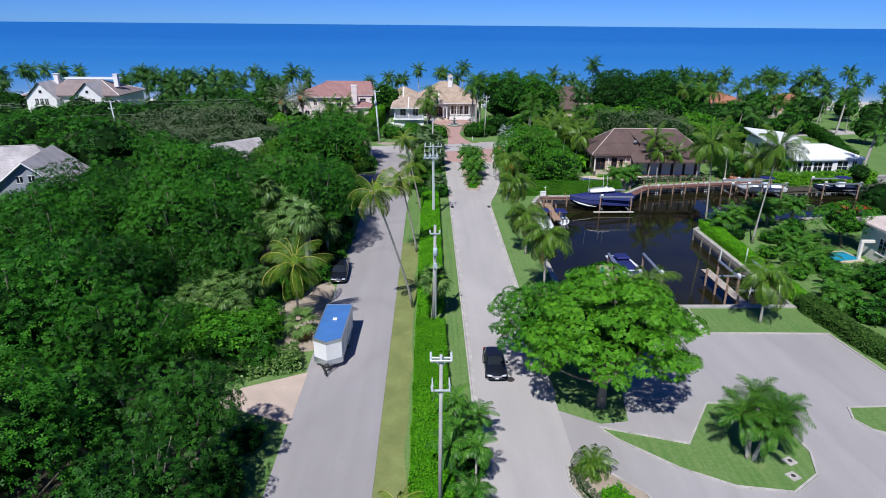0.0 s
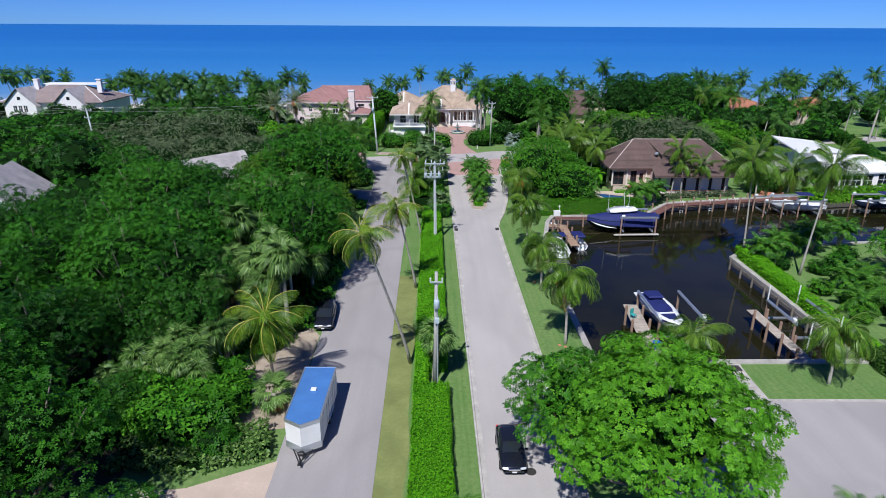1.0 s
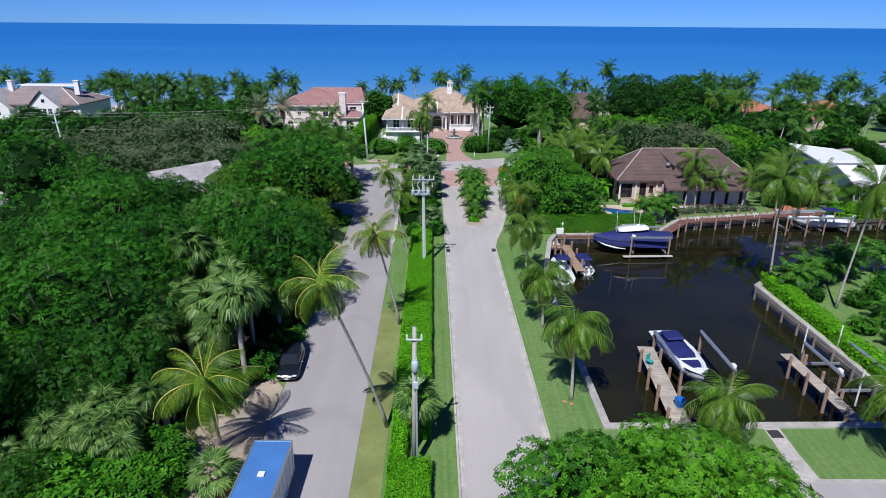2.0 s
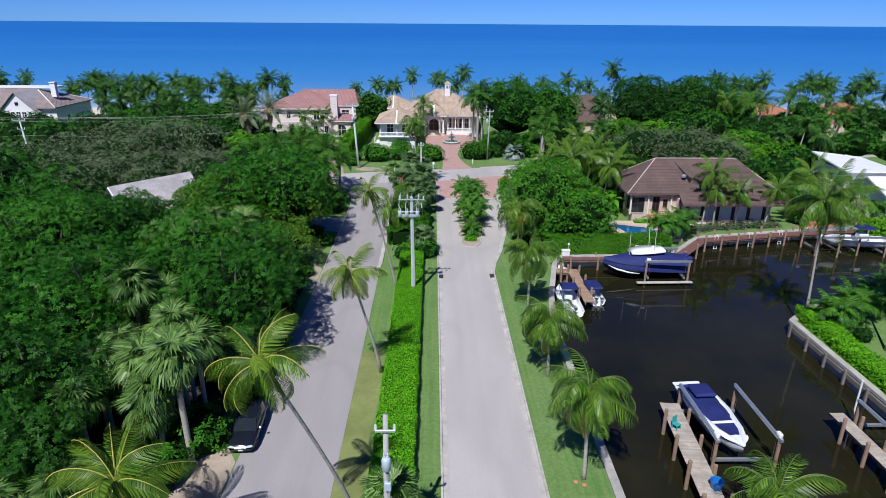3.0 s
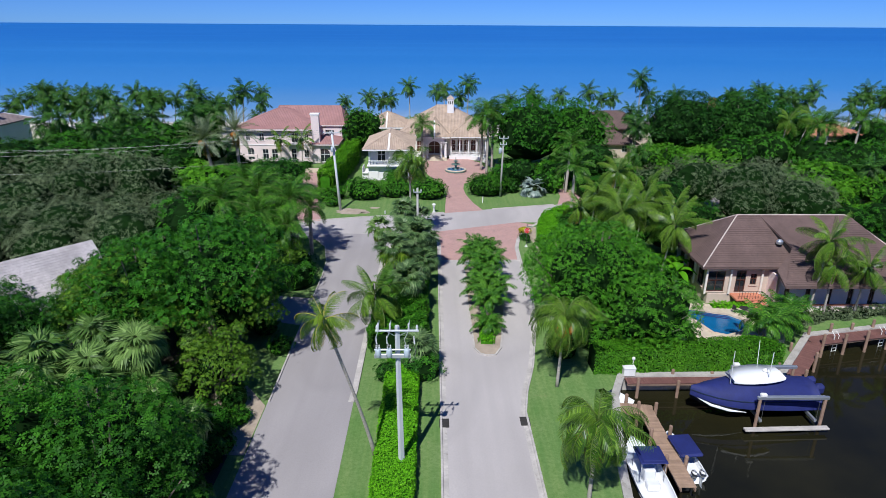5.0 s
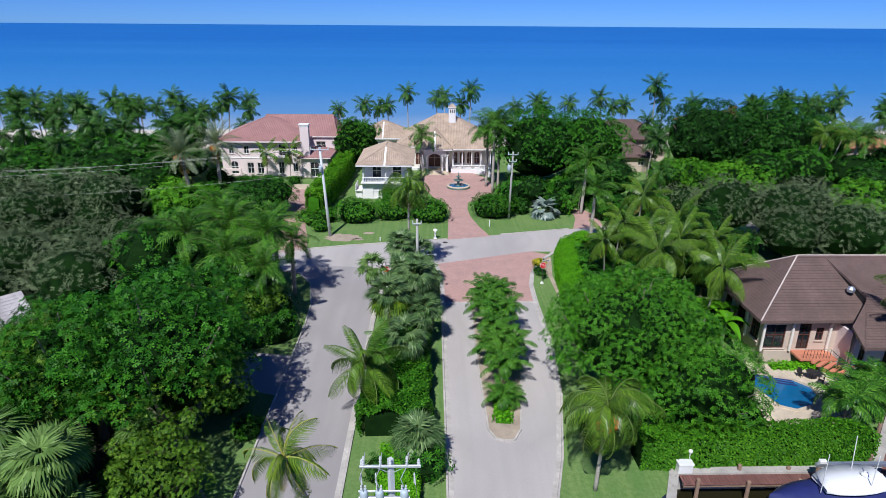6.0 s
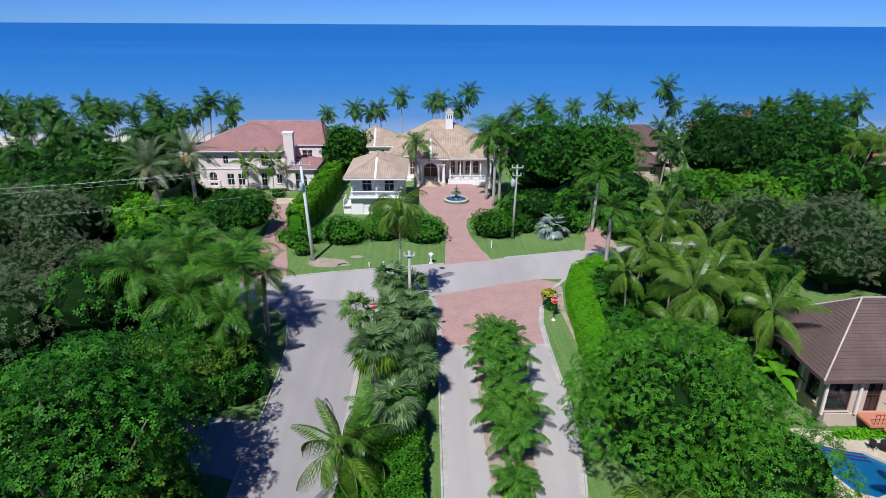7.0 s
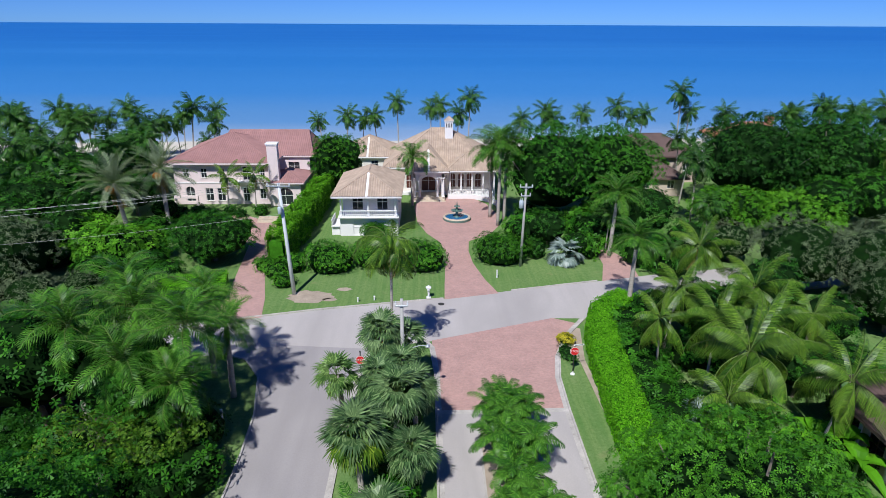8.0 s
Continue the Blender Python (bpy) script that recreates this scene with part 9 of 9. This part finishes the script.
part("backrest", Geo().box((0, 0.25, 0.7), (0.5, 0.06, 0.6), 0, 0.02), M_TEAL, e)
for x in (-0.2, 0.2):
    for y in (-0.2, 0.2):
        part("leg", Geo().box((x, y, 0.2), (0.05, 0.05, 0.4)), M_TEAL, e)
for i, (x, y, a) in enumerate(((40.2, 116.0, 0.2), (45.6, 117.0, 0.2), (50.4, 118.0, 0.2))):
    e = thing("dock_ladder", (x, y - 1.1, -0.9), "white ladder hanging from the boardwalk", "ladder", "ladders", a)
    for s in (-0.25, 0.25):
        part("rail", Geo().tube([(s, 0, -0.6), (s, 0, 1.3), (s, 0.4, 1.6)], 0.035, 6), M_WHITE, e)
    for k in range(4):
        part("rung", Geo().tube([(-0.25, 0, -0.4 + 0.35 * k), (0.25, 0, -0.4 + 0.35 * k)], 0.03, 5), M_WHITE, e)
# boats at the far docks
for i, (x, y, a, dark, lab) in enumerate(((63.5, 113.6, 176, False, "white sport boat with a navy canopy on a far lift"), (78.0, 114.2, 178, True, "dark-hulled boat on a far lift"))):
    b = boat("sport_boat", lab, 8.6, 2.7, 1.2, None, M_DARKGEL if dark else M_GEL)
    part("console", Geo().box((3.6, 0, 0.4), (1.2, 1.2, 1.0), 0, 0.1), M_GEL, b)
    part("canopy", Geo().box((3.4, 0, 1.7), (2.4, 2.0, 0.12), 0, 0.05), M_NAVY, b, "navy canopy")
    outboard(b, 0, 0, 0.2)
    b.matrix_basis = pose(x, y, 0.5, 0, 0, a)
    lift(x - 8.0, x - 1.5, y - 2.0, y + 2.0, 1.5, "aluminium boat lift at the far dock")
lift(52.8, 58.6, 112.2, 115.6, 1.3, "empty aluminium boat lift at the far dock")
e = thing("kayak", (47.5, 96.4, -0.9), "orange-red kayak on the far bank", "kayak", "", 0.4)
part("hull", Geo().tube([(-1.6, 0, 0.2), (-0.8, 0, 0.12), (0, 0, 0.1), (0.8, 0, 0.12), (1.6, 0, 0.2)], [0.05, 0.3, 0.36, 0.3, 0.05], 10), M_RED, e, "", True)
# patio table by the terrace
e = thing("patio_table", (33.2, 119.6, 0.4), "round dark metal patio table beside the pool", "table")
part("tabletop", Geo().lathe([(0.55, 0.7), (0.55, 0.74), (0.05, 0.74)], (0, 0, 0), 18), M_DKMETAL, e)
part("leg", Geo().tube([(0, 0, 0), (0, 0, 0.72)], 0.05, 8), M_DKMETAL, e)
for k, (dx, dy) in enumerate(((0.9, 0.2), (-0.8, 0.4), (0.2, -0.9))):
    e = thing("patio_chair", (33.2 + dx, 119.6 + dy, 0.4), "dark metal patio chair beside the pool", "chair", "patio chairs", k * 2.0)
    part("seat", Geo().box((0, 0, 0.42), (0.45, 0.45, 0.05), 0, 0.015), M_DKMETAL, e)
    part("backrest", Geo().box((0, 0.22, 0.7), (0.45, 0.05, 0.5), 0, 0.015), M_DKMETAL, e)
    for x in (-0.18, 0.18):
        for y in (-0.18, 0.18):
            part("leg", Geo().tube([(x, y, 0), (x, y, 0.42)], 0.02, 5), M_DKMETAL, e)

# guide poles of the east lift
for x, y in ((34.0, 75.2), (37.4, 75.4), (34.2, 67.6), (37.3, 68.0)):
    o = solid("guide_pole", Geo().tube([(0, 0, -1.0), (0, 0, 2.4)], 0.07, 7), M_WHITE, "white guide pole beside the empty boat lift", "pole", group="guide poles")
    put(o, x, y)
